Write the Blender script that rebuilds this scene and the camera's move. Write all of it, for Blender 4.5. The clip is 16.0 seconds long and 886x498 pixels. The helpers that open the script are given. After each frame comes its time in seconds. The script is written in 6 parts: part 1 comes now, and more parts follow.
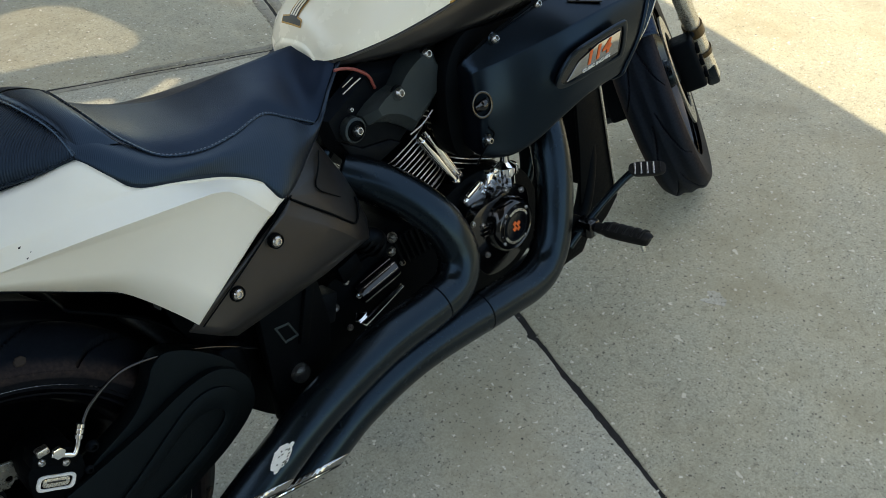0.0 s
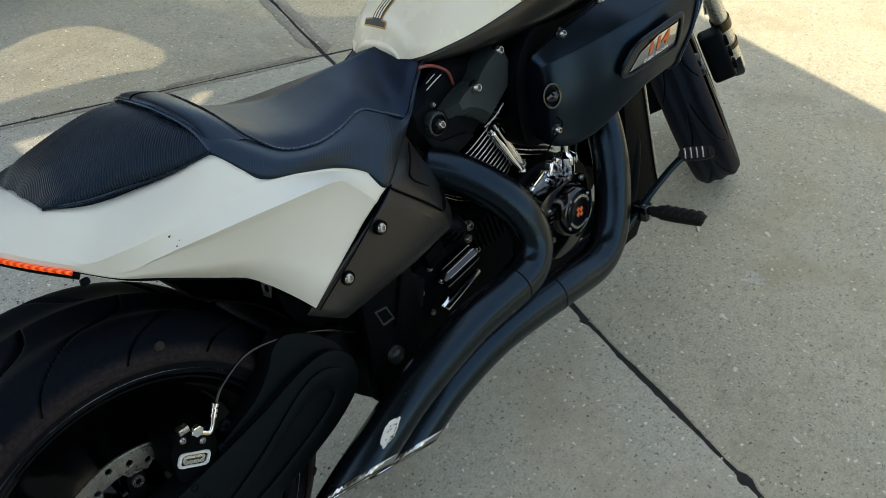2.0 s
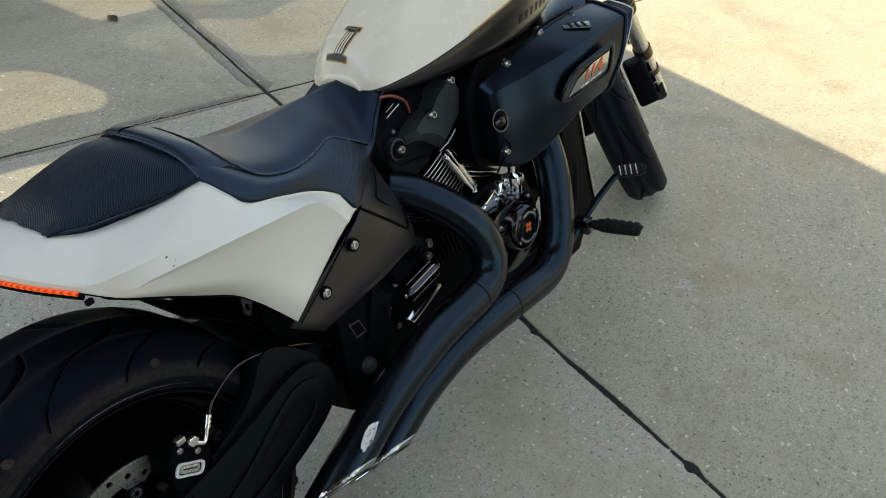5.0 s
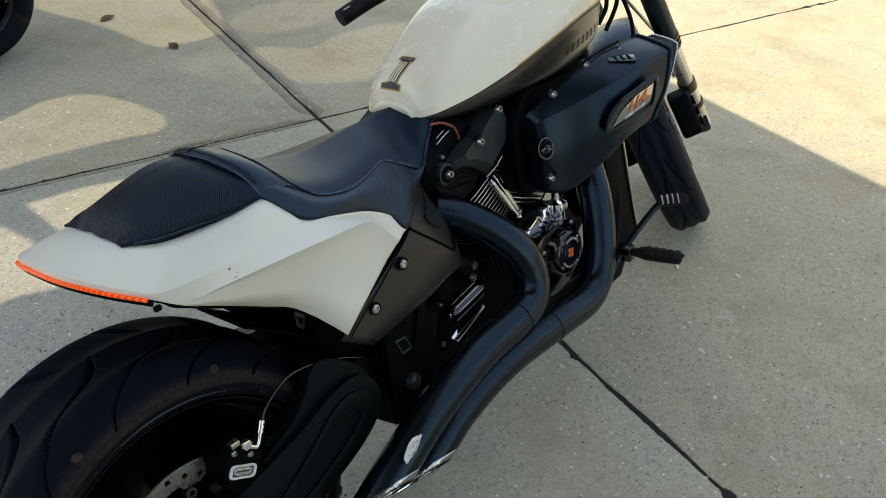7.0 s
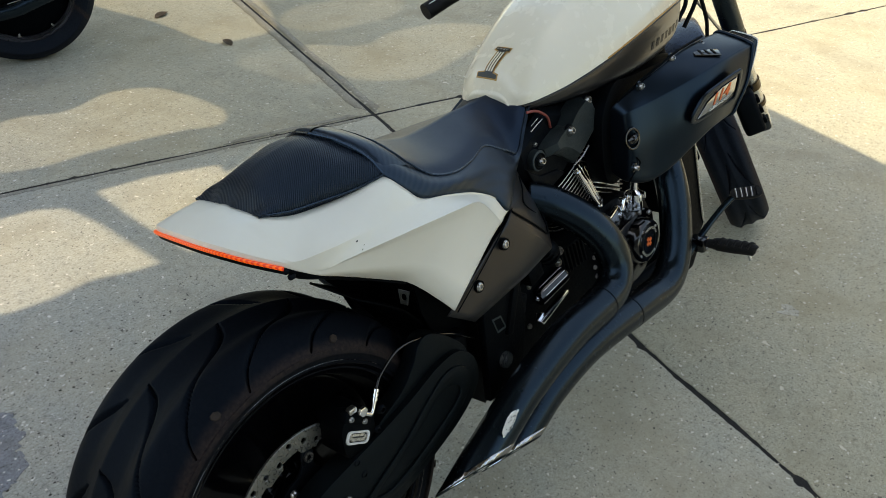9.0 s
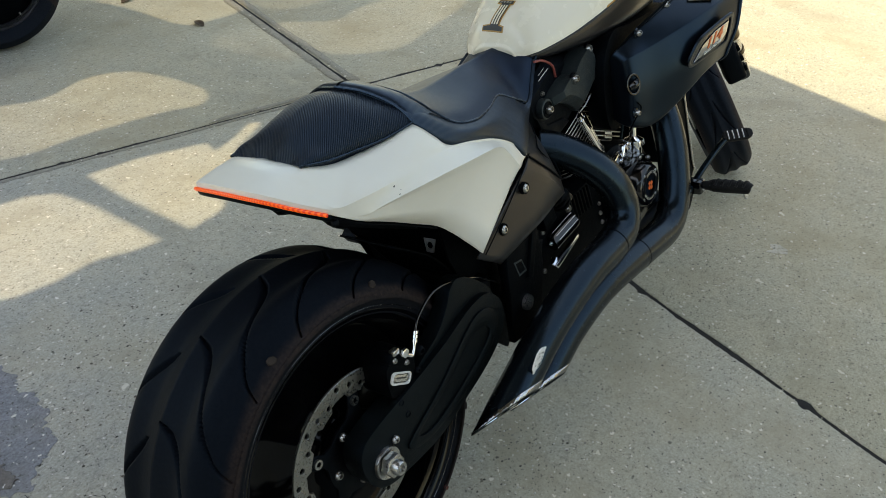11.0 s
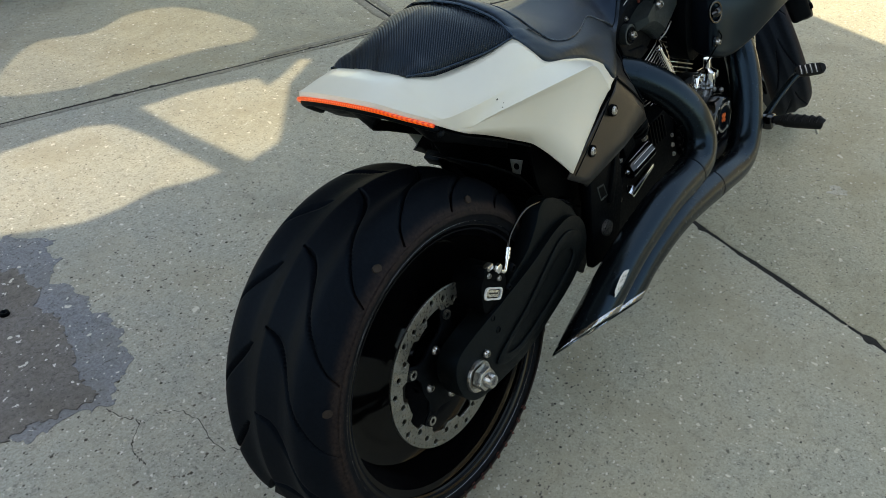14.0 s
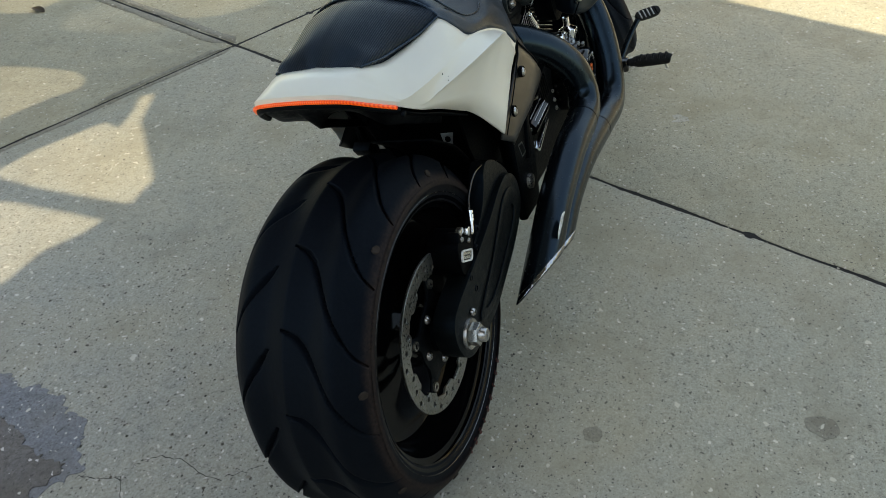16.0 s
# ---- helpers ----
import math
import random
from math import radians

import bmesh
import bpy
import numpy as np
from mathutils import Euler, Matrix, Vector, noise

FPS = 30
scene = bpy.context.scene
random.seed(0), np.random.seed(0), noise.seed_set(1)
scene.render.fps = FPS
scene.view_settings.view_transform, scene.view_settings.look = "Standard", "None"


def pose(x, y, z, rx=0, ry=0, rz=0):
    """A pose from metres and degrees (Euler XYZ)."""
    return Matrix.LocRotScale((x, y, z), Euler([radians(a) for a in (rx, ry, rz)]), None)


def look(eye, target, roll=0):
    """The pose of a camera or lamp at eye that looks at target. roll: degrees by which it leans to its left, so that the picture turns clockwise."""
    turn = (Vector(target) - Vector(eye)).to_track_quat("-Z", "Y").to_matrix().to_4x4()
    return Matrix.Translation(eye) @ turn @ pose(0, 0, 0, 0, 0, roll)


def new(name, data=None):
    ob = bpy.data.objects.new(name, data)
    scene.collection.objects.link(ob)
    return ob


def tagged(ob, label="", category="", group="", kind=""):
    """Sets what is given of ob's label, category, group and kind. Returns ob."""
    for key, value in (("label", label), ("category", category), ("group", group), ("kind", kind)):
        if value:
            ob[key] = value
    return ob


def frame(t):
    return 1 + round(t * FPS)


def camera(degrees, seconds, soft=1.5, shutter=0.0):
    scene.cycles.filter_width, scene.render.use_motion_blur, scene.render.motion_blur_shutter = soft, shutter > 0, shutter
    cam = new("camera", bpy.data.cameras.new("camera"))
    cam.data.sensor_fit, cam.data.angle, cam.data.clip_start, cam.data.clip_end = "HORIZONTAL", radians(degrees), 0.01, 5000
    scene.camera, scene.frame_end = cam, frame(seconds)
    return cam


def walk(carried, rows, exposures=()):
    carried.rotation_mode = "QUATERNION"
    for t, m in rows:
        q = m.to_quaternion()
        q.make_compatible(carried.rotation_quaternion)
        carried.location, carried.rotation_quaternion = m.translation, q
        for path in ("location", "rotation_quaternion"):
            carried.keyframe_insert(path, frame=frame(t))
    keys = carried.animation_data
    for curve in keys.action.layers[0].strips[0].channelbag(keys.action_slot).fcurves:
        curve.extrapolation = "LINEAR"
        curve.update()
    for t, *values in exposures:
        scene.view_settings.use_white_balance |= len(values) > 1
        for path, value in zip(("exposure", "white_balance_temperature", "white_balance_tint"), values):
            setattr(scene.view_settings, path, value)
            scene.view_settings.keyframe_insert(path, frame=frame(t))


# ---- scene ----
cam = camera(55.7, 16.0, soft=0.6)
METRES = 1.248
START = Matrix(((0.69705, 0.56773, 0.43795, -0.05613), (-0.71638, 0.5257, 0.45873, -0.84454),
                (0.03021, -0.6335, 0.77315, 1.37256), (0, 0, 0, 1)))
ROWS = [
    (0.0, 0.0, 0.0, 0.0, 0.0, 0.0, -0.0),
    (0.5, -0.0128, -0.0116, -0.0088, 0.08, 0.01, 0.05),
    (1.0, -0.0359, -0.0256, -0.0132, 0.27, 0.19, 0.12),
    (1.5, -0.0769, -0.0446, -0.0216, 0.14, 0.46, 0.84),
    (2.0, -0.1318, -0.0633, -0.0327, -1.02, 0.74, 2.38),
    (2.5, -0.1703, -0.077, -0.0513, -2.75, 0.68, 3.83),
    (3.0, -0.1822, -0.0941, -0.0601, -5.08, 0.59, 4.85),
    (3.5, -0.179, -0.1062, -0.0559, -5.63, 1.14, 5.06),
    (6.0, -0.1966, -0.1709, -0.0692, -5.16, 3.99, 4.63),
    (6.5, -0.1992, -0.1802, -0.0719, -4.21, 4.51, 4.07),
    (7.0, -0.1965, -0.1918, -0.073, -3.01, 4.99, 3.51),
    (7.5, -0.1948, -0.2009, -0.0762, -2.5, 5.42, 2.59),
    (8.0, -0.2104, -0.2065, -0.0844, -2.31, 5.43, 1.72),
    (8.5, -0.2587, -0.2179, -0.0921, -2.26, 5.42, 1.59),
    (9.0, -0.323, -0.2273, -0.1055, -2.2, 5.43, 2.4),
    (11.5, -0.4232, -0.2601, -0.1569, -4.89, 3.51, 6.11),
    (12.0, -0.4165, -0.2691, -0.1683, -4.91, 2.95, 5.55),
    (12.5, -0.4074, -0.2779, -0.1849, -4.44, 2.5, 4.88),
    (13.0, -0.4219, -0.277, -0.1997, -3.32, 1.78, 4.37),
    (13.5, -0.4644, -0.272, -0.2046, -3.29, 1.55, 4.2),
    (14.0, -0.5328, -0.2546, -0.1973, -3.81, 1.25, 4.88),
    (14.5, -0.6087, -0.2488, -0.189, -5.9, 0.81, 9.76),
    (15.0, -0.6633, -0.2582, -0.1858, -10.05, -0.26, 14.3),
    (15.5, -0.7068, -0.2698, -0.1886, -12.75, -0.26, 16.97),
    (16.0, -0.7585, -0.2831, -0.2041, -16.5, -0.74, 17.98),
]
walk(cam, [(t, START @ pose(METRES * x, METRES * y, METRES * z, 90 + pitch, roll, yaw)) for t, x, y, z, yaw, pitch, roll in ROWS],
     exposures=[(0.0, 1.68, 9100, 4), (3.5, 1.67, 9200, 5), (6.5, 1.58, 9400, 6), (9.0, 1.60, 9400, 5), (12.5, 1.70, 9600, 4), (14.5, 1.69, 9500, 3), (16.0, 1.57, 9500, 3)])

# ---- light ----
ALONG = Vector((0.33, 0.944, 0.0)).normalized()      # the way the long slab joint runs
ACROSS = Vector((ALONG.y, -ALONG.x, 0.0))            # towards the sunlit side
UP = Vector((0, 0, 1))
SUN_HEIGHT = radians(77)
world = bpy.data.worlds.new("sky")
scene.world = world
world.use_nodes = True
wn = world.node_tree.nodes
sky = wn.new("ShaderNodeTexSky")
sky.sky_type, sky.sun_disc = "NISHITA", False
sky.sun_elevation, sky.sun_rotation = SUN_HEIGHT, math.atan2(-ACROSS.x, -ACROSS.y)
world.node_tree.links.new(sky.outputs["Color"], wn["Background"].inputs["Color"])
wn["Background"].inputs["Strength"].default_value = 0.15
ray_way = ACROSS * math.cos(SUN_HEIGHT) - UP * math.sin(SUN_HEIGHT)
sun_data = bpy.data.lights.new("sun", "SUN")
sun_data.energy, sun_data.angle, sun_data.color = 1.62, radians(0.3), (1.0, 0.99, 0.975)
sun = new("sun", sun_data)
sun.matrix_world = look((-8, 3, 9), Vector((-8, 3, 9)) + ray_way)

# ---- helpers of this scene ----
from mathutils.bvhtree import BVHTree

rng = random.Random(7)


def ob_from(name, verts, faces, mat, parent=None, label="", smooth=True, angle=40):
    me = bpy.data.meshes.new(name)
    me.from_pydata([tuple(v) for v in verts], [], [tuple(f) for f in faces])
    me.update()
    if smooth:
        me.polygons.foreach_set("use_smooth", [True] * len(me.polygons))
        me.set_sharp_from_angle(angle=radians(angle))
    me.materials.append(mat)
    ob = new(name, me)
    if parent:
        ob.parent = parent
    return tagged(ob, label) if label else ob


def part(name, bm, mat, parent=None, label="", angle=35):
    bmesh.ops.recalc_face_normals(bm, faces=bm.faces)
    me = bpy.data.meshes.new(name)
    bm.to_mesh(me)
    bm.free()
    me.polygons.foreach_set("use_smooth", [True] * len(me.polygons))
    me.set_sharp_from_angle(angle=radians(angle))
    me.materials.append(mat)
    ob = new(name, me)
    if parent:
        ob.parent = parent
    return tagged(ob, label) if label else ob


def curve_pts(pts, n, closed=False):
    """n points on a smooth curve through pts."""
    p = np.array(pts, float)
    k = len(p)
    out = []
    for s in np.linspace(0, k if closed else k - 1, n, endpoint=not closed):
        i = min(int(s), (k if closed else k - 1) - 1)
        f = s - i
        g = (lambda j: p[j % k]) if closed else (lambda j: p[j] if 0 <= j < k else (2 * p[0] - p[1] if j < 0 else 2 * p[-1] - p[-2]))
        a, b, c, d = g(i - 1), g(i), g(i + 1), g(i + 2)
        out.append(0.5 * (2 * b + (c - a) * f + (2 * a - 5 * b + 4 * c - d) * f * f + (3 * b - a - 3 * c + d) * f ** 3))
    return np.array(out)


def grid_faces(nu, nv, close_u=False, close_v=False):
    f = []
    for i in range(nu if close_u else nu - 1):
        for j in range(nv if close_v else nv - 1):
            a, b = i, (i + 1) % nu
            c, d = j, (j + 1) % nv
            f.append((a * nv + c, b * nv + c, b * nv + d, a * nv + d))
    return f


def skin(rows, nu, nv, smooth_across=True, close_v=False):
    """A surface through rows of points: each row is one curve, nu points along it and nv across the rows."""
    rails = [curve_pts(r, nu, close_v) for r in rows]
    verts = []
    for i in range(nu):
        col = [r[i] for r in rails]
        if smooth_across:
            verts += list(curve_pts(col, nv))
        else:
            t = np.linspace(0, len(col) - 1, nv)
            for s in t:
                k = min(int(s), len(col) - 2)
                verts.append(col[k] * (1 - s + k) + col[k + 1] * (s - k))
    return [Vector(v) for v in verts], (grid_faces(nu, nv, close_v) if close_v else grid_faces(nu, nv))


def mirrored(verts, faces):
    n = len(verts)
    return verts + [Vector((v[0], -v[1], v[2])) for v in verts], faces + [tuple(reversed([i + n for i in f])) for f in faces]


def welded(verts, faces, dist=0.0006):
    bm = bmesh.new()
    vs = [bm.verts.new(v) for v in verts]
    for f in faces:
        try:
            bm.faces.new([vs[i] for i in f])
        except ValueError:
            pass
    bmesh.ops.remove_doubles(bm, verts=bm.verts, dist=dist)
    return bm


def thick(ob, t, offset=-1.0):
    m = ob.modifiers.new("thickness", "SOLIDIFY")
    m.thickness, m.offset = t, offset
    return ob


def tube_mesh(pts, radius, n=40, seg=20, cap=True):
    """A round tube along a smooth curve; radius is a number or one per given point."""
    c = curve_pts(pts, n)
    rr = [radius] * n if not isinstance(radius, (list, tuple)) else [float(q) for q in np.interp(np.linspace(0, 1, n), np.linspace(0, 1, len(radius)), radius)]
    tang = np.gradient(c, axis=0)
    up = Vector((0.13, 0.31, 0.94))
    verts, faces = [], []
    side = Vector(tang[0]).cross(up).normalized()
    for i in range(n):
        t = Vector(tang[i]).normalized()
        side = (side - t * side.dot(t)).normalized()
        o = t.cross(side)
        for k in range(seg):
            a = 2 * math.pi * k / seg
            verts.append(Vector(c[i]) + rr[i] * (math.cos(a) * side + math.sin(a) * o))
    for i in range(n - 1):
        for k in range(seg):
            faces.append((i * seg + k, i * seg + (k + 1) % seg, (i + 1) * seg + (k + 1) % seg, (i + 1) * seg + k))
    if cap:
        faces += [tuple(reversed(range(seg))), tuple(range((n - 1) * seg, n * seg))]
    return verts, faces


def tube(name, pts, radius, mat, parent, label="", n=40, seg=16, cap=True):
    v, f = tube_mesh(pts, radius, n, seg, cap)
    return ob_from(name, v, f, mat, parent, label)


def lathe_mesh(profile, seg=96, closed=False, m=None):
    """profile: (y, r) turned about the y axis."""
    n = len(profile)
    verts = [Vector((r * math.cos(a), y, r * math.sin(a))) for a in (2 * math.pi * k / seg for k in range(seg)) for y, r in profile]
    if m:
        verts = [m @ v for v in verts]
    return verts, grid_faces(seg, n, True, closed)


def lathe(name, profile, mat, parent, label="", seg=96, closed=False, m=None, angle=40):
    v, f = lathe_mesh(profile, seg, closed, m)
    bm = welded(v, f, 1e-5)
    return part(name, bm, mat, parent, label, angle)


def plate_bm(outline, holes, depth, m, bevel=0.0, seg=2):
    """A flat plate with holes in its own x-y plane, pushed out along z by depth, set by the matrix m."""
    bm = bmesh.new()
    edges = []
    for loop in [outline] + list(holes):
        vs = [bm.verts.new((p[0], p[1], 0)) for p in loop]
        edges += [bm.edges.new((vs[i], vs[(i + 1) % len(vs)])) for i in range(len(vs))]
    bmesh.ops.triangle_fill(bm, use_beauty=True, use_dissolve=False, edges=edges)
    rim = [e for e in bm.edges if e.is_boundary]
    got = bmesh.ops.extrude_face_region(bm, geom=list(bm.faces))
    top = [g for g in got["geom"] if isinstance(g, bmesh.types.BMVert)]
    bmesh.ops.translate(bm, verts=top, vec=(0, 0, depth))
    bmesh.ops.recalc_face_normals(bm, faces=bm.faces)
    if bevel:
        sel = [e for e in bm.edges if len(e.link_faces) == 2 and e.calc_face_angle(0) > 1.2 and abs(e.verts[0].co.z - e.verts[1].co.z) < 1e-6]
        bmesh.ops.bevel(bm, geom=sel, offset=bevel, segments=seg, profile=0.5, affect="EDGES", clamp_overlap=True)
    bmesh.ops.transform(bm, matrix=m, verts=bm.verts)
    return bm


def plate(name, outline, holes, depth, m, mat, parent, label="", bevel=0.0, seg=2):
    return part(name, plate_bm(outline, holes, depth, m, bevel, seg), mat, parent, label)


def circle(cx, cy, r, n=16):
    return [(cx + r * math.cos(2 * math.pi * k / n), cy + r * math.sin(2 * math.pi * k / n)) for k in range(n)]


def box_bm(size, m, bevel=0.0, seg=2):
    bm = bmesh.new()
    bmesh.ops.create_cube(bm, size=1.0, matrix=Matrix.Diagonal((*size, 1)))
    if bevel:
        bmesh.ops.bevel(bm, geom=list(bm.edges), offset=bevel, segments=seg, profile=0.5, affect="EDGES", clamp_overlap=True)
    bmesh.ops.transform(bm, matrix=m, verts=bm.verts)
    return bm


def box(name, size, m, mat, parent, label="", bevel=0.003, seg=2):
    return part(name, box_bm(size, m, bevel, seg), mat, parent, label)


def facing(at, way, spin=0.0):
    """The pose whose z axis points along way."""
    return Matrix.Translation(at) @ Vector(way).to_track_quat("Z", "Y").to_matrix().to_4x4() @ Matrix.Rotation(radians(spin), 4, "Z")


SIDE = Matrix(((1, 0, 0, 0), (0, 0, -1, 0), (0, 1, 0, 0), (0, 0, 0, 1)))   # plate x, y, z to bike x, z, and out to the right


def at_side(y):
    return Matrix.Translation((0, y, 0)) @ SIDE


def bolt(at, way, r, mat, parent, name="bolt", socket=True, h=0.6):
    """A button-head bolt with a hexagon socket."""
    prof = [(-0.35 * r, r * 0.98), (0.0, r), (h * 0.55 * r, r * 0.88), (h * r, r * 0.62), (h * r, r * 0.48)]
    m = facing(at, way)
    bm = bmesh.new()
    seg = 18
    rings = []
    for z, q in prof:
        rings.append([bm.verts.new(m @ Vector((q * math.cos(2 * math.pi * k / seg), q * math.sin(2 * math.pi * k / seg), z))) for k in range(seg)])
    q, z = r * 0.44, (0.05 * r if socket else h * r)
    rings.append([bm.verts.new(m @ Vector((q * math.cos(2 * math.pi * k / seg), q * math.sin(2 * math.pi * k / seg), z))) for k in range(seg)])
    for a, b in zip(rings, rings[1:]):
        for k in range(seg):
            bm.faces.new((a[k], a[(k + 1) % seg], b[(k + 1) % seg], b[k]))
    bm.faces.new(rings[-1])
    return part(name, bm, mat, parent)


# ---- materials ----
def shader(name, base, rough=0.5, metal=0.0, coat=0.0, spec=0.5, tint=(1, 1, 1)):
    m = bpy.data.materials.new(name)
    m.use_nodes = True
    b = m.node_tree.nodes["Principled BSDF"]
    b.inputs["Base Color"].default_value = (*base, 1)
    b.inputs["Roughness"].default_value = rough
    b.inputs["Metallic"].default_value = metal
    b.inputs["Coat Weight"].default_value = coat
    b.inputs["Coat Roughness"].default_value = 0.15
    b.inputs["Specular IOR Level"].default_value = spec
    b.inputs["Specular Tint"].default_value = (*tint, 1)
    return m, m.node_tree.nodes, m.node_tree.links, b


def add_noise(nodes, links, scale, detail=4.0, rough=0.6, coord="Object"):
    tc = nodes.new("ShaderNodeTexCoord")
    n = nodes.new("ShaderNodeTexNoise")
    n.inputs["Scale"].default_value, n.inputs["Detail"].default_value, n.inputs["Roughness"].default_value = scale, detail, rough
    links.new(tc.outputs[coord], n.inputs["Vector"])
    return n


def ramp(nodes, links, source, stops):
    r = nodes.new("ShaderNodeValToRGB")
    e = r.color_ramp.elements
    while len(e) < len(stops):
        e.new(0.5)
    for k, (p, col) in enumerate(stops):
        e[k].position = p
        e[k].color = (*col, 1) if isinstance(col, tuple) else (col, col, col, 1)
    links.new(source, r.inputs["Fac"])
    return r


def bump(nodes, links, b, source, strength, distance):
    n = nodes.new("ShaderNodeBump")
    n.inputs["Strength"].default_value, n.inputs["Distance"].default_value = strength, distance
    links.new(source, n.inputs["Height"])
    if b.inputs["Normal"].links:
        links.new(b.inputs["Normal"].links[0].from_socket, n.inputs["Normal"])
    links.new(n.outputs["Normal"], b.inputs["Normal"])


def surface(name, base, rough, metal=0.0, coat=0.0, vary=0.25, scale=6.0, grain=0.0, grain_scale=400.0, rough_vary=0.12, spec=0.5, tint=(1, 1, 1)):
    """Base colour and gloss that wander at a broad scale, with a fine grain in the relief."""
    m, nodes, links, b = shader(name, base, rough, metal, coat, spec, tint)
    n = add_noise(nodes, links, scale, 6)
    lo = tuple(c * (1 - vary) for c in base)
    hi = tuple(min(1, c * (1 + vary)) for c in base)
    r = ramp(nodes, links, n.outputs["Fac"], [(0.3, lo), (0.7, hi)])
    links.new(r.outputs["Color"], b.inputs["Base Color"])
    f = add_noise(nodes, links, scale * 9, 5)
    rr = ramp(nodes, links, f.outputs["Fac"], [(0.3, max(0.02, rough - rough_vary)), (0.7, min(1, rough + rough_vary))])
    links.new(rr.outputs["Color"], b.inputs["Roughness"])
    if grain:
        g = add_noise(nodes, links, grain_scale, 3)
        bump(nodes, links, b, g.outputs["Fac"], grain, 0.001)
    return m


def mix_color(nodes, links, fac, a, b, mode="MIX"):
    m = nodes.new("ShaderNodeMix")
    m.data_type, m.blend_type = "RGBA", mode
    for sock, val in ((m.inputs[0], fac), (m.inputs[6], a), (m.inputs[7], b)):
        if isinstance(val, bpy.types.NodeSocket):
            links.new(val, sock)
        else:
            sock.default_value = val if isinstance(val, (int, float)) else (*val, 1)
    return m.outputs[2]


def concrete(name, dark, light, warm):
    m, nodes, links, b = shader(name, light, 0.85, spec=0.35)
    big = add_noise(nodes, links, 0.9, 5, 0.65)
    mid = add_noise(nodes, links, 7.0, 6, 0.7)
    mott = add_noise(nodes, links, 48.0, 7, 0.78)
    fine = add_noise(nodes, links, 160.0, 6, 0.8)
    c1 = ramp(nodes, links, big.outputs["Fac"], [(0.35, dark), (0.65, light)]).outputs["Color"]
    c2 = mix_color(nodes, links, ramp(nodes, links, mid.outputs["Fac"], [(0.42, 0.0), (0.70, 0.8)]).outputs["Color"], c1, warm)
    c2 = mix_color(nodes, links, 1.0, c2, ramp(nodes, links, mott.outputs["Fac"], [(0.36, (0.48, 0.47, 0.46)), (0.48, (0.92, 0.91, 0.89)), (0.66, (1.0, 1.0, 1.0))]).outputs["Color"], "MULTIPLY")
    c3 = mix_color(nodes, links, 0.34, c2, ramp(nodes, links, fine.outputs["Fac"], [(0.38, tuple(x * 0.42 for x in dark)), (0.62, tuple(min(1, x * 1.45) for x in light))]).outputs["Color"])
    tc = nodes.new("ShaderNodeTexCoord")
    # stains, a hand's width to a foot across
    cloud = add_noise(nodes, links, 3.4, 4, 0.6)
    c3 = mix_color(nodes, links, ramp(nodes, links, cloud.outputs["Fac"], [(0.52, 0.0), (0.72, 0.55)]).outputs["Color"], c3, tuple(x * 0.62 for x in dark))
    # old tan and olive blotches, a stride across
    blotch = add_noise(nodes, links, 1.7, 5, 0.65)
    c3 = mix_color(nodes, links, ramp(nodes, links, blotch.outputs["Fac"], [(0.47, 0.0), (0.66, 0.5)]).outputs["Color"], c3, (warm[0] * 0.78, warm[1] * 0.74, warm[2] * 0.66))
    # pits, flakes and stones of uneven outline
    for scale, lo, hi, tint, much in ((95.0, 0.65, 0.685, (0.08, 0.074, 0.066), 0.75), (62.0, 0.670, 0.70, (0.78, 0.75, 0.68), 0.8), (150.0, 0.66, 0.69, (0.10, 0.095, 0.085), 0.8), (28.0, 0.70, 0.715, (0.70, 0.67, 0.58), 0.8)):
        off = nodes.new("ShaderNodeMapping")
        off.inputs["Location"].default_value = (scale * 0.37, scale * 0.11, scale)
        links.new(tc.outputs["Object"], off.inputs["Vector"])
        v = nodes.new("ShaderNodeTexNoise")
        v.inputs["Scale"].default_value, v.inputs["Detail"].default_value, v.inputs["Roughness"].default_value = scale, 2.0, 0.55
        links.new(off.outputs["Vector"], v.inputs["Vector"])
        c3 = mix_color(nodes, links, ramp(nodes, links, v.outputs["Fac"], [(lo, 0.0), (hi, much)]).outputs["Color"], c3, tint)
    for scale, cut, tint in ((38.0, 0.07, (0.66, 0.63, 0.56)), (46.0, 0.07, (0.06, 0.055, 0.05))):
        v = nodes.new("ShaderNodeTexVoronoi")
        v.inputs["Scale"].default_value = scale
        v.inputs["Randomness"].default_value = 1.0
        off = nodes.new("ShaderNodeMapping")
        off.inputs["Location"].default_value = (scale * 0.37, scale * 0.11, 0)
        links.new(tc.outputs["Object"], off.inputs["Vector"])
        links.new(off.outputs["Vector"], v.inputs["Vector"])
        dot = ramp(nodes, links, v.outputs["Distance"], [(cut, 1.0), (cut + 0.05, 0.0)])
        sep = nodes.new("ShaderNodeSeparateColor")
        links.new(v.outputs["Color"], sep.inputs["Color"])
        some = ramp(nodes, links, sep.outputs["Red"], [(0.72, 0.0), (0.76, 0.85)])
        mul = nodes.new("ShaderNodeMath")
        mul.operation = "MULTIPLY"
        links.new(dot.outputs["Color"], mul.inputs[0])
        links.new(some.outputs["Color"], mul.inputs[1])
        c3 = mix_color(nodes, links, mul.outputs[0], c3, tint)
    # warmer tan tint towards ACROSS, cooler grey the other way
    dot_n = nodes.new("ShaderNodeVectorMath")
    dot_n.operation = "DOT_PRODUCT"
    dot_n.inputs[1].default_value = tuple(ACROSS)
    links.new(tc.outputs["Object"], dot_n.inputs[0])
    sway = nodes.new("ShaderNodeMath")
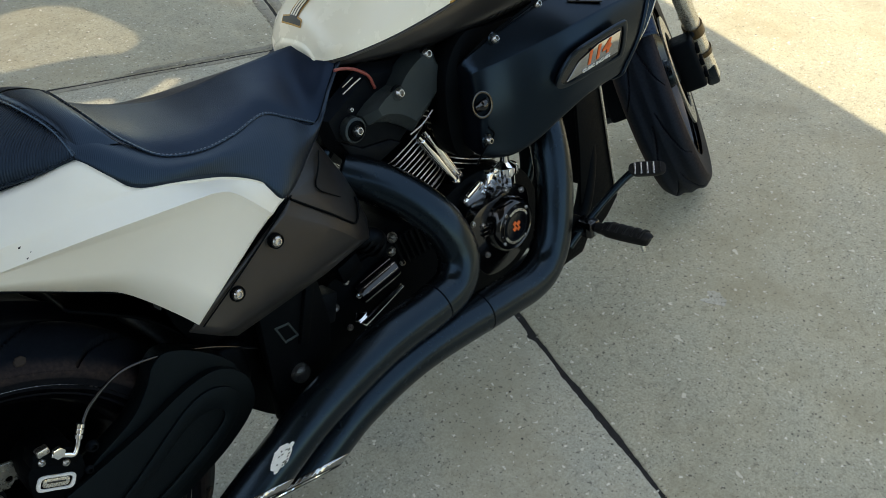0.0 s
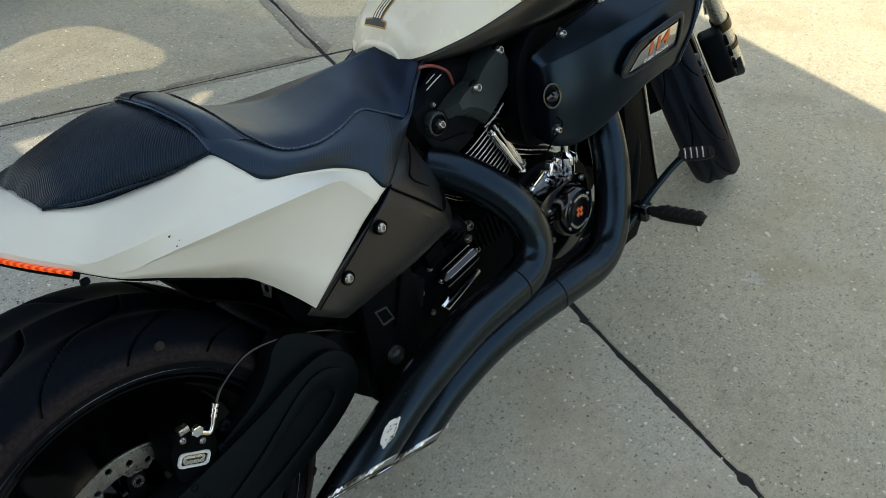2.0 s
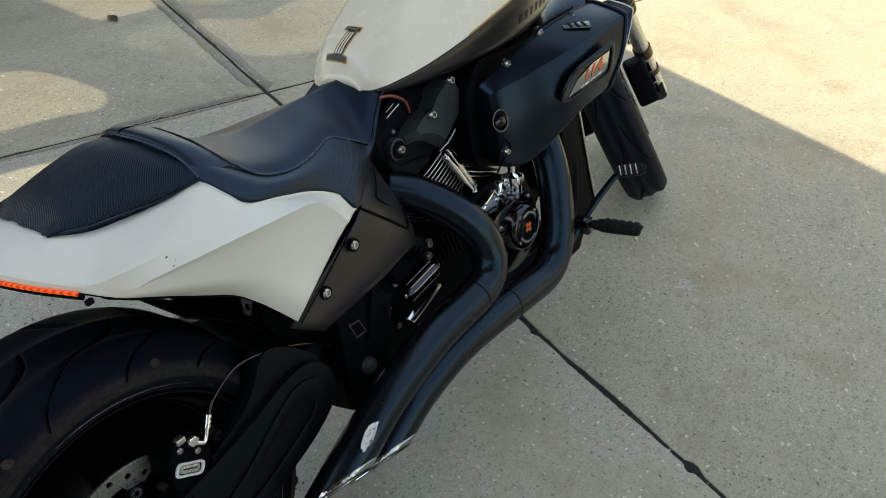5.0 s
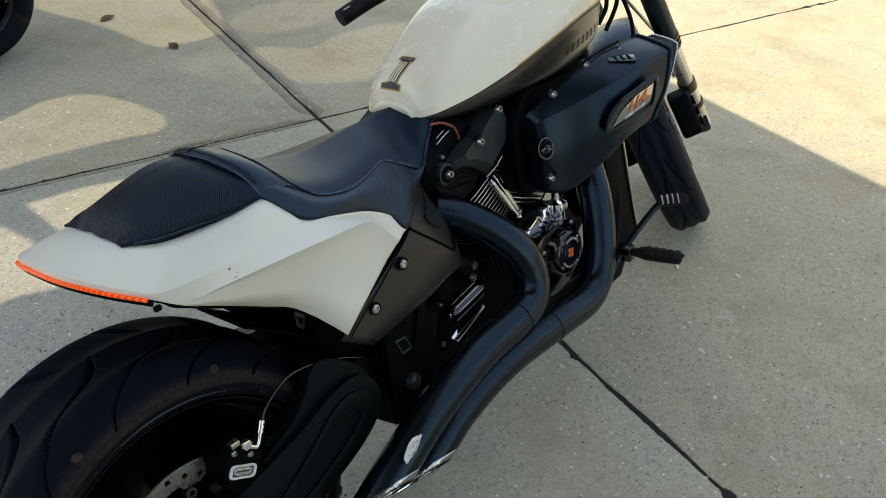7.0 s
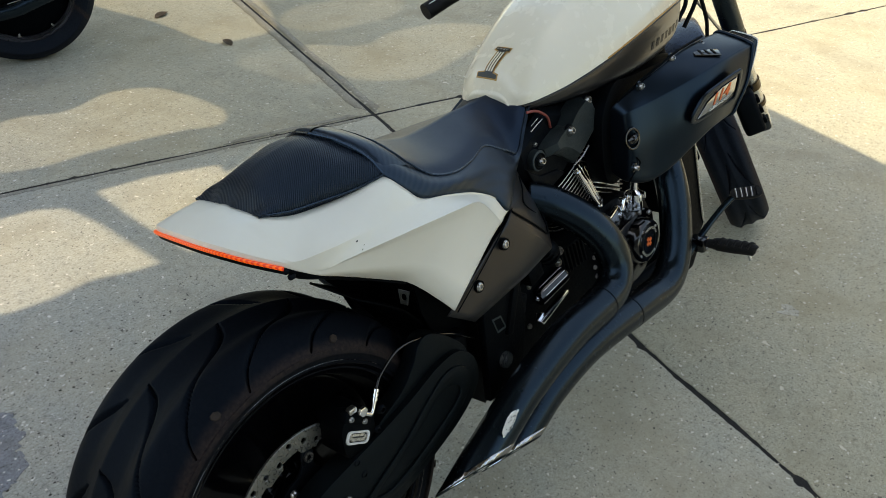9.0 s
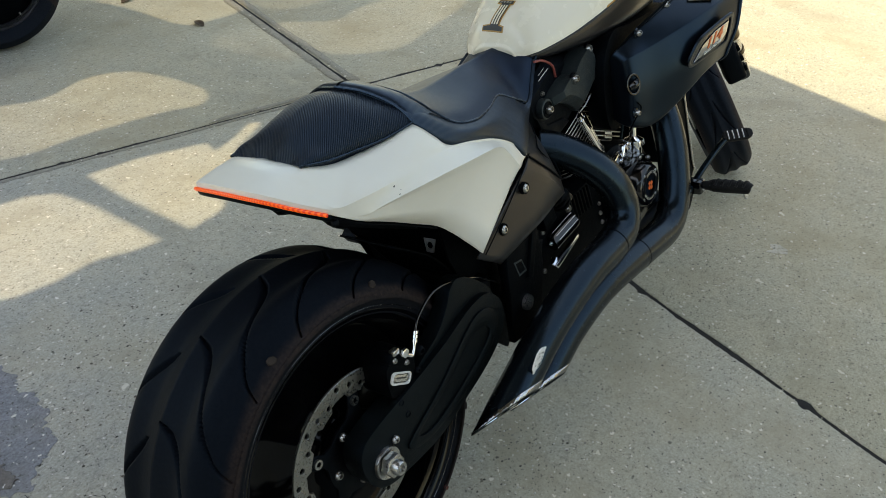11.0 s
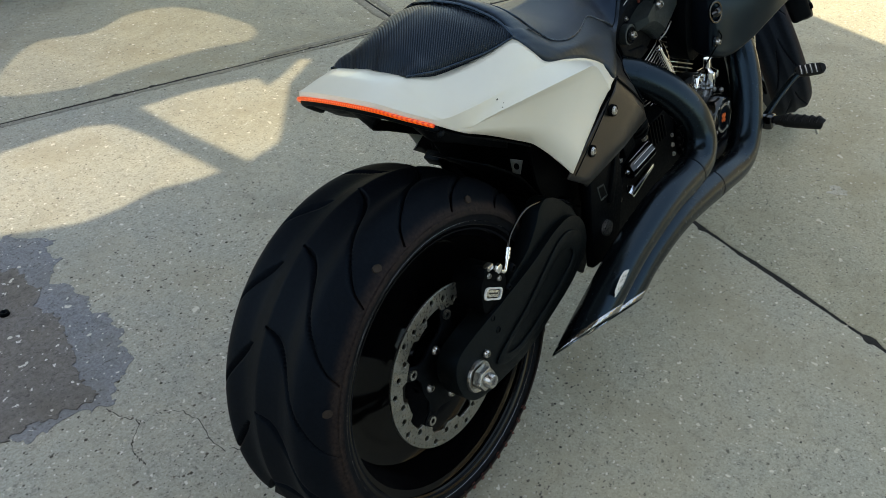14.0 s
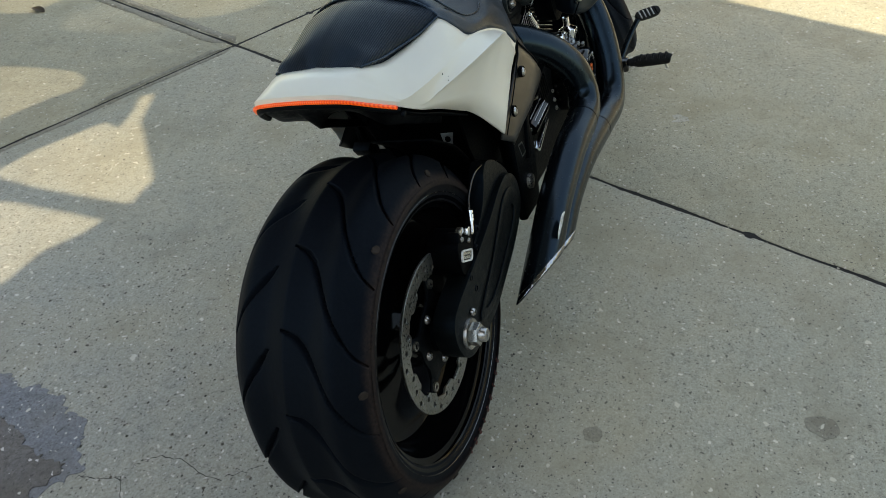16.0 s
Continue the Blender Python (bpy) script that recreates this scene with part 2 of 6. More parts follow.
    sway.operation, sway.inputs[1].default_value = "MULTIPLY_ADD", 0.9
    links.new(big.outputs["Fac"], sway.inputs[0])
    links.new(dot_n.outputs["Value"], sway.inputs[2])
    tone = ramp(nodes, links, sway.outputs[0], [(0.0, (0.955, 0.965, 1.01)), (0.12, (0.955, 0.965, 1.01)), (0.85, (1.0, 0.975, 0.92))])
    c3 = mix_color(nodes, links, 1.0, c3, tone.outputs["Color"], "MULTIPLY")
    links.new(c3, b.inputs["Base Color"])
    bump(nodes, links, b, mid.outputs["Fac"], 0.2, 0.004)
    bump(nodes, links, b, mott.outputs["Fac"], 0.45, 0.003)
    bump(nodes, links, b, fine.outputs["Fac"], 0.5, 0.0014)
    return m


CONCRETE = concrete("concrete", (0.36, 0.345, 0.28), (0.49, 0.47, 0.38), (0.53, 0.485, 0.37))
GREYER = concrete("greyer concrete", (0.355, 0.35, 0.305), (0.48, 0.47, 0.405), (0.51, 0.475, 0.385))
# blue put into the gloss itself, in place of a bluer reflected sky
SKY_TINT = (0.40, 0.68, 1.0)
ARM_BLACK = surface("cast black coating", (0.0022, 0.0030, 0.0029), 0.40, vary=0.3, scale=8, grain=0.4, grain_scale=700, spec=0.15, tint=SKY_TINT)
DARK_CHROME = surface("smoked chrome", (0.42, 0.42, 0.43), 0.10, metal=1.0, vary=0.1, scale=40, rough_vary=0.05)
SHELL = surface("satin black moulded shell", (0.0016, 0.0022, 0.0034), 0.31, vary=0.3, scale=9, grain=0.05, grain_scale=500, rough_vary=0.03, spec=0.42, tint=SKY_TINT)
RIM = surface("black wheel lacquer", (0.002, 0.002, 0.0025), 0.10, vary=0.3, scale=8, rough_vary=0.03, spec=0.18)
LIP_GLINT = surface("rim highlight line", (0.16, 0.16, 0.155), 0.22, metal=1.0, vary=0.25, scale=20)
WHITEPRINT = surface("white print", (0.82, 0.82, 0.82), 0.4, vary=0.08, scale=120)
ENAMEL = surface("pale printed enamel", (0.66, 0.66, 0.64), 0.4, vary=0.12, scale=120)
JOINT = surface("joint filler", (0.014, 0.012, 0.011), 0.95, vary=0.5, scale=30, grain=0.6, grain_scale=200)
BRICKWORK = surface("dark render", (0.22, 0.21, 0.20), 0.9, vary=0.2, scale=1.5, grain=0.3, grain_scale=80)
DECK = surface("dark shade deck", (0.07, 0.065, 0.06), 0.8, vary=0.25, scale=2, grain=0.3, grain_scale=60)
PLASTER = surface("plaster", (0.64, 0.61, 0.56), 0.9, vary=0.15, scale=1.2, grain=0.4, grain_scale=120)
WHITE = surface("pearl white paint", (0.75, 0.72, 0.63), 0.36, coat=0.25, vary=0.05, scale=3.0, rough_vary=0.05)
CREAM = surface("cream pearl paint", (0.75, 0.68, 0.54), 0.27, coat=0.6, vary=0.03, scale=3.0, rough_vary=0.012)
GREY = surface("satin grey metallic paint", (0.024, 0.0232, 0.0240), 0.34, metal=0.5, vary=0.18, scale=5, grain=0.05, grain_scale=900, rough_vary=0.06)
SATIN = surface("satin black coating", (0.0022, 0.0030, 0.0036), 0.26, vary=0.3, scale=9, grain=0.03, grain_scale=600, rough_vary=0.02, spec=0.44, tint=(0.42, 0.70, 0.97))
MATT = surface("matt black plastic", (0.0028, 0.0028, 0.003), 0.55, vary=0.3, scale=9, grain=0.25, grain_scale=500, spec=0.10, tint=SKY_TINT)
# base colour raised in place of light on the dome's upturned faces
WRINKLE = surface("lightened wrinkle coating", (0.024, 0.029, 0.0285), 0.42, vary=0.3, scale=8, grain=0.45, grain_scale=700, spec=0.32, tint=SKY_TINT)
GLOSS = surface("gloss black paint", (0.0024, 0.0024, 0.0030), 0.12, coat=0.3, vary=0.3, scale=8, rough_vary=0.05)
DARK = surface("deep black metal", (0.0015, 0.0015, 0.0015), 0.55, vary=0.4, scale=20, grain=0.3, grain_scale=300, spec=0.06, tint=SKY_TINT)
CHROME = surface("chrome", (0.86, 0.87, 0.88), 0.07, metal=1.0, vary=0.05, scale=20, rough_vary=0.04)
DULL = surface("dull scratched steel", (0.24, 0.24, 0.23), 0.5, metal=0.5, vary=0.3, scale=50, grain=0.2)
STEEL = surface("zinc steel", (0.46, 0.455, 0.44), 0.30, metal=1.0, vary=0.18, scale=60, rough_vary=0.12)
ROTOR = surface("brushed disc steel", (0.26, 0.26, 0.24), 0.32, metal=0.9, vary=0.15, scale=30, grain=0.12, grain_scale=500)
RUBBER = surface("pedal rubber", (0.005, 0.005, 0.005), 0.6, vary=0.3, scale=30, grain=0.3, grain_scale=300, spec=0.2)
GOLD = surface("gold pinstripe", (0.42, 0.21, 0.035), 0.35, coat=0.3, vary=0.12, scale=40)
ORANGE = surface("orange print", (0.72, 0.13, 0.03), 0.4, vary=0.08, scale=50)
BLACKPRINT = surface("black print", (0.02, 0.02, 0.018), 0.45, vary=0.2, scale=50)
SILVER = surface("silver badge", (0.60, 0.58, 0.52), 0.28, metal=0.8, vary=0.1, scale=60)
RED = surface("red plastic", (0.42, 0.05, 0.03), 0.4, vary=0.15, scale=40)
LEAD = surface("faded red rubber", (0.22, 0.045, 0.035), 0.5, vary=0.2, scale=40)
BLUE = surface("dark blue paint", (0.012, 0.018, 0.05), 0.15, coat=0.6, vary=0.2, scale=6)

# more materials: vinyl, ribbed cover, tyre, lamp, tank fade, film for the added panes
def vinyl():
    m, nodes, links, b = shader("seat vinyl", (0.006, 0.009, 0.015), 0.40, spec=0.32, tint=SKY_TINT)
    n = add_noise(nodes, links, 7, 5)
    c = ramp(nodes, links, n.outputs["Fac"], [(0.3, (0.003, 0.006, 0.014)), (0.7, (0.0055, 0.0095, 0.021))])
    links.new(c.outputs["Color"], b.inputs["Base Color"])
    tc = nodes.new("ShaderNodeTexCoord")
    v = nodes.new("ShaderNodeTexVoronoi")
    v.inputs["Scale"].default_value = 650
    links.new(tc.outputs["Object"], v.inputs["Vector"])
    bump(nodes, links, b, v.outputs["Distance"], 0.25, 0.0008)
    bump(nodes, links, b, n.outputs["Fac"], 0.15, 0.006)
    return m


def ribbed(name, scale, depth, gloss):
    m, nodes, links, b = shader(name, (0.012, 0.014, 0.018), 0.38, spec=gloss, tint=SKY_TINT)
    tc = nodes.new("ShaderNodeTexCoord")
    w = nodes.new("ShaderNodeTexWave")
    w.wave_type, w.bands_direction = "BANDS", "X"
    w.inputs["Scale"].default_value, w.inputs["Distortion"].default_value = scale, 0.3
    mp = nodes.new("ShaderNodeMapping")
    mp.inputs["Rotation"].default_value = (0, 0, radians(52))
    links.new(tc.outputs["Object"], mp.inputs["Vector"])
    links.new(mp.outputs["Vector"], w.inputs["Vector"])
    c = ramp(nodes, links, w.outputs["Fac"], [(0.2, (0.004, 0.005, 0.008)), (0.8, (0.004 + 0.006 * depth, 0.006 + 0.008 * depth, 0.010 + 0.012 * depth))])
    links.new(c.outputs["Color"], b.inputs["Base Color"])
    rr = ramp(nodes, links, w.outputs["Fac"], [(0.2, 0.36 + 0.3 * depth), (0.8, 0.32)])
    links.new(rr.outputs["Color"], b.inputs["Roughness"])
    bump(nodes, links, b, w.outputs["Fac"], depth, 0.0010)
    n = add_noise(nodes, links, 500, 2)
    bump(nodes, links, b, n.outputs["Fac"], 0.15, 0.0008)
    return m


def tyre_rubber(outer, half, lit_gain=1.0):
    """Worn rubber: a brown dirty band where the tread meets the shoulder, and scuffs."""
    m, nodes, links, b = shader("tyre rubber", (0.01, 0.01, 0.01), 0.6, spec=0.10, tint=SKY_TINT)
    tc = nodes.new("ShaderNodeTexCoord")
    flat = nodes.new("ShaderNodeVectorMath")
    flat.operation, flat.inputs[1].default_value = "MULTIPLY", (1.0, 0.0, 1.0)
    links.new(tc.outputs["Object"], flat.inputs[0])
    radius = nodes.new("ShaderNodeVectorMath")
    radius.operation = "LENGTH"
    links.new(flat.outputs["Vector"], radius.inputs[0])
    n = add_noise(nodes, links, 22, 6, 0.7)
    f = add_noise(nodes, links, 160, 4, 0.7)
    jit = nodes.new("ShaderNodeMath")
    jit.operation, jit.inputs[1].default_value = "MULTIPLY_ADD", 0.010
    links.new(n.outputs["Fac"], jit.inputs[0])
    links.new(radius.outputs["Value"], jit.inputs[2])
    low = outer - 0.40 * half
    band = ramp(nodes, links, jit.outputs[0], [(0.0, 0.0), (low - 0.006, 0.06), (low + 0.001, 0.55), (low + 0.012, 0.5), (low + 0.020, 0.0)])
    base = ramp(nodes, links, f.outputs["Fac"], [(0.3, tuple(lit_gain * c for c in (0.0024, 0.0030, 0.0044))), (0.7, tuple(lit_gain * c for c in (0.0048, 0.0058, 0.0080)))])
    brown = ramp(nodes, links, f.outputs["Fac"], [(0.3, (0.020, 0.013, 0.010)), (0.7, (0.062, 0.040, 0.030))])
    tone = mix_color(nodes, links, band.outputs["Color"], base.outputs["Color"], brown.outputs["Color"])
    links.new(tone, b.inputs["Base Color"])
    bump(nodes, links, b, f.outputs["Fac"], 0.35, 0.0012)
    return m


def lamp_strip():
    m, nodes, links, b = shader("lit red lamp strip", (0.5, 0.03, 0.01), 0.3)
    tc = nodes.new("ShaderNodeTexCoord")
    w = nodes.new("ShaderNodeTexWave")
    w.bands_direction = "Y"
    w.inputs["Scale"].default_value = 85.0
    links.new(tc.outputs["Object"], w.inputs["Vector"])
    c = ramp(nodes, links, w.outputs["Fac"], [(0.25, (0.30, 0.002, 0.0003)), (0.7, (1.0, 0.20, 0.02))])
    links.new(c.outputs["Color"], b.inputs["Emission Color"])
    b.inputs["Emission Strength"].default_value = 0.24
    return m


def tank_fade():
    """Black lower flank that fades to the tank's cream towards its front and lower edge, as sprayed."""
    m, nodes, links, b = shader("sprayed fade paint", (0.02, 0.02, 0.02), 0.36, coat=0.25)
    tc = nodes.new("ShaderNodeTexCoord")
    sep = nodes.new("ShaderNodeSeparateXYZ")
    links.new(tc.outputs["Object"], sep.inputs["Vector"])
    n = add_noise(nodes, links, 9, 4)
    s = nodes.new("ShaderNodeMath")
    s.operation, s.inputs[1].default_value = "MULTIPLY_ADD", 0.05
    links.new(n.outputs["Fac"], s.inputs[0])
    links.new(sep.outputs["X"], s.inputs[2])
    mr = nodes.new("ShaderNodeMapRange")
    mr.inputs["From Min"].default_value, mr.inputs["From Max"].default_value = 0.90, 1.30
    links.new(s.outputs[0], mr.inputs["Value"])
    c = ramp(nodes, links, mr.outputs["Result"], [(0.0, (0.008, 0.008, 0.009)), (0.40, (0.022, 0.021, 0.020)), (0.72, (0.11, 0.105, 0.088)), (1.0, (0.40, 0.37, 0.30))])
    links.new(c.outputs["Color"], b.inputs["Base Color"])
    return m


def pane_film(clear):
    m = bpy.data.materials.new("light patch film")
    m.use_nodes = True
    nodes, links = m.node_tree.nodes, m.node_tree.links
    t = nodes.new("ShaderNodeBsdfTransparent")
    t.inputs["Color"].default_value = (clear, clear * 0.985, clear * 0.965, 1)
    links.new(t.outputs[0], nodes["Material Output"].inputs["Surface"])
    return m


VINYL, LAMP, FADE = vinyl(), lamp_strip(), tank_fade()
RIBBED, RIBBED_FINE = ribbed("ribbed carbon-look vinyl", 118.0, 0.6, 0.34), ribbed("finely ribbed vinyl", 190.0, 0.16, 0.55)
PANES = [pane_film(c) for c in (0.77, 0.77, 0.57, 0.55, 0.28, 0.40, 0.33)]
TYRE = tyre_rubber(0.326, 0.128)
# front tyre's base colour raised 2.4 times in place of light on it
TYRE_FRONT = tyre_rubber(0.325, 0.059, 2.4)

# ---- the ground ----
CROSS = Vector((1.64, 1.47, 0))
ground_bm = bmesh.new()
bmesh.ops.create_grid(ground_bm, x_segments=8, y_segments=8, size=150)
bmesh.ops.translate(ground_bm, verts=ground_bm.verts, vec=(0, 0, -0.035))
ground = part("ground", ground_bm, CONCRETE)
tagged(ground, "flat grey concrete yard reaching far out", "ground", kind="structure")


def slab(i, j):
    """One cast slab: edges that wander, crumble here and there, and a rounded arris."""
    a0, a1, b0, b1 = i * SLAB, (i + 1) * SLAB, j * SLAB, (j + 1) * SLAB
    gap, step = 0.0085, 0.0075
    loop = []
    for (pa, pb), (qa, qb) in (((a0, b0), (a1, b0)), ((a1, b0), (a1, b1)), ((a1, b1), (a0, b1)), ((a0, b1), (a0, b0))):
        n = max(2, int(math.hypot(qa - pa, qb - pb) / step))
        inward = Vector((-(qb - pb), qa - pa)).normalized()
        for k in range(n):
            f = k / n
            p = Vector((pa + (qa - pa) * f, pb + (qb - pb) * f))
            wob = gap * (0.55 + 0.6 * noise.noise(Vector((p.x * 6, p.y * 6, a0 + b0))) + 0.5 * abs(noise.noise(Vector((p.x * 70, p.y * 70, b0)))))
            chip = noise.noise(Vector((p.x * 23, p.y * 23, 4 + b1)))
            wob += 0.03 * max(0.0, chip - 0.30) * (1 + 0.8 * noise.noise(Vector((p.x * 110, p.y * 110, 8))))
            edge = min(f, 1 - f) * n
            loop.append((p + inward * wob) if edge > 0.5 else p + inward * gap + (Vector((qa - pa, qb - pb)).normalized() * gap))
    bm = bmesh.new()
    def ring(inset, z):
        out = []
        c = Vector(((a0 + a1) / 2, (b0 + b1) / 2))
        for p in loop:
            d = Vector((max(-inset, min(inset, c.x - p.x)), max(-inset, min(inset, c.y - p.y))))
            near_a, near_b = min(p.x - a0, a1 - p.x) < 0.05, min(p.y - b0, b1 - p.y) < 0.05
            q = p + Vector((d.x if near_a else 0, d.y if near_b else 0))
            out.append(bm.verts.new((ALONG * q.x + ACROSS * q.y) + UP * z + CROSS))
        return out
    rings = [ring(0.0, -0.10), ring(0.0, -0.006), ring(0.0018, -0.0018), ring(0.006, 0.0)]
    n = len(loop)
    for r0, r1 in zip(rings, rings[1:]):
        for k in range(n):
            bm.faces.new((r0[k], r0[(k + 1) % n], r1[(k + 1) % n], r1[k]))
    bm.faces.new(rings[-1])
    return part("slab", bm, GREYER if (i, j) == (-1, -1) else CONCRETE, ground, angle=60)


SLAB = 3.66
for i in range(-2, 2):
    for j in range(-2, 2):
        slab(i, j)
filler_bm = box_bm((4.2 * SLAB, 4.2 * SLAB, 0.026), Matrix.Translation(CROSS - UP * 0.0160) @ Matrix.Rotation(math.atan2(ALONG.y, ALONG.x), 4, "Z"))
tagged(part("joint_filler", filler_bm, JOINT), "dark gritty filler sunk in the slab joints", "joint filler", kind="structure")

# ---- unseen roof added to shade the bike, a few clear panes making light patches ----
BACK = -3.0
REACH = 2.56


SHADE_ROOF = 6.0


def on_shade_roof(x, y):
    """Where the sun's ray to a spot of the ground passes the added roof: along it and across it."""
    g = Vector((x, y, 0))
    return g.dot(ACROSS) - SHADE_ROOF / math.tan(SUN_HEIGHT), g.dot(ALONG)


SHAPE_A = [(-0.35, 1.58), (0.10, 1.80), (0.35, 1.75), (0.43, 1.68), (0.455, 1.50), (0.46, 1.19), (0.38, 1.21), (0.28, 1.26), (0.15, 1.26), (0.05, 1.28), (-0.11, 1.39)]
SHAPE_B = [(0.55, 1.71), (0.73, 1.67), (0.95, 1.57), (0.93, 1.50), (1.03, 1.52), (1.15, 1.57), (1.18, 1.53), (0.99, 1.45), (0.69, 1.18), (0.55, 1.165), (0.54, 1.45)]
SHAPE_C = [(0.30, 2.20), (0.59, 2.46), (0.80, 2.38), (1.03, 2.42), (1.20, 2.30), (1.25, 1.95), (1.15, 1.84), (1.02, 1.90), (0.72, 1.98), (0.48, 2.02)]
SHAPE_D = [(1.62, 3.70), (1.66, 3.00), (1.67, 2.62), (1.77, 2.55), (1.96, 2.53), (2.08, 2.62), (2.30, 3.10), (2.3, 3.8)]
SHAPE_E = [(1.60, 2.32), (1.85, 2.31), (1.80, 2.07), (1.72, 1.86), (1.61, 2.02)]
SHAPE_F = [(1.95, 2.26), (2.16, 2.06), (2.37, 2.10), (2.66, 2.00), (2.80, 1.75), (2.30, 1.62), (2.06, 1.60), (1.88, 1.72), (1.83, 1.90)]
SHAPE_G = [(2.14, 2.66), (2.40, 2.72), (2.80, 2.50), (2.62, 2.28), (2.22, 2.32), (2.08, 2.46)]
OPENINGS = [SHAPE_A, SHAPE_B, SHAPE_C, SHAPE_D, SHAPE_E, SHAPE_F, SHAPE_G]
EAVE = REACH - SHADE_ROOF / math.tan(SUN_HEIGHT)
shade_roof_m = Matrix.Translation(UP * SHADE_ROOF) @ Matrix((Vector((ACROSS.x, ALONG.x, 0, 0)), Vector((ACROSS.y, ALONG.y, 0, 0)), Vector((0, 0, 1, 0)), Vector((0, 0, 0, 1))))
holes = [[on_shade_roof(*p) for p in (poly if k < 2 else curve_pts(poly, 60, True))] for k, poly in enumerate(OPENINGS)]
roof = plate("ceiling", [(BACK - 0.3, -7), (EAVE, -7), (EAVE, 5.6), (BACK - 0.3, 5.6)], holes, 0.02, shade_roof_m, DECK, None)
tagged(roof, "unseen dark roof added to shade the bike", "ceiling", kind="structure")
# added panes: each lets dimmed sun through for one light patch
for k, h in enumerate(holes):
    pane = plate("light_patch_pane", h, [], 0.004, shade_roof_m @ Matrix.Translation((0, 0, 0.022)), PANES[k], None)
    tagged(pane, "unseen tinted pane added to make a light patch", "window", kind="structure")
# unseen pale wall, added to bounce light and fill reflections
wall_m = Matrix.Translation(ACROSS * -6.5) @ Matrix((Vector((ALONG.x, UP.x, ACROSS.x, 0)), Vector((ALONG.y, UP.y, ACROSS.y, 0)), Vector((0, 1, 0, 0)), Vector((0, 0, 0, 1))))
wall = plate("bounce_wall_south", [(-7, -0.1), (5.6, -0.1), (5.6, 2.4), (-7, 2.4)], [], 0.2, wall_m @ Matrix.Translation((0, 0, -0.2)), PLASTER, None)
tagged(wall, "unseen pale wall added to bounce light", "wall", kind="structure")

# unseen warm wall added across the yard for warm bounced light
OCHRE = surface("warm limewash", (0.46, 0.37, 0.26), 0.9, vary=0.12, scale=0.8, grain=0.4, grain_scale=90)
yard_m = Matrix.Translation(ACROSS * 7.5) @ Matrix((Vector((ALONG.x, UP.x, ACROSS.x, 0)), Vector((ALONG.y, UP.y, ACROSS.y, 0)), Vector((0, 1, 0, 0)), Vector((0, 0, 0, 1))))
bounce_wall = plate("bounce_wall_north", [(-12, -0.1), (9, -0.1), (9, 2.2), (-12, 2.2)], [], 0.3, yard_m, OCHRE, None)
tagged(bounce_wall, "unseen warm wall added across the yard for bounced light", "wall", kind="structure")

# unseen dark wall added past the second motorcycle to block reflected sky
side_m = Matrix.Translation(ALONG * 5.4) @ Matrix((Vector((-ACROSS.x, UP.x, ALONG.x, 0)), Vector((-ACROSS.y, UP.y, ALONG.y, 0)), Vector((0, 1, 0, 0)), Vector((0, 0, 0, 1))))
tall = plate("block_wall_east", [(-1.5, -0.1), (2.9, -0.1), (2.9, SHADE_ROOF - 0.01), (-1.5, SHADE_ROOF - 0.01)], [], 0.3, side_m, BRICKWORK, None)
tagged(tall, "unseen dark wall added to darken reflections", "wall", kind="structure")

# unseen dark wall, added to cut low light on the near ground
near_m = Matrix.Translation(ALONG * -3.4) @ Matrix((Vector((ACROSS.x, UP.x, -ALONG.x, 0)), Vector((ACROSS.y, UP.y, -ALONG.y, 0)), Vector((0, 1, 0, 0)), Vector((0, 0, 0, 1))))
near_wall = plate("block_wall_west", [(-6.4, -0.1), (0.6, -0.1), (0.6, 2.6), (-6.4, 2.6)], [], 0.3, near_m, BRICKWORK, None)
tagged(near_wall, "unseen dark wall added to cut low light", "wall", kind="structure")

# old sealer soaked into the concrete beside the joints
STAINED = concrete("sealer-stained concrete", (0.26, 0.25, 0.22), (0.34, 0.325, 0.28), (0.36, 0.33, 0.27))


def stain_strip(a0, a1, b0, b1, along=True, seed=0.0):
    n = int((a1 - a0) / 0.012)
    rows = []
    for k in range(n):
        a = a0 + (a1 - a0) * k / (n - 1)
        w = 0.010 * noise.noise(Vector((a * 7, seed, 0))) + 0.005 * noise.noise(Vector((a * 40, seed, 2)))
        end = min(1.0, k / 4, (n - 1 - k) / 4)
        for b in (b0, b0 + (b1 + w - b0) * max(0.15, end)):
            p = CROSS + (ALONG * a + ACROSS * b if along else ALONG * b + ACROSS * a)
            rows.append((p.x, p.y, 0.0005))
    ob = ob_from("joint_stain", rows, grid_faces(n, 2), STAINED)
    return tagged(thick(ob, 0.0008, 0), "dark stain of old sealer beside the slab joint", "ground", kind="structure")


stain_strip(0.012, 2.6, 0.010, 0.047, True, 1.3)
stain_strip(0.045, 2.6, -0.010, -0.050, True, 5.1)
stain_strip(-1.75, -0.02, -0.009, -0.030, False, 2.2)
stain_strip(-0.62, -0.05, 0.009, 0.036, False, 7.7)

# ---- an old repair in the slab, its lid and bolt, and hairline cracks ----
PATCHED = concrete("repair cement", (0.145, 0.135, 0.133), (0.24, 0.222, 0.208), (0.21, 0.185, 0.15))
PATCH_EDGE = concrete("blue-grey mortar", (0.185, 0.195, 0.215), (0.29, 0.30, 0.32), (0.30, 0.295, 0.28))


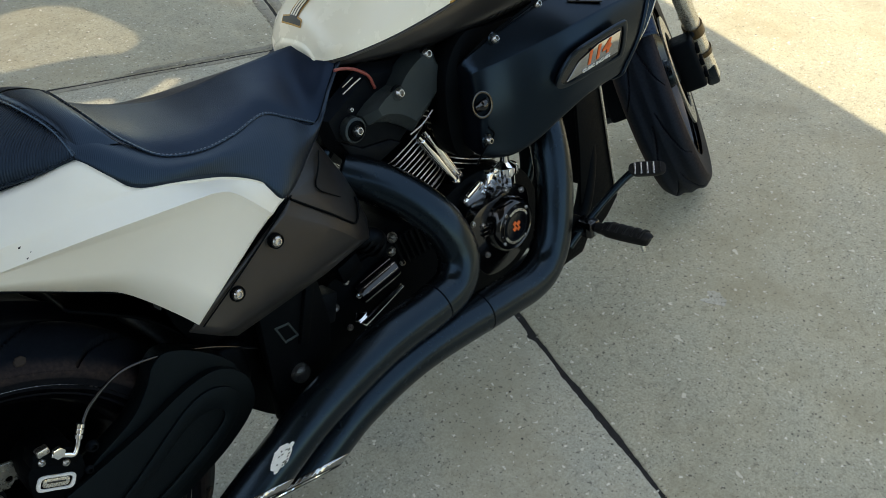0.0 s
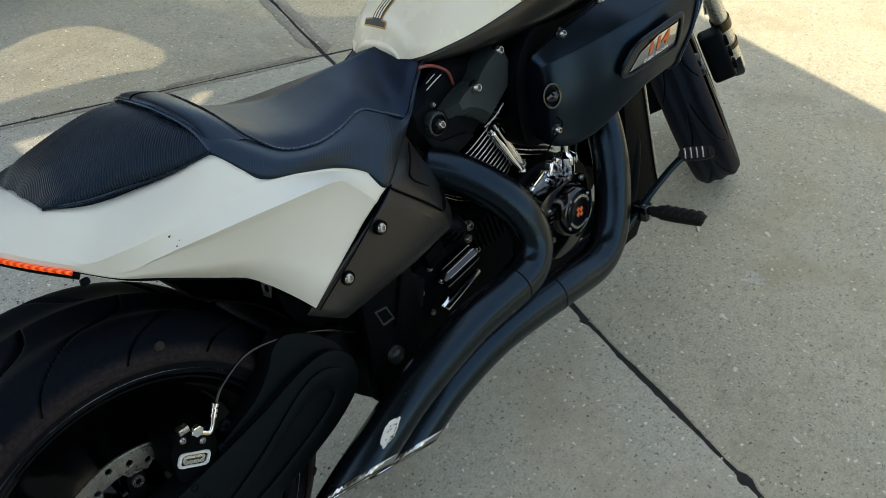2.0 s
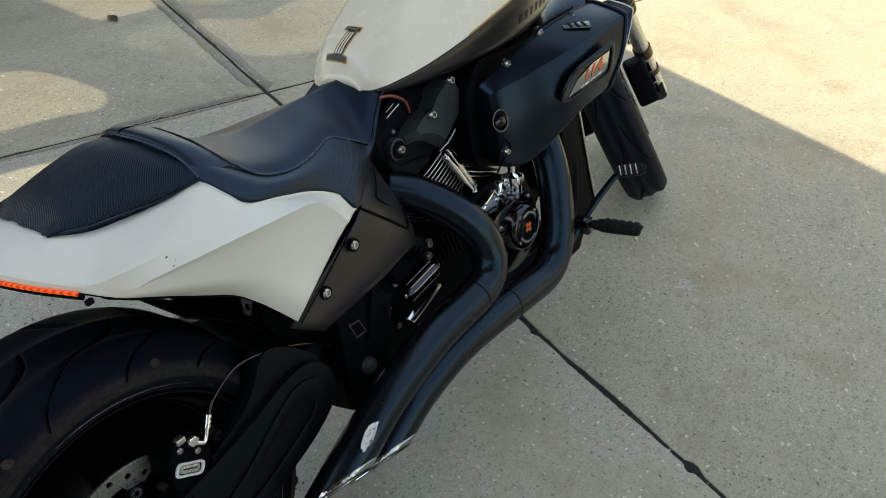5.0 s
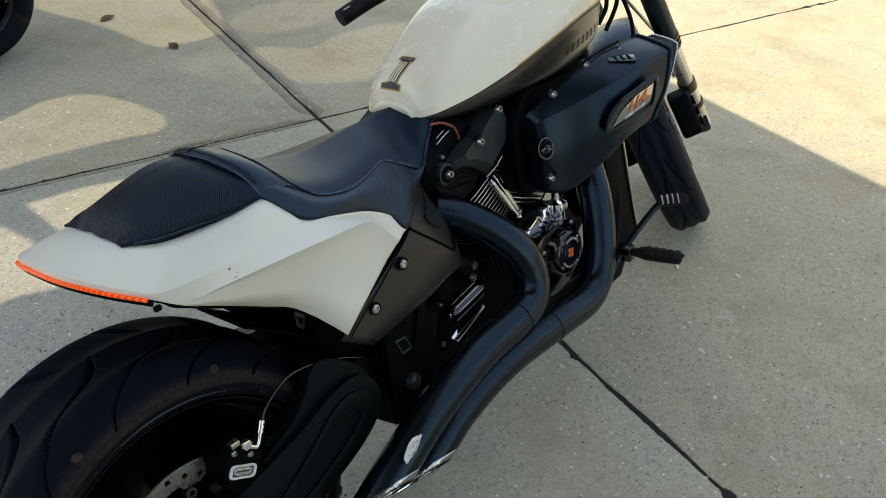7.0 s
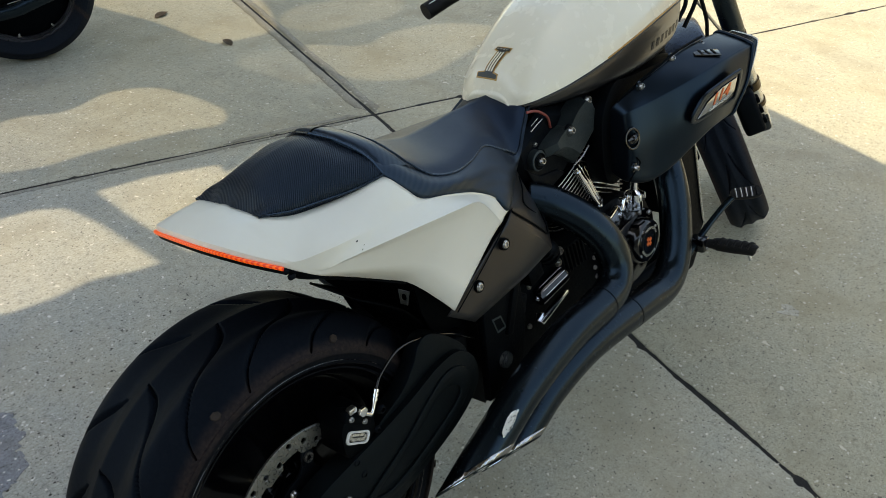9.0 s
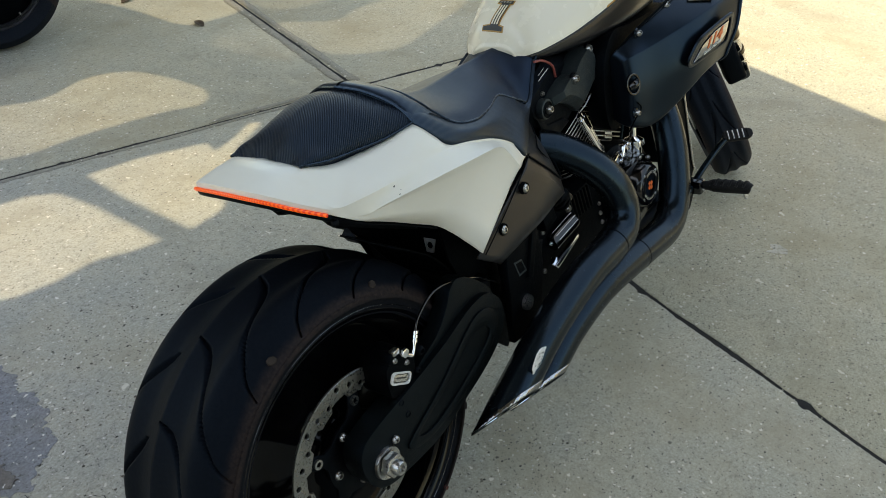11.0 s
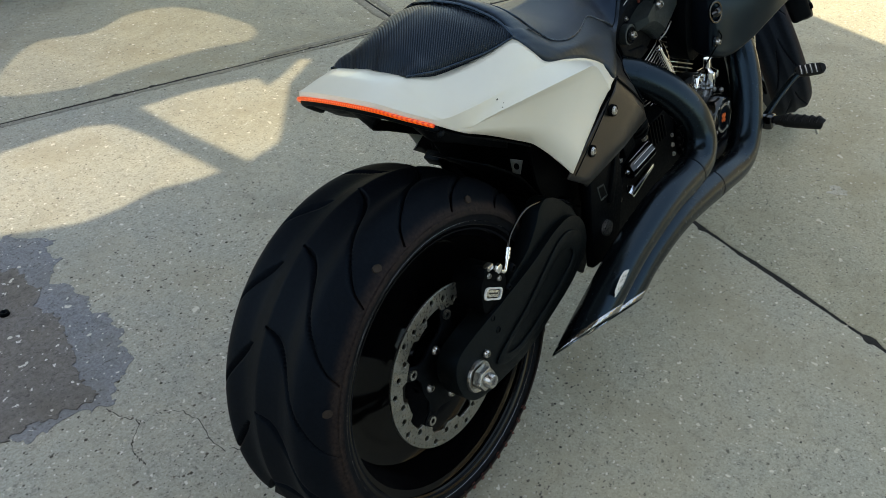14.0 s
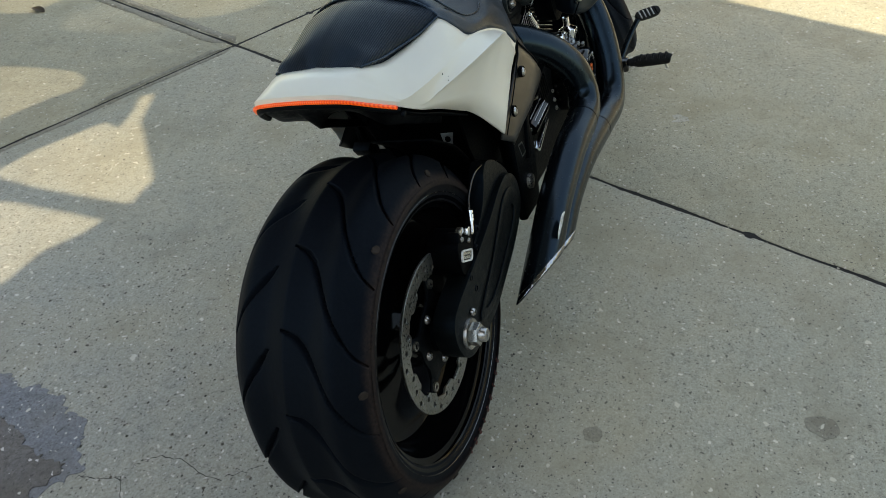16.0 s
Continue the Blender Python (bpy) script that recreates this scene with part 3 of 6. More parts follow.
def ground_sheet(name, loop, thick_z, mat, label, wander=0.026):
    """A thin uneven layer on the slab with a ragged outline."""
    fine = curve_pts(loop, len(loop) * 30, True)
    out = []
    for p in fine:
        q = Vector((p[0] * 16, p[1] * 16, 1.7))
        q2 = q * 4.5
        out.append((p[0] + wander * noise.noise(q) + 0.5 * wander * noise.noise(q2), p[1] + wander * noise.noise(q + Vector((9, 3, 0))) + 0.5 * wander * noise.noise(q2 + Vector((5, 5, 5)))))
    return tagged(plate(name, out, [], thick_z, Matrix.Translation((0, 0, -0.001)), mat, None, bevel=0.0007, seg=1), label, "ground", kind="structure")


ground_sheet("repair_mortar", [(-0.06, 1.30), (-0.123, 1.138), (-0.127, 1.051), (-0.147, 0.95), (-0.142, 0.887), (-0.172, 0.80), (-0.211, 0.712), (-0.254, 0.680), (-0.30, 0.655), (-0.345, 0.668), (-0.42, 0.70), (-0.56, 0.75), (-0.72, 0.86), (-0.74, 1.05), (-0.5, 1.34), (-0.22, 1.42)], 0.0022, PATCH_EDGE, "ragged blue-grey mortar round an old repair", 0.034)
ground_sheet("repair_patch", [(-0.17, 1.20), (-0.204, 1.052), (-0.198, 0.987), (-0.243, 0.873), (-0.273, 0.779), (-0.292, 0.715), (-0.325, 0.690), (-0.40, 0.72), (-0.60, 0.80), (-0.68, 1.0), (-0.45, 1.24), (-0.28, 1.29)], 0.0042, PATCHED, "brownish cement repair patch in the slab", 0.030)
SCUFF = concrete("scuffed concrete", (0.44, 0.43, 0.39), (0.58, 0.57, 0.52), (0.54, 0.52, 0.46))
ground_sheet("scuff", [(1.50, -0.31), (1.525, -0.325), (1.55, -0.30), (1.535, -0.275), (1.51, -0.285), (1.49, -0.27)], 0.0018, SCUFF, "pale scuff worn into the concrete", 0.012)
for x, y, q in ((0.127, -0.310, 0.020), (0.295, -0.752, 0.032)):
    ground_sheet("stain", [(x - q, y), (x - 0.3 * q, y - q), (x + 0.9 * q, y - 0.5 * q), (x + 0.7 * q, y + 0.7 * q), (x - 0.4 * q, y + 0.8 * q)], 0.0018, STAINED, "small dark oil stain on the concrete", 0.012)
lid = plate("utility_lid", [(-0.385, 1.0), (-0.418, 0.885), (-0.58, 0.935), (-0.55, 1.05)], [], 0.010, Matrix.Identity(4), surface("galvanised lid", (0.20, 0.22, 0.21), 0.5, metal=0.6, vary=0.3, scale=20, grain=0.3), None, bevel=0.002)
tagged(lid, "small grey metal utility lid set in cement", "lid")
anchor = new("ground_anchor")
anchor.matrix_world = Matrix.Translation((-0.28, 1.09, 0.005))
tagged(anchor, "rusty round anchor bolt in the cement patch", "bolt")
lathe("bolt_head", [(0.0, 0.0), (0.004, 0.004), (0.006, 0.008), (0.005, 0.011), (-0.004, 0.012)], DARK, anchor, seg=20, m=Matrix.Rotation(radians(90), 4, "X"))
CRACKS = ([(-0.31, 0.65), (-0.28, 0.56), (-0.235, 0.55), (-0.20, 0.48), (-0.22, 0.38), (-0.16, 0.30)], [(-0.28, 0.56), (-0.33, 0.52), (-0.34, 0.46)])
for c in CRACKS:
    pts = curve_pts([(x, y, 0.0004) for x, y in c], 60)
    vs = []
    for k, p in enumerate(pts):
        w = 0.0008 * (1 + 0.8 * noise.noise(Vector((k * 0.4, c[0][0] * 9, 0))))
        j = 0.007 * noise.noise(Vector((k * 0.8, 3.3, c[0][1]))) + 0.003 * noise.noise(Vector((k * 2.1, 1.3, c[0][1])))
        vs += [Vector((p[0] - w + j, p[1] + j, 0.0006)), Vector((p[0] + w + j, p[1] + j, 0.0006))]
    tagged(ob_from("crack", vs, grid_faces(60, 2), JOINT), "hairline crack in the concrete", "crack", kind="structure")


def chip_field(name, count, x0, x1, y0, y1, size, colours, label, seed):
    """Stone chips standing a little out of the worn concrete, each its own small facetted piece."""
    r = random.Random(seed)
    verts, faces = [], []
    for _ in range(count):
        x, y = r.uniform(x0, x1), r.uniform(y0, y1)
        g = size * (0.5 + 1.3 * r.random() ** 3)
        a, e = r.uniform(0, math.pi), r.uniform(0.5, 1.0)
        n = len(verts)
        for k in range(5):
            t = a + 2 * math.pi * k / 5 + r.uniform(-0.3, 0.3)
            q = Vector((math.cos(t) * g, math.sin(t) * g * e))
            verts.append((x + q.x, y + q.y, -0.0005))
        verts.append((x + r.uniform(-0.3, 0.3) * g, y + r.uniform(-0.3, 0.3) * g, g * r.uniform(0.18, 0.5)))
        faces += [(n + k, n + (k + 1) % 5, n + 5) for k in range(5)]
    m, nodes, links, b = shader(name + " stone", (0.5, 0.5, 0.5), 0.8, spec=0.3)
    geo = nodes.new("ShaderNodeNewGeometry")
    c = ramp(nodes, links, geo.outputs["Random Per Island"], colours)
    links.new(c.outputs["Color"], b.inputs["Base Color"])
    return tagged(ob_from(name, verts, faces, m, smooth=False), label, "stone chips", kind="stuff")


CHIPS = [(0.0, (0.05, 0.045, 0.04)), (0.40, (0.16, 0.14, 0.12)), (0.55, (0.46, 0.43, 0.36)), (1.0, (0.70, 0.67, 0.60))]
chip_field("stone_chips", 12000, -0.9, 3.2, -1.6, 3.2, 0.0026, CHIPS, "pale and dark stone chips in worn concrete", 5)
chip_field("stone_chips", 6500, -0.8, 0.5, -0.2, 1.1, 0.0032, CHIPS, "pale loose grit round the rear wheel", 6)
# two dry leaves
LEAF = surface("dry leaf", (0.06, 0.04, 0.022), 0.8, vary=0.4, scale=60)
for x, y, a, l in ((1.735, 3.11, 20, 0.05), (1.725, 2.545, 80, 0.042)):
    rows3 = [[(-l, s * 0.1 * l, 0.002), (-0.4 * l, s * 0.45 * l, 0.004 + 0.006 * abs(s)), (0.3 * l, s * 0.42 * l, 0.005 + 0.008 * abs(s)), (l, s * 0.05 * l, 0.006)] for s in (-1, 0, 1)]
    v, f = skin(rows3, 12, 7)
    lf = ob_from("leaf", v, f, LEAF)
    lf.matrix_world = pose(x, y, 0.001, 0, 0, a)
    tagged(thick(lf, 0.0008, 0), "dry curled brown leaf lying on concrete", "leaf", "leaves on the yard")

# ---- the motorcycle ----
LEAN_LEFT = 11.8
bike = new("motorcycle")
bike.matrix_world = pose(0, 0, -0.0133, -LEAN_LEFT, 0, 0)
tagged(bike, "cream and black motorcycle leaning on its side stand", "motorcycle")
HUB = 0.3245        # height of the rear axle in the bike's own frame


# -- wheels --
def tyre_mesh(outer, half, bead, period_n, grooves, n_ang, n_cross):
    """A tyre turned about y, its tread cut by curved grooves. grooves: curves of (run, across) metres within one repeat."""
    crown = [(0, outer), (0.30 * half, outer - 0.011 * half / 0.12), (0.6 * half, outer - 0.045 * half), (0.84 * half, outer - 0.225 * half),
             (0.96 * half, outer - 0.36 * half), (1.0 * half, outer - 0.47 * half), (0.985 * half, 0.5 * (outer + bead) - 0.1 * half), (0.95 * half, bead + 0.004), (0.90 * half, bead - 0.012)]
    fine = curve_pts(crown, n_cross)
    prof = np.concatenate([fine[::-1] * np.array([-1, 1]), fine[1:]])
    ang = np.linspace(0, 2 * math.pi, n_ang, endpoint=False)
    y = np.broadcast_to(prof[:, 0], (n_ang, len(prof)))
    r = np.broadcast_to(prof[:, 1], (n_ang, len(prof))).copy()
    run = (ang * outer)[:, None]
    period = 2 * math.pi * outer / period_n
    cut = np.zeros_like(r)
    for g, width, depth in grooves:
        c = curve_pts(g, 14)
        for k, (p, q) in enumerate(zip(c, c[1:])):
            wide = width * min(1.0, 0.45 + 0.35 * k) * (1 - 0.052 * k)
            d = q - p
            for wrap in (-1, 0, 1):
                dx = np.mod(run - p[0], period) + wrap * period
                dy = y - p[1]
                f = np.clip((dx * d[0] + dy * d[1]) / (d @ d), 0, 1)
                dist = np.hypot(dx - f * d[0], dy - f * d[1])
                cut = np.maximum(cut, depth * (lambda q: q * q * (3 - 2 * q))(np.clip((wide - dist) / (0.80 * wide), 0, 1)))
    tread = np.abs(y) < 0.965 * half + 0.0 * r
    r = np.where(tread & (r > bead + 0.3 * (outer - bead)), r - cut, r)
    verts = np.stack([r * np.cos(ang)[:, None], y, r * np.sin(ang)[:, None]], -1).reshape(-1, 3)
    return verts.tolist(), grid_faces(n_ang, len(prof), True)


def settled(verts, m):
    """The tyre pressed flat where it meets the ground."""
    w = bike.matrix_world @ m
    back = w.inverted()
    out = []
    for p in verts:
        q = w @ Vector(p)
        if q.z < 0.0:
            q.z = 0.0
            out.append(back @ q)
        else:
            out.append(p)
    return out


REAR_GROOVES = [([(0.0, 0.003), (0.0165, -0.024), (0.071, -0.054), (0.133, -0.084), (0.171, -0.103), (0.193, -0.122)], 0.0062, 0.010),
                ([(0.034, 0.036), (0.080, 0.065), (0.125, 0.094), (0.150, 0.112)], 0.0062, 0.010)]
axle_m = Matrix.Translation((0, 0, HUB))
rim_prof = [(-0.104, 0.236), (-0.112, 0.244), (-0.113, 0.252), (-0.110, 0.254), (-0.106, 0.250), (-0.100, 0.240), (-0.095, 0.226), (-0.060, 0.214),
            (-0.035, 0.205), (-0.028, 0.19), (-0.024, 0.14), (-0.035, 0.085), (-0.045, 0.06), (-0.06, 0.05), (-0.06, 0.0)]
rear_rim = lathe("rear_wheel", rim_prof + [(-y, r) for y, r in reversed(rim_prof)], RIM, bike, "black disc-faced rear wheel", 128, m=axle_m)
# bright metal ring in place of the highlight on the gloss lip
lathe("rim_glint", [(-0.1135, 0.2525), (-0.1150, 0.2540), (-0.1135, 0.2556), (-0.1120, 0.2540)], LIP_GLINT, rear_rim, "thin ring standing in for the rim lip's highlight", 160, True, axle_m)
v, f = tyre_mesh(0.326, 0.128, 0.250, 15, REAR_GROOVES, 1800, 100)
v = settled(v, axle_m @ Matrix.Translation((0, 0.007, 0)) @ Matrix.Rotation(radians(-20), 4, "Y"))
rear_tyre = ob_from("tyre", v, f, TYRE, rear_rim, "wide worn rubber tyre", angle=80)
rear_tyre.matrix_local = axle_m @ Matrix.Translation((0, 0.007, 0)) @ Matrix.Rotation(radians(-20), 4, "Y")
WORN = surface("worn brown rubber", (0.030, 0.023, 0.019), 0.7, vary=0.4, scale=80, spec=0.15)
# the little mould marks on the shoulder
for k in range(8):
    a = radians(45.2 * k + 23.1)
    r = 0.2885
    at = Vector((r * math.cos(a), -0.1085, HUB + r * math.sin(a)))
    plate("tread_mark", [(0.0085 * math.cos(t), 0.0068 * math.sin(t)) for t in np.linspace(0, 2 * math.pi, 7, endpoint=False)], [], 0.0035, facing(at, (math.cos(a) * 0.62, -0.78, math.sin(a) * 0.62)), WORN, rear_rim, bevel=0.001, seg=1)
# raised letters on the sidewall, as plain bars
FADED = surface("faded red rubber", (0.10, 0.028, 0.022), 0.7, vary=0.4, scale=60)
for start in (262,):
    for k in range(9):
        a = radians(start + 5.6 * k)
        r = 0.273
        m = Matrix.Translation((r * math.cos(a), -0.1192, HUB + r * math.sin(a))) @ Matrix.Rotation(-a, 4, "Y")
        box("sidewall_bar", (0.014, 0.003, 0.0075 if k % 3 else 0.004), m, FADED, rear_rim, bevel=0.0008, seg=1)
# brake disc with drilled ring, rivets and black carrier
DISC_Y = -0.100
ring_in = [(0.112 + 0.008 * (1 if (k // 6) % 2 else -0.2)) for k in range(120)]
inner = [(ring_in[k] * math.cos(2 * math.pi * k / 120), ring_in[k] * math.sin(2 * math.pi * k / 120)) for k in range(120)]
drill = []
for k in range(30):
    a = 2 * math.pi * k / 30
    rr = (0.1235, 0.131, 0.1385)[k % 3]
    drill.append(circle(rr * math.cos(a), rr * math.sin(a), 0.0049, 12))
disc = plate("brake_disc", circle(0, 0, 0.1485, 120), [inner] + drill, 0.005, axle_m @ at_side(DISC_Y), ROTOR, rear_rim, "drilled steel brake disc", bevel=0.0006, seg=1)
for k in range(10):
    a = radians(36 * k + 10)
    at = axle_m @ Vector((0.099 * math.cos(a), DISC_Y - 0.005, 0.099 * math.sin(a)))
    if k % 2 == 0:
        ringp = [(-0.002, 0.0045), (-0.0035, 0.0045), (-0.0035, 0.0085), (0.006, 0.0085)]
        lathe("rivet", ringp, STEEL, rear_rim, seg=20, m=Matrix.Translation(at))
        lug = [(0.085, -0.012), (0.100, -0.013), (0.116, -0.010), (0.116, 0.010), (0.100, 0.013), (0.085, 0.012)]
        plate("lug", lug, [], 0.004, axle_m @ at_side(DISC_Y) @ Matrix.Rotation(a, 4, "Z"), MATT, rear_rim, bevel=0.001, seg=1)
star = []
for k in range(60):
    a = 2 * math.pi * k / 60
    rr = 0.072 + 0.022 * max(0, math.cos(5 * (a - radians(10)))) ** 2
    star.append((rr * math.cos(a), rr * math.sin(a)))
plate("disc_carrier", star, [circle(0, 0, 0.03, 24)], 0.006, axle_m @ at_side(DISC_Y + 0.003), MATT, rear_rim, bevel=0.0015)
for k in range(5):
    a = radians(72 * k + 46)
    bolt(axle_m @ Vector((0.056 * math.cos(a), DISC_Y - 0.004, 0.056 * math.sin(a))), (0, -1, 0), 0.0085, STEEL, rear_rim)
lathe("hub", [(-0.165, 0.0), (-0.165, 0.026), (-0.14, 0.030), (-0.11, 0.034), (-0.05, 0.045), (0.16, 0.04), (0.16, 0.0)], DARK, rear_rim, seg=40, m=axle_m)
# axle nut, washer and stub
lathe("washer", [(-0.166, 0.010), (-0.170, 0.028), (-0.166, 0.029), (-0.160, 0.029)], STEEL, rear_rim, seg=40, m=axle_m)
plate("axle_nut", circle(0, 0, 0.0215, 6), [], 0.017, axle_m @ at_side(-0.169), STEEL, rear_rim, "large steel hexagon axle nut", bevel=0.002)
lathe("axle_end", [(-0.186, 0.0135), (-0.197, 0.0125), (-0.199, 0.0105), (-0.199, 0.006), (-0.194, 0.005), (-0.194, 0.0)], STEEL, rear_rim, seg=28, m=axle_m)

# -- swing arm: a deep arm each side, with a pressed panel --
ARM = [(-0.050, 0.345), (-0.040, 0.380), (-0.004, 0.397), (0.096, 0.416), (0.192, 0.438), (0.27, 0.462), (0.325, 0.462), (0.362, 0.425), (0.360, 0.372),
       (0.303, 0.329), (0.206, 0.294), (0.133, 0.274), (0.063, 0.271), (0.0, 0.276), (-0.035, 0.300)]
EAR = [(0.12, 0.42), (0.19, 0.455), (0.226, 0.49), (0.242, 0.515), (0.268, 0.524), (0.312, 0.497), (0.355, 0.445), (0.34, 0.40), (0.2, 0.40)]
arm_loop = [tuple(p) for p in curve_pts(ARM, 84, True)]
swing = plate("swing_arm", arm_loop, [], 0.042, at_side(-0.122), ARM_BLACK, bike, "deep black cast swing arm", bevel=0.007, seg=3)
plate("arm_ear", [tuple(p) for p in curve_pts(EAR, 50, True)], [], 0.030, at_side(-0.122), ARM_BLACK, swing, bevel=0.008, seg=3)
plate("arm", arm_loop, [], 0.042, at_side(0.164), ARM_BLACK, swing, bevel=0.012, seg=4)
rib_loop = [tuple(p) for p in curve_pts([(0.055, 0.318), (0.16, 0.372), (0.27, 0.438), (0.325, 0.432), (0.340, 0.395), (0.30, 0.350), (0.20, 0.310), (0.10, 0.294)], 60, True)]
slot = [tuple(p) for p in curve_pts([(0.085, 0.322), (0.18, 0.364), (0.26, 0.408), (0.305, 0.403), (0.300, 0.375), (0.20, 0.330), (0.12, 0.308)], 48, True)]
plate("panel_rib", rib_loop, [slot], 0.006, at_side(-0.162), ARM_BLACK, swing, bevel=0.0028, seg=2)
box("cross_member", (0.09, 0.26, 0.09), Matrix.Translation((0.345, 0, 0.42)), DARK, swing, bevel=0.015, seg=3)
bolt((0.028, -0.168, 0.352), (0, -1, 0), 0.0075, STEEL, swing)

# -- rear caliper and its hose --
cal = plate("brake_caliper", [tuple(p) for p in curve_pts([(0.050, 0.420), (0.052, 0.470), (0.080, 0.484), (0.112, 0.474), (0.115, 0.435), (0.095, 0.418), (0.07, 0.412)], 40, True)], [],
            0.062, at_side(-0.096), DARK, bike, "black rear brake caliper", bevel=0.010, seg=3)
lab = [(0.022 * (1 if abs(math.cos(t)) > 0.6 else 0.98) * math.copysign(abs(math.cos(t)) ** 0.5, math.cos(t)),
        0.0115 * math.copysign(abs(math.sin(t)) ** 0.6, math.sin(t)) * (0.82 + 0.18 * abs(math.cos(t)))) for t in np.linspace(0, 2 * math.pi, 48, endpoint=False)]
cal_m = at_side(-0.158) @ Matrix.Translation((0.077, 0.441, 0)) @ Matrix.Rotation(radians(-30), 4, "Z")
plate("caliper_badge", [(x * 1.12, y * 1.15) for x, y in lab], [[(x * 0.90, y * 0.80) for x, y in lab]], 0.0035, cal_m, ENAMEL, cal, "silver rimmed badge with a bar", bevel=0.0008)
plate("badge_field", [(x * 0.78, y * 0.62) for x, y in lab], [], 0.002, cal_m, SILVER, cal, bevel=0.0005)
part("badge_bar", box_bm((0.024, 0.0022, 0.0008), cal_m @ Matrix.Translation((0, 0.001, 0.0024))), BLACKPRINT, cal)
box("caliper_bridge", (0.060, 0.030, 0.020), Matrix.Translation((0.088, -0.145, 0.472)) @ Matrix.Rotation(radians(30), 4, "Y"), DARK, cal, bevel=0.004)
for x, z, r, mat in ((0.133, 0.460, 0.0085, MATT), (0.062, 0.402, 0.0085, MATT), (0.071, 0.372, 0.009, MATT), (0.072, 0.479, 0.0052, STEEL), (0.097, 0.460, 0.0052, STEEL), (0.118, 0.430, 0.006, MATT)):
    bolt((x, -0.160, z), (0, -1, 0), r, mat, cal)
hose = tube("brake_hose", [(0.130, -0.158, 0.494), (0.154, -0.152, 0.514), (0.202, -0.150, 0.533), (0.265, -0.145, 0.519), (0.337, -0.138, 0.483), (0.409, -0.125, 0.430)], 0.0024, GLOSS, bike, "thin black brake hose", n=50, seg=10)
tube("hose_fitting", [(0.084, -0.164, 0.485), (0.100, -0.164, 0.474), (0.108, -0.164, 0.468), (0.115, -0.163, 0.474), (0.122, -0.162, 0.486), (0.130, -0.160, 0.500)], 0.0036, CHROME, hose, "bright banjo elbow", n=24, seg=12)
for k in range(3):
    at = Vector((0.122, -0.162, 0.486)).lerp(Vector((0.131, -0.160, 0.500)), 0.1 + 0.42 * k)
    lathe("hose_collar", [(-0.0025, 0.0), (-0.0025, 0.0056), (0.0025, 0.0056), (0.0025, 0.0)], CHROME, hose, seg=14, m=facing(at, (0.5, 0.1, 0.85)) @ Matrix.Rotation(radians(90), 4, "X"))
plate("banjo", circle(0, 0, 0.0088, 6), [], 0.008, at_side(-0.160) @ Matrix.Translation((0.093, 0.483, 0)), CHROME, hose, bevel=0.0012)
box("bleed_block", (0.016, 0.012, 0.010), Matrix.Translation((0.078, -0.156, 0.492)), STEEL, cal, bevel=0.002)

# -- tail cowl: cream panel that wraps round behind the seat --
TOP = [(0.050, 0, 0.826), (0.050, -0.045, 0.823), (0.056, -0.079, 0.819), (0.098, -0.091, 0.806), (0.150, -0.099, 0.803), (0.200, -0.115, 0.807), (0.250, -0.131, 0.815),
       (0.275, -0.148, 0.788), (0.300, -0.156, 0.763), (0.360, -0.157, 0.747), (0.420, -0.155, 0.727), (0.465, -0.160, 0.702), (0.495, -0.170, 0.668)]
RIDGE = [(-0.040, 0, 0.820), (-0.036, -0.05, 0.817), (-0.023, -0.083, 0.808), (0.005, -0.107, 0.787), (0.041, -0.128, 0.763), (0.0876, -0.150, 0.734), (0.120, -0.164, 0.737), (0.150, -0.174, 0.7395),
         (0.194, -0.186, 0.7415), (0.240, -0.192, 0.7405), (0.300, -0.195, 0.7365), (0.355, -0.195, 0.7320), (0.385, -0.192, 0.7265), (0.412, -0.187, 0.711), (0.462, -0.177, 0.654)]
LOW = [(-0.042, 0, 0.811), (-0.038, -0.05, 0.808), (-0.025, -0.083, 0.799), (0.003, -0.106, 0.779), (0.040, -0.126, 0.755), (0.060, -0.137, 0.741), (0.083, -0.146, 0.7265), (0.110, -0.151, 0.7135), (0.140, -0.154, 0.698),
       (0.190, -0.156, 0.670), (0.234, -0.158, 0.6445), (0.262, -0.166, 0.618), (0.285, -0.173, 0.591), (0.300, -0.179, 0.572), (0.310, -0.183, 0.558)]
SOFT = [(0.005, 0, 0.831), (0.008, -0.048, 0.827), (0.020, -0.080, 0.815), (0.032, -0.104, 0.794), (0.046, -0.128, 0.766), (0.060, -0.138, 0.760), (0.090, -0.151, 0.7635), (0.140, -0.161, 0.7655),
        (0.200, -0.166, 0.7665), (0.270, -0.165, 0.763), (0.325, -0.1625, 0.7535), (0.370, -0.161, 0.740), (0.420, -0.159, 0.7225), (0.463, -0.163, 0.6985), (0.491, -0.171, 0.6655)]


def even(row, split):
    """The row as a smooth curve, its rear part and its flank each in even steps."""
    fine = curve_pts(row, 40 * (len(row) - 1) + 1)
    out = []
    for seg, n in ((fine[:40 * split + 1], 31), (fine[40 * split:], 121)):
        run = np.concatenate([[0], np.cumsum(np.linalg.norm(np.diff(seg, axis=0), axis=1))])
        at = np.linspace(0, run[-1], n)
        out.append(np.stack([np.interp(at, run, seg[:, k]) for k in range(3)], 1)[0 if not out else 1:])
    return np.concatenate(out)


top_a, soft_a, ridge_a, low_a = even(TOP, 3), even(SOFT, 4), even(RIDGE, 4), even(LOW, 4)
FORM = np.clip((np.arange(len(top_a)) - 42) / 14, 0, 1)[:, None]
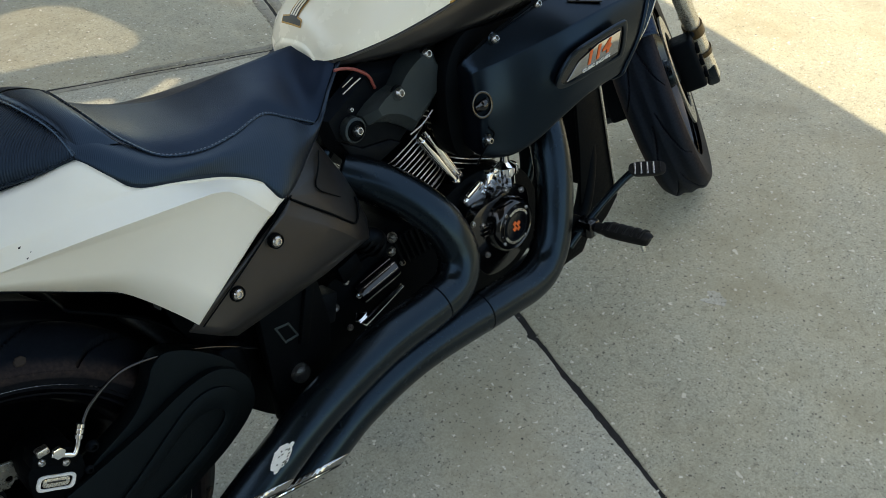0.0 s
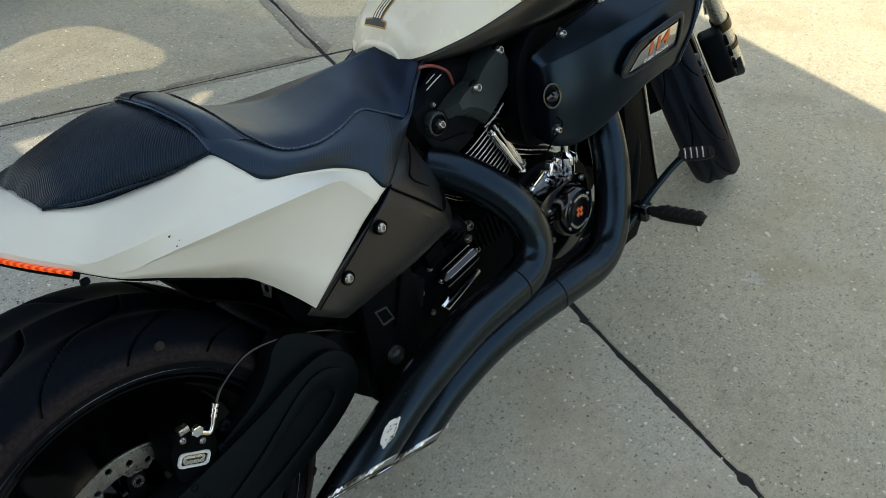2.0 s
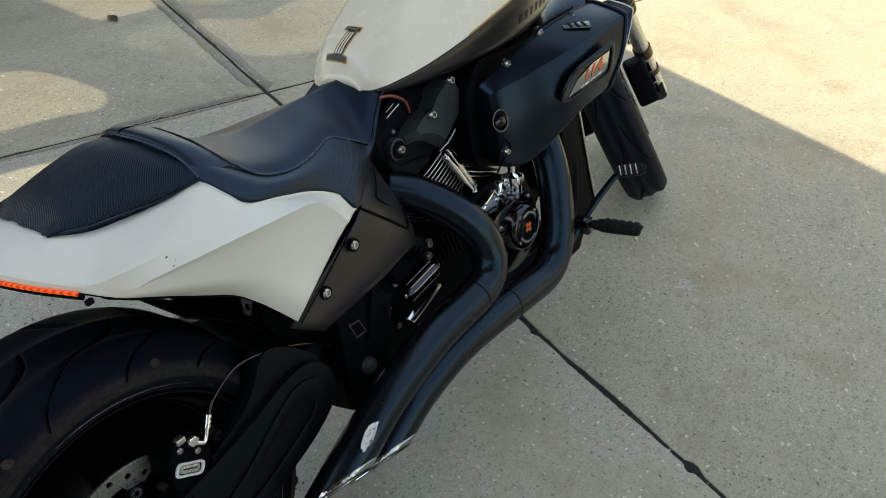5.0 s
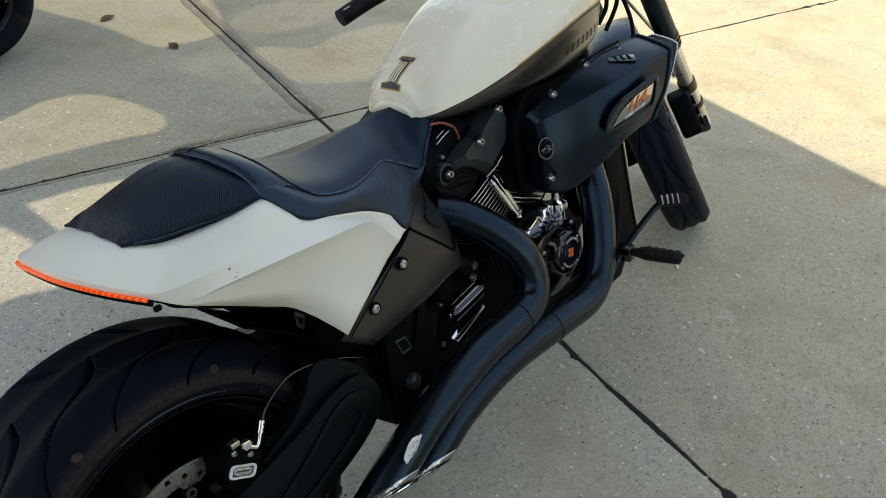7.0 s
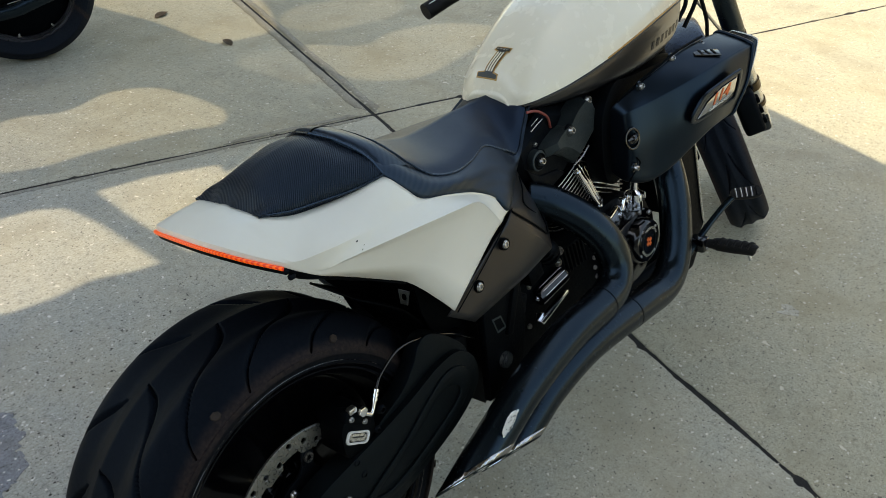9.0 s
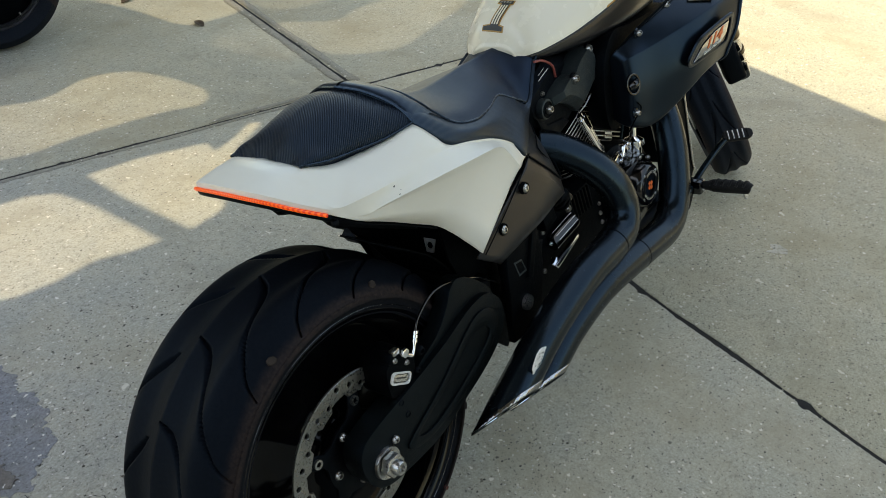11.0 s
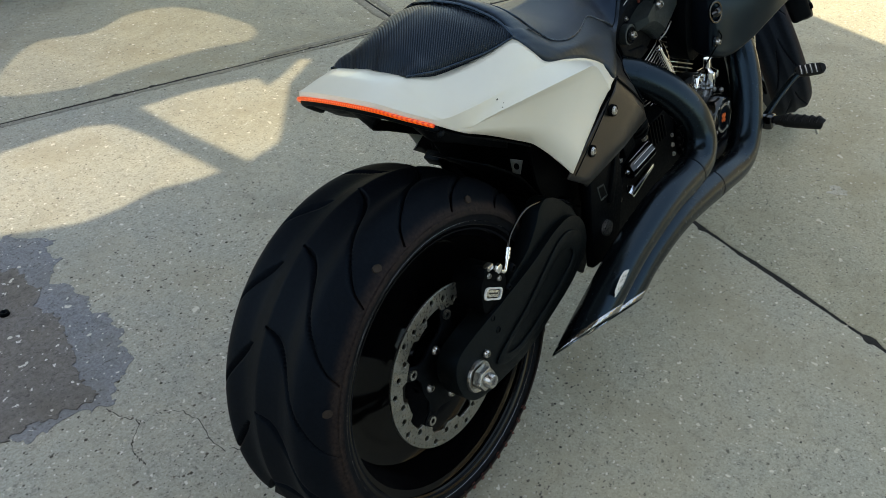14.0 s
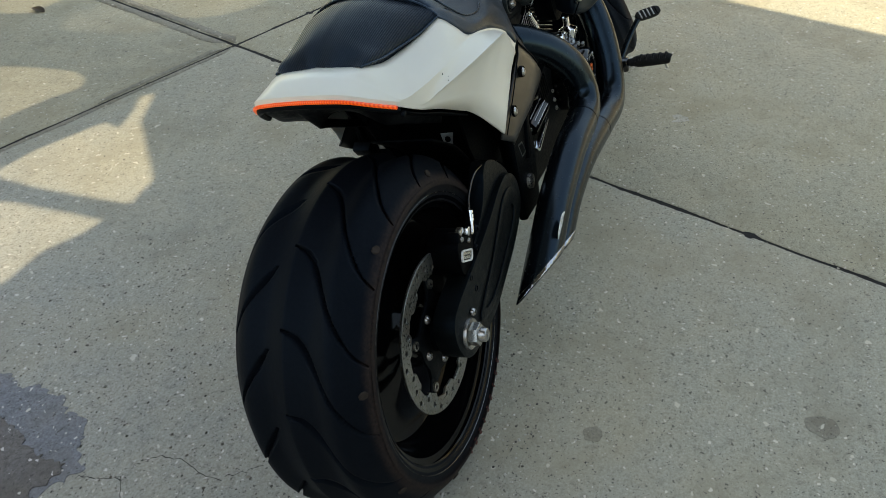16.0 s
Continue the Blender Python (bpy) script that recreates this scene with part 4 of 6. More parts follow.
rows = [top_a, 0.5 * (top_a + soft_a) + np.array([0, -0.0016, 0.0010]), 0.06 * top_a + 0.94 * soft_a, 0.92 * soft_a + 0.08 * ridge_a,
        0.5 * (soft_a + ridge_a) + FORM * np.array([0, 0.0012, 0.0]), 0.05 * soft_a + 0.95 * ridge_a, 0.965 * ridge_a + 0.035 * low_a + FORM * np.array([0, 0.0022, 0.0]),
        0.80 * ridge_a + 0.20 * low_a + FORM * np.array([0, 0.0040, 0.0]), low_a]


def both_sides(row):
    """The row carried round the centre to the left side."""
    return np.concatenate([row[:0:-1] * np.array([1, -1, 1]), row])


sides = [both_sides(r) for r in rows]
grid = []
for r0, r1 in zip(sides, sides[1:]):
    grid += [r0 * (1 - q) + r1 * q for q in (0, 0.34, 0.67)]
grid.append(sides[-1])
v = [Vector(p) for p in np.stack(grid, 1).reshape(-1, 3)]
cowl = part("tail_cowl", welded(v, grid_faces(len(sides[0]), len(grid)), 0.0003), WHITE, bike, "cream pearl tail cowl with a sharp crease", angle=24)
thick(cowl, 0.004, -1)

# two specks of dirt on the paint
bm = bmesh.new()
bm.from_mesh(cowl.data)
cowl_tree = BVHTree.FromBMesh(bm)
bm.free()
for x, z, q in ((0.148, 0.757, 0.0015), (0.150, 0.744, 0.0011), (0.156, 0.749, 0.0007)):
    spot, normal, _, _ = cowl_tree.ray_cast(Vector((x, -0.4, z)), Vector((0, 1, 0)))
    out = normal if normal.y < 0 else -normal
    plate("dirt_speck", [(1.3 * q * math.cos(t), q * math.sin(t) * (0.7 + 0.3 * math.cos(3 * t))) for t in np.linspace(0, 2 * math.pi, 12, endpoint=False)], [], 0.0006, facing(spot, out, 30), BLACKPRINT, cowl)

# lamp strip under the cowl's rear edge, wrapping both corners
lamp_row = [(x - 0.002, y * 1.01, z - 0.001) for x, y, z in LOW[:5]]
path = [(x, -y, z) for x, y, z in reversed(lamp_row[1:])] + lamp_row
lamp = tube("tail_lamp", path, 0.0031, LAMP, bike, "thin lit red lamp strip round the tail", n=90, seg=10)
house = [(x + 0.006, y * 0.985, z - 0.009) for x, y, z in LOW[:5]]
tube("lamp_housing", [(x, -y, z) for x, y, z in reversed(house[1:])] + house, 0.0060, MATT, lamp, n=70, seg=10)
box("lamp_end", (0.012, 0.008, 0.009), Matrix.Translation((0.046, -0.131, 0.739)), MATT, lamp, bevel=0.003)
# black tray under the tail, narrowing to a plate bracket
tray_rows = [[(x + 0.012, y * 0.93, z - 0.010) for x, y, z in LOW[:5] + LOW[6:7] + LOW[8:11]],
             [(0.035, 0, 0.775), (0.040, -0.04, 0.772), (0.05, -0.062, 0.762), (0.065, -0.076, 0.745), (0.09, -0.08, 0.722), (0.13, -0.083, 0.700), (0.18, -0.086, 0.672), (0.22, -0.086, 0.65), (0.26, -0.086, 0.63)],
             [(0.085, 0, 0.735), (0.086, -0.025, 0.730), (0.090, -0.045, 0.715), (0.095, -0.062, 0.700), (0.11, -0.07, 0.690), (0.14, -0.074, 0.676), (0.19, -0.076, 0.65), (0.23, -0.076, 0.63), (0.27, -0.076, 0.61)]]
v, f = skin(tray_rows, 50, 14, False)
tray = part("tail_tray", welded(*mirrored(v, f)), MATT, bike, "matt black tray under the tail")
thick(tray, 0.003)
guard = [(0.305, 0.53), (0.295, 0.60), (0.25, 0.69), (0.24, 0.74), (0.50, 0.70), (0.52, 0.46), (0.45, 0.43), (0.34, 0.44)]
for y in (-0.100, 0.126):
    plate("inner_guard", guard, [], 0.006, at_side(y), DARK, tray, bevel=0.002)
v, f = skin([[(0.350, y, 0.40), (0.333, y, 0.48), (0.318, y, 0.56), (0.295, y, 0.63), (0.26, y, 0.69), (0.21, y, 0.72)] for y in (-0.105, -0.04, 0.04, 0.124)], 30, 9, False)
thick(ob_from("hugger", v, f, DARK, tray), 0.004)
v, f = skin([[(0.185, y, 0.620), (0.235, y, 0.585), (0.28, y, 0.548), (0.335, y, 0.478)] for y in (-0.095, -0.04, 0.03)], 24, 9, False)
thick(ob_from("splash_guard", v, f, DARK, tray), 0.004)
plate("far_liner", [(0.298, 0.56), (0.298, 0.70), (0.26, 0.74), (0.38, 0.70), (0.36, 0.50), (0.32, 0.50)], [], 0.004, at_side(0.130), DARK, tray, bevel=0.001)
box("liner_bracket", (0.022, 0.040, 0.026), Matrix.Translation((0.296, 0.122, 0.545)) @ Matrix.Rotation(radians(-35), 4, "Y"), MATT, tray, bevel=0.004)
plate("far_guard", [(0.205, 0.640), (0.225, 0.600), (0.262, 0.555), (0.320, 0.470), (0.40, 0.45), (0.40, 0.66), (0.26, 0.68)], [], 0.006, at_side(0.045), DARK, tray, bevel=0.001)
for y in (-0.062, 0.085):
    tab = [(-0.013, 0.013), (0.013, 0.013), (0.008, -0.014), (-0.008, -0.014)]
    plate("mount_tab", tab, [circle(0, 0, 0.0065, 10)], 0.003, facing((0.311, y, 0.551), (-1, -0.1, 0.2)), DULL, tray, "bare steel mounting tab", bevel=0.0008)

# -- pillion pad and seat --
THREAD = surface("grey thread", (0.10, 0.12, 0.15), 0.6, vary=0.2, scale=80)
PIPING = surface("glossy black piping", (0.008, 0.012, 0.018), 0.25, vary=0.3, scale=30, spec=0.6, tint=SKY_TINT)
pad_c = [(0.048, 0, 0.822), (0.078, 0, 0.847), (0.11, 0, 0.863), (0.15, 0, 0.873), (0.19, 0, 0.877), (0.228, 0, 0.874)]
pad_m = [(0.048, -0.045, 0.818), (0.074, -0.064, 0.834), (0.104, -0.071, 0.839), (0.149, -0.078, 0.847), (0.196, -0.085, 0.853), (0.246, -0.088, 0.849)]
pad_e = [(0.050, -0.078, 0.820), (0.068, -0.086, 0.818), (0.100, -0.092, 0.812), (0.142, -0.098, 0.809), (0.198, -0.114, 0.809), (0.250, -0.130, 0.817)]
pad_u = [(x + 0.004, y * 0.95, z - 0.012) for x, y, z in pad_e]
v, f = skin([pad_c, 0.5 * (np.array(pad_c) + np.array(pad_m)) + np.array([0, 0, 0.006]), pad_m, 0.4 * np.array(pad_m) + 0.6 * np.array(pad_e) + np.array([0, -0.006, 0.003]), pad_e, pad_u], 60, 36)
pad = part("pillion_pad", welded(*mirrored(v, f), 0.0012), RIBBED, bike, "black ribbed pillion pad", angle=70)

seat_c = [(0.226, 0, 0.872), (0.272, 0, 0.861), (0.320, 0, 0.836), (0.375, 0, 0.816), (0.430, 0, 0.803), (0.490, 0, 0.803), (0.555, 0, 0.807), (0.600, 0, 0.808), (0.635, 0, 0.809), (0.668, 0, 0.809), (0.700, 0, 0.806)]
seat_s = [(0.250, -0.090, 0.846), (0.288, -0.104, 0.832), (0.318, -0.122, 0.806), (0.352, -0.136, 0.780), (0.405, -0.138, 0.766), (0.465, -0.122, 0.762), (0.528, -0.099, 0.763), (0.566, -0.103, 0.745), (0.607, -0.106, 0.722), (0.656, -0.090, 0.762), (0.698, -0.074, 0.796)]
seat_e = [(0.250, -0.131, 0.817), (0.268, -0.144, 0.797), (0.285, -0.152, 0.777), (0.310, -0.158, 0.760), (0.360, -0.160, 0.748), (0.420, -0.158, 0.728), (0.465, -0.163, 0.703), (0.500, -0.170, 0.670), (0.606, -0.103, 0.698), (0.654, -0.088, 0.753), (0.700, -0.074, 0.789)]
sc, ss, se = (np.array(x) for x in (seat_c, seat_s, seat_e))
v, f = skin([sc, 0.6 * sc + 0.4 * ss + np.array([0, 0, 0.006]), 0.2 * sc + 0.8 * ss + np.array([0, 0, 0.009]), ss], 100, 24)
seat = part("seat", welded(*mirrored(v, f)), VINYL, bike, "black vinyl rider's seat with stitched seam", angle=70)
v, f = skin([ss + np.array([0, -0.0015, -0.001]), 0.6 * ss + 0.4 * se + np.array([0, -0.010, 0.002]), 0.2 * ss + 0.8 * se + np.array([0, -0.006, 0.0]), se, se + np.array([0, 0.006, -0.014])], 100, 24)
part("side_bolster", welded(*mirrored(v, f)), RIBBED_FINE, seat, "finely ribbed black side of the seat", angle=70)
REAR_SEAM = [(0.290, 0, 0.859), (0.290, -0.040, 0.855), (0.293, -0.080, 0.846), (0.302, -0.106, 0.829), (0.318, -0.122, 0.807)]
JOINT_LINE = [(0.226, 0, 0.876), (0.234, -0.048, 0.869), (0.246, -0.088, 0.851), (0.250, -0.112, 0.836), (0.251, -0.131, 0.818)]
rs, jl = np.array(curve_pts(REAR_SEAM, 24)), np.array(curve_pts(JOINT_LINE, 24))
fat = np.linspace(1, 0.5, 24)[:, None]
strip = [rs + np.array([0, 0, -0.004]), 0.85 * rs + 0.15 * jl + fat * np.array([0, -0.002, 0.007]), 0.5 * (rs + jl) + fat * np.array([0, -0.004, 0.011]), 0.15 * rs + 0.85 * jl + fat * np.array([0, -0.003, 0.008]), jl + np.array([0, 0, -0.004])]
v, f = skin(strip, 48, 20)
part("rear_bolster", welded(*mirrored(v, f)), RIBBED_FINE, seat, "finely ribbed roll behind the rider", angle=70)
for sgn in (1, -1):
    tube("seam", [(x, sgn * (y - 0.0005), z + 0.003) for x, y, z in REAR_SEAM] + [(x, sgn * (y - 0.0005), z + 0.0005) for x, y, z in seat_s[3:9]], 0.0019, PIPING, seat, n=140, seg=8)
    run = curve_pts([(x, sgn * (y - 0.0008), z + 0.0022) for x, y, z in REAR_SEAM[2:] + seat_s[3:9]], 150)
    sv, sf = [], []
    for k in range(2, 146, 2):
        a, b = Vector(run[k]), Vector(run[k + 1])
        v, f = tube_mesh([a, a.lerp(b, 0.35) + Vector((0, 0, 0.0006)), a.lerp(b, 0.75)], 0.0007, 4, 5)
        sf += [tuple(i + len(sv) for i in q) for q in f]
        sv += v
    ob_from("stitching", sv, sf, THREAD, seat, "pale grey stitching along the seam")
    tube("piping", [(x, sgn * y, z + 0.002) for x, y, z in JOINT_LINE], 0.0026, PIPING, seat, n=40, seg=8)
    tube("pad_welt", [(x - 0.001, sgn * (y - 0.001), z + 0.001) for x, y, z in pad_e], 0.0022, PIPING, pad, n=60, seg=8)

# -- grey side panels with chamfer and inset line --
S0 = [(0.494, -0.170, 0.668), (0.548, -0.138, 0.681), (0.603, -0.104, 0.697)]
S0a = [(0.4955, -0.1710, 0.666), (0.550, -0.150, 0.664), (0.595, -0.126, 0.660), (0.622, -0.103, 0.660)]
S0b = [(0.4965, -0.1712, 0.664), (0.548, -0.161, 0.645), (0.605, -0.142, 0.613), (0.647, -0.112, 0.603)]
S1 = [(0.497, -0.1715, 0.662), (0.550, -0.1725, 0.615), (0.602, -0.167, 0.569), (0.648, -0.138, 0.546)]
S1b = [(0.474, -0.177, 0.648), (0.553, -0.184, 0.588), (0.600, -0.174, 0.543), (0.637, -0.150, 0.520)]
S2 = [(0.390, -0.180, 0.606), (0.470, -0.188, 0.545), (0.532, -0.164, 0.512)]
S3 = [(0.296, -0.180, 0.553), (0.332, -0.186, 0.528), (0.362, -0.176, 0.505)]
v, f = skin([S0, S0a, S0b, S1, S1b, S2, S3], 40, 43, False)
far = part("side_panel", welded([Vector((p.x, -p.y, p.z)) for p in v], f), GREY, bike, "dark grey metallic side panel", angle=25)
thick(far, 0.004)
side = part("side_panel", welded(v, f), GREY, bike, "dark grey metallic side panel with two bolts", angle=25)
thick(side, 0.004)
# dark tubes laid on the panel in place of cut grooves
tube("groove_line", [(0.498, -0.1735, 0.6610), (0.530, -0.1745, 0.6335), (0.562, -0.1738, 0.6060), (0.588, -0.1715, 0.5815), (0.600, -0.1690, 0.5715), (0.609, -0.1640, 0.5690), (0.620, -0.1550, 0.5720), (0.632, -0.1420, 0.5800), (0.637, -0.1320, 0.5900)], 0.0019, DARK, side, n=80, seg=8)
tube("groove_line", [(0.598, -0.1165, 0.682), (0.576, -0.1390, 0.668), (0.557, -0.1535, 0.655), (0.556, -0.1580, 0.648), (0.566, -0.1570, 0.637), (0.600, -0.1460, 0.610)], 0.0013, DARK, side, n=60, seg=8)
# dark filler added to close the gap beside the cowl
tube("gap_filler", [(0.505, -0.150, 0.668), (0.490, -0.158, 0.652), (0.468, -0.164, 0.636), (0.430, -0.166, 0.612)], 0.009, MATT, side, n=24, seg=8)
tube("panel_lip", [(0.502, -0.171, 0.665), (0.464, -0.1785, 0.645), (0.392, -0.183, 0.600), (0.314, -0.185, 0.553)], 0.0012, DARK, side, n=40, seg=8)
for x, y, z in ((0.452, -0.1865, 0.6195), (0.3755, -0.1835, 0.572)):
    lathe("grommet", [(-0.003, 0.0095), (-0.0035, 0.0108), (0.0, 0.0115), (0.004, 0.0115)], DARK, side, seg=24, m=Matrix.Translation((x, y, z)))
    bolt((x, y - 0.0025, z), (0.05, -1, 0.1), 0.0086, STEEL, side, h=0.4)

# -- fuel tank: cream top, dark fading flank, gold line --
TX = [0.668, 0.682, 0.715, 0.785, 0.880, 0.970, 1.060, 1.140, 1.205, 1.250, 1.272]
T_TOP = [0.818, 0.852, 0.876, 0.915, 0.957, 0.978, 0.984, 0.976, 0.952, 0.916, 0.885]
T_WIDE = [0.055, 0.078, 0.098, 0.122, 0.146, 0.157, 0.158, 0.150, 0.134, 0.108, 0.072]
T_LINE = [0.790, 0.792, 0.797, 0.809, 0.832, 0.854, 0.871, 0.880, 0.880, 0.872, 0.862]
T_LOW = [0.781, 0.775, 0.769, 0.761, 0.754, 0.750, 0.752, 0.760, 0.774, 0.795, 0.815]
upper = [[], [], [], [], [], []]
lower = [[], [], [], []]
for x, zt, w, zl, zb in zip(TX, T_TOP, T_WIDE, T_LINE, T_LOW):
    h = zt - zl
    for row, (fy, fz) in zip(upper, ((0, 1), (0.36, 0.968), (0.57, 0.89), (0.80, 0.62), (0.95, 0.28), (1.0, 0.0))):
        row.append((x, -w * fy, zl + h * fz))
    for row, (fy, fz) in zip(lower, ((1.0, 1.0), (0.985, 0.7), (0.90, 0.3), (0.62, 0.0))):
        row.append((x, -w * fy, zb + (zl - zb) * fz))


def full_rows(rows):
    """Rows of the right half turned into stations that run right over the centre to the other side."""
    out = []
    for k in range(len(rows[0])):
        right = [rows[j][k] for j in range(len(rows))]
        left = [(x, -y, z) for x, y, z in right[1:]]
        out.append(list(reversed(left)) + right)
    return out


v, f = skin(full_rows(upper), 73, 66)
tank = part("fuel_tank", welded(v, f, 1e-5), CREAM, bike, "cream pearl fuel tank with gold line", angle=60)
back = [upper[j][0] for j in range(6)]
v, f = skin([[(p[0] - 0.0, p[1], p[2]) for p in back], [(0.664, p[1] * 0.92, p[2] * 0.5 + 0.398) for p in back], [(0.672, p[1] * 0.8, 0.785) for p in back]], 24, 8)
part("tank_rear", welded(*mirrored(v, f), 1e-5), CREAM, tank, angle=60)
v, f = skin(lower, 60, 14)
for sgn, nm in ((1, "flank"), (-1, "flank")):
    ob_from(nm, [Vector((p[0], sgn * p[1], p[2])) for p in v], f if sgn > 0 else [tuple(reversed(q)) for q in f], FADE, tank, "black flank fading to cream at the front")
for sgn in (1, -1):
    tube("pinstripe", [(x, sgn * (y - 0.0005), z + 0.001) for x, y, z in upper[5][4:]], 0.0019, GOLD, tank, n=80, seg=8)
    tube("dark_line", [(x, sgn * (y - 0.0005), z - 0.0035) for x, y, z in upper[5][1:]], 0.0022, BLACKPRINT, tank, n=80, seg=8)
ob_from("tank_floor", [(x, s * w * 0.62, zb) for x, w, zb in zip(TX, T_WIDE, T_LOW) for s in (-1, 1)], grid_faces(len(TX), 2), DARK, tank)


bm = bmesh.new()
bm.from_mesh(tank.data)
tank_tree = BVHTree.FromBMesh(bm)
bm.free()


# figure one on the tank: slanted bar with stripes over a foot, black edged in gold
def decal(name, loop, mat, lift):
    """A thin print laid on the tank's top; loop: (across, up) in metres on the tank."""
    bm = bmesh.new()
    vs = [bm.verts.new((a, u, 0)) for a, u in loop]
    es = [bm.edges.new((vs[i], vs[(i + 1) % len(vs)])) for i in range(len(vs))]
    bmesh.ops.triangle_fill(bm, use_beauty=True, use_dissolve=False, edges=es)
    bmesh.ops.subdivide_edges(bm, edges=list(bm.edges), cuts=4, use_grid_fill=True)
    down = Vector((0.45, 0, -1)).normalized()
    for v1 in bm.verts:
        a, u = v1.co.x, v1.co.y
        a *= 1.22
        p = Vector((0.676 + u * 0.86 - a * 0.05, 0.004 - u * 0.10 - a, 0.845 + u * 0.5)) - down * 0.2
        spot, normal, _, _ = tank_tree.ray_cast(p, down)
        v1.co = spot + (normal if normal.z > 0 else -normal) * lift
    return part(name, bm, mat, tank)


decal("numeral_edge", [(-0.019, -0.004), (0.023, -0.004), (0.023, 0.006), (0.014, 0.008), (0.014, 0.056), (0.019, 0.056), (0.019, 0.068), (-0.012, 0.068), (-0.014, 0.058), (-0.006, 0.056), (-0.006, 0.008), (-0.019, 0.006)], GOLD, 0.0012)
decal("numeral", [(-0.017, -0.002), (0.021, -0.002), (0.021, 0.004), (0.012, 0.006), (0.012, 0.058), (0.017, 0.058), (0.017, 0.066), (-0.010, 0.066), (-0.012, 0.060), (-0.004, 0.058), (-0.004, 0.006), (-0.017, 0.004)], BLACKPRINT, 0.0018)
for k in range(3):
    a = -0.0025 + 0.0050 * k
    decal("numeral_stripe", [(a, 0.008), (a + 0.0030, 0.008), (a + 0.0030, 0.054), (a, 0.054)], CREAM, 0.0024)
for k in range(4):
    decal("numeral_dash", [(-0.008 + 0.006 * k, 0.060), (-0.0045 + 0.006 * k, 0.060), (-0.0045 + 0.006 * k, 0.0635), (-0.008 + 0.006 * k, 0.0635)], SILVER, 0.0024)
# faint rows of dark lettering on the flank, as plain bars
belly = curve_pts([(1.0, 1.0), (0.985, 0.7), (0.90, 0.3), (0.62, 0.0)], 60)[::-1]
for up, x0, count in ((0.56, 1.045, 7), (0.26, 0.975, 8)):
    for k in range(count):
        x = x0 + 0.0215 * k
        w, zl, zb = (np.interp(x, TX, q) for q in (T_WIDE, T_LINE, T_LOW))
        at = [Vector((x, -w * np.interp(u, belly[:, 1], belly[:, 0]), zb + (zl - zb) * u)) for u in (up - 0.1, up, up + 0.1)]
        run = (Vector((1, 0, 0.12)) - Vector((0, 0.02, 0))).normalized()
        rise = (at[2] - at[0]).normalized()
        out = run.cross(rise).normalized()
        rise = out.cross(run)
        m = Matrix(((run.x, rise.x, out.x, 0), (run.y, rise.y, out.y, 0), (run.z, rise.z, out.z, 0), (0, 0, 0, 1)))
        bars = [(-0.0065, -0.0085), (0.0045, -0.0085), (0.0075, 0.0085), (-0.0035, 0.0085)]
        plate("flank_bar", bars, [], 0.0006, Matrix.Translation(at[1] + out * 0.0008) @ m, BLACKPRINT, tank)

# -- engine --
crank = Vector((0.905, 0, 0.345))
case_loop = [tuple(p) for p in curve_pts([(0.53, 0.30), (0.55, 0.44), (0.66, 0.46), (0.80, 0.47), (0.92, 0.50), (1.05, 0.46), (1.10, 0.36), (1.06, 0.27), (0.92, 0.24), (0.72, 0.26), (0.58, 0.28)], 60, True)]
engine = plate("engine", case_loop, [], 0.22, at_side(0.11), DARK, bike, "black air-cooled V-twin engine", bevel=0.02, seg=3)


def cylinder(tilt, label):
    """A finned barrel with its cover; axis leans by tilt degrees from upright, forward positive."""
    ax = Matrix.Translation(crank) @ Matrix.Rotation(radians(tilt), 4, "Y")
    core = lathe("cylinder", [(0.10, 0.0), (0.10, 0.058), (0.30, 0.058), (0.30, 0.0)], DARK, engine, label, 32, m=ax @ Matrix.Rotation(radians(90), 4, "X"))
    for k in range(15):
        z = 0.130 + 0.0105 * k
        half = 0.078 if k > 3 else 0.070
        loop = []
        for t in np.linspace(0, 2 * math.pi, 40, endpoint=False):
            c, s = math.cos(t), math.sin(t)
            loop.append((half * math.copysign(abs(c) ** 0.6, c), (half + 0.008) * math.copysign(abs(s) ** 0.6, s)))
        bm = plate_bm(loop, [], 0.0028, ax @ Matrix.Translation((0, 0, z)), 0.0008, 1)
        fin = part("cooling_fin", bm, DARK, core)
        fin.data.materials.append(FIN)
        axis_z = ax.to_3x3() @ UP
        for poly in fin.data.polygons:
            poly.material_index = 1 if abs(poly.normal.dot(axis_z)) < 0.9 else 0
    return ax, core


FIN = surface("machined fin edge", (0.38, 0.38, 0.37), 0.30, metal=0.9, vary=0.3, scale=30)
rear_ax, rear_cyl = cylinder(-22.5, "black finned rear cylinder")
front_ax, front_cyl = cylinder(22.5, "black finned front cylinder")
# rocker covers: a boxy lid with a raised faceted centre
cover = [tuple(p) for p in [(0.628, 0.713), (0.640, 0.665), (0.690, 0.598), (0.725, 0.590), (0.79, 0.607), (0.876, 0.660), (0.900, 0.705), (0.885, 0.742), (0.858, 0.762), (0.80, 0.752), (0.735, 0.768), (0.665, 0.730)]]
# cover in a darker material than the dome, for the dome's lit facets
cov = plate("rocker_cover", cover, [], 0.172, at_side(0.085), MATT, engine, "wrinkle-black rocker cover", bevel=0.017, seg=1)
face = [(0.702, 0.696), (0.722, 0.708), (0.747, 0.718), (0.771, 0.722), (0.788, 0.738), (0.807, 0.750), (0.837, 0.763), (0.865, 0.754), (0.879, 0.730), (0.873, 0.680), (0.833, 0.653), (0.801, 0.632), (0.782, 0.648), (0.757, 0.665), (0.728, 0.676), (0.710, 0.677)]
mid = Vector((0.795, 0.705))
dome = bmesh.new()
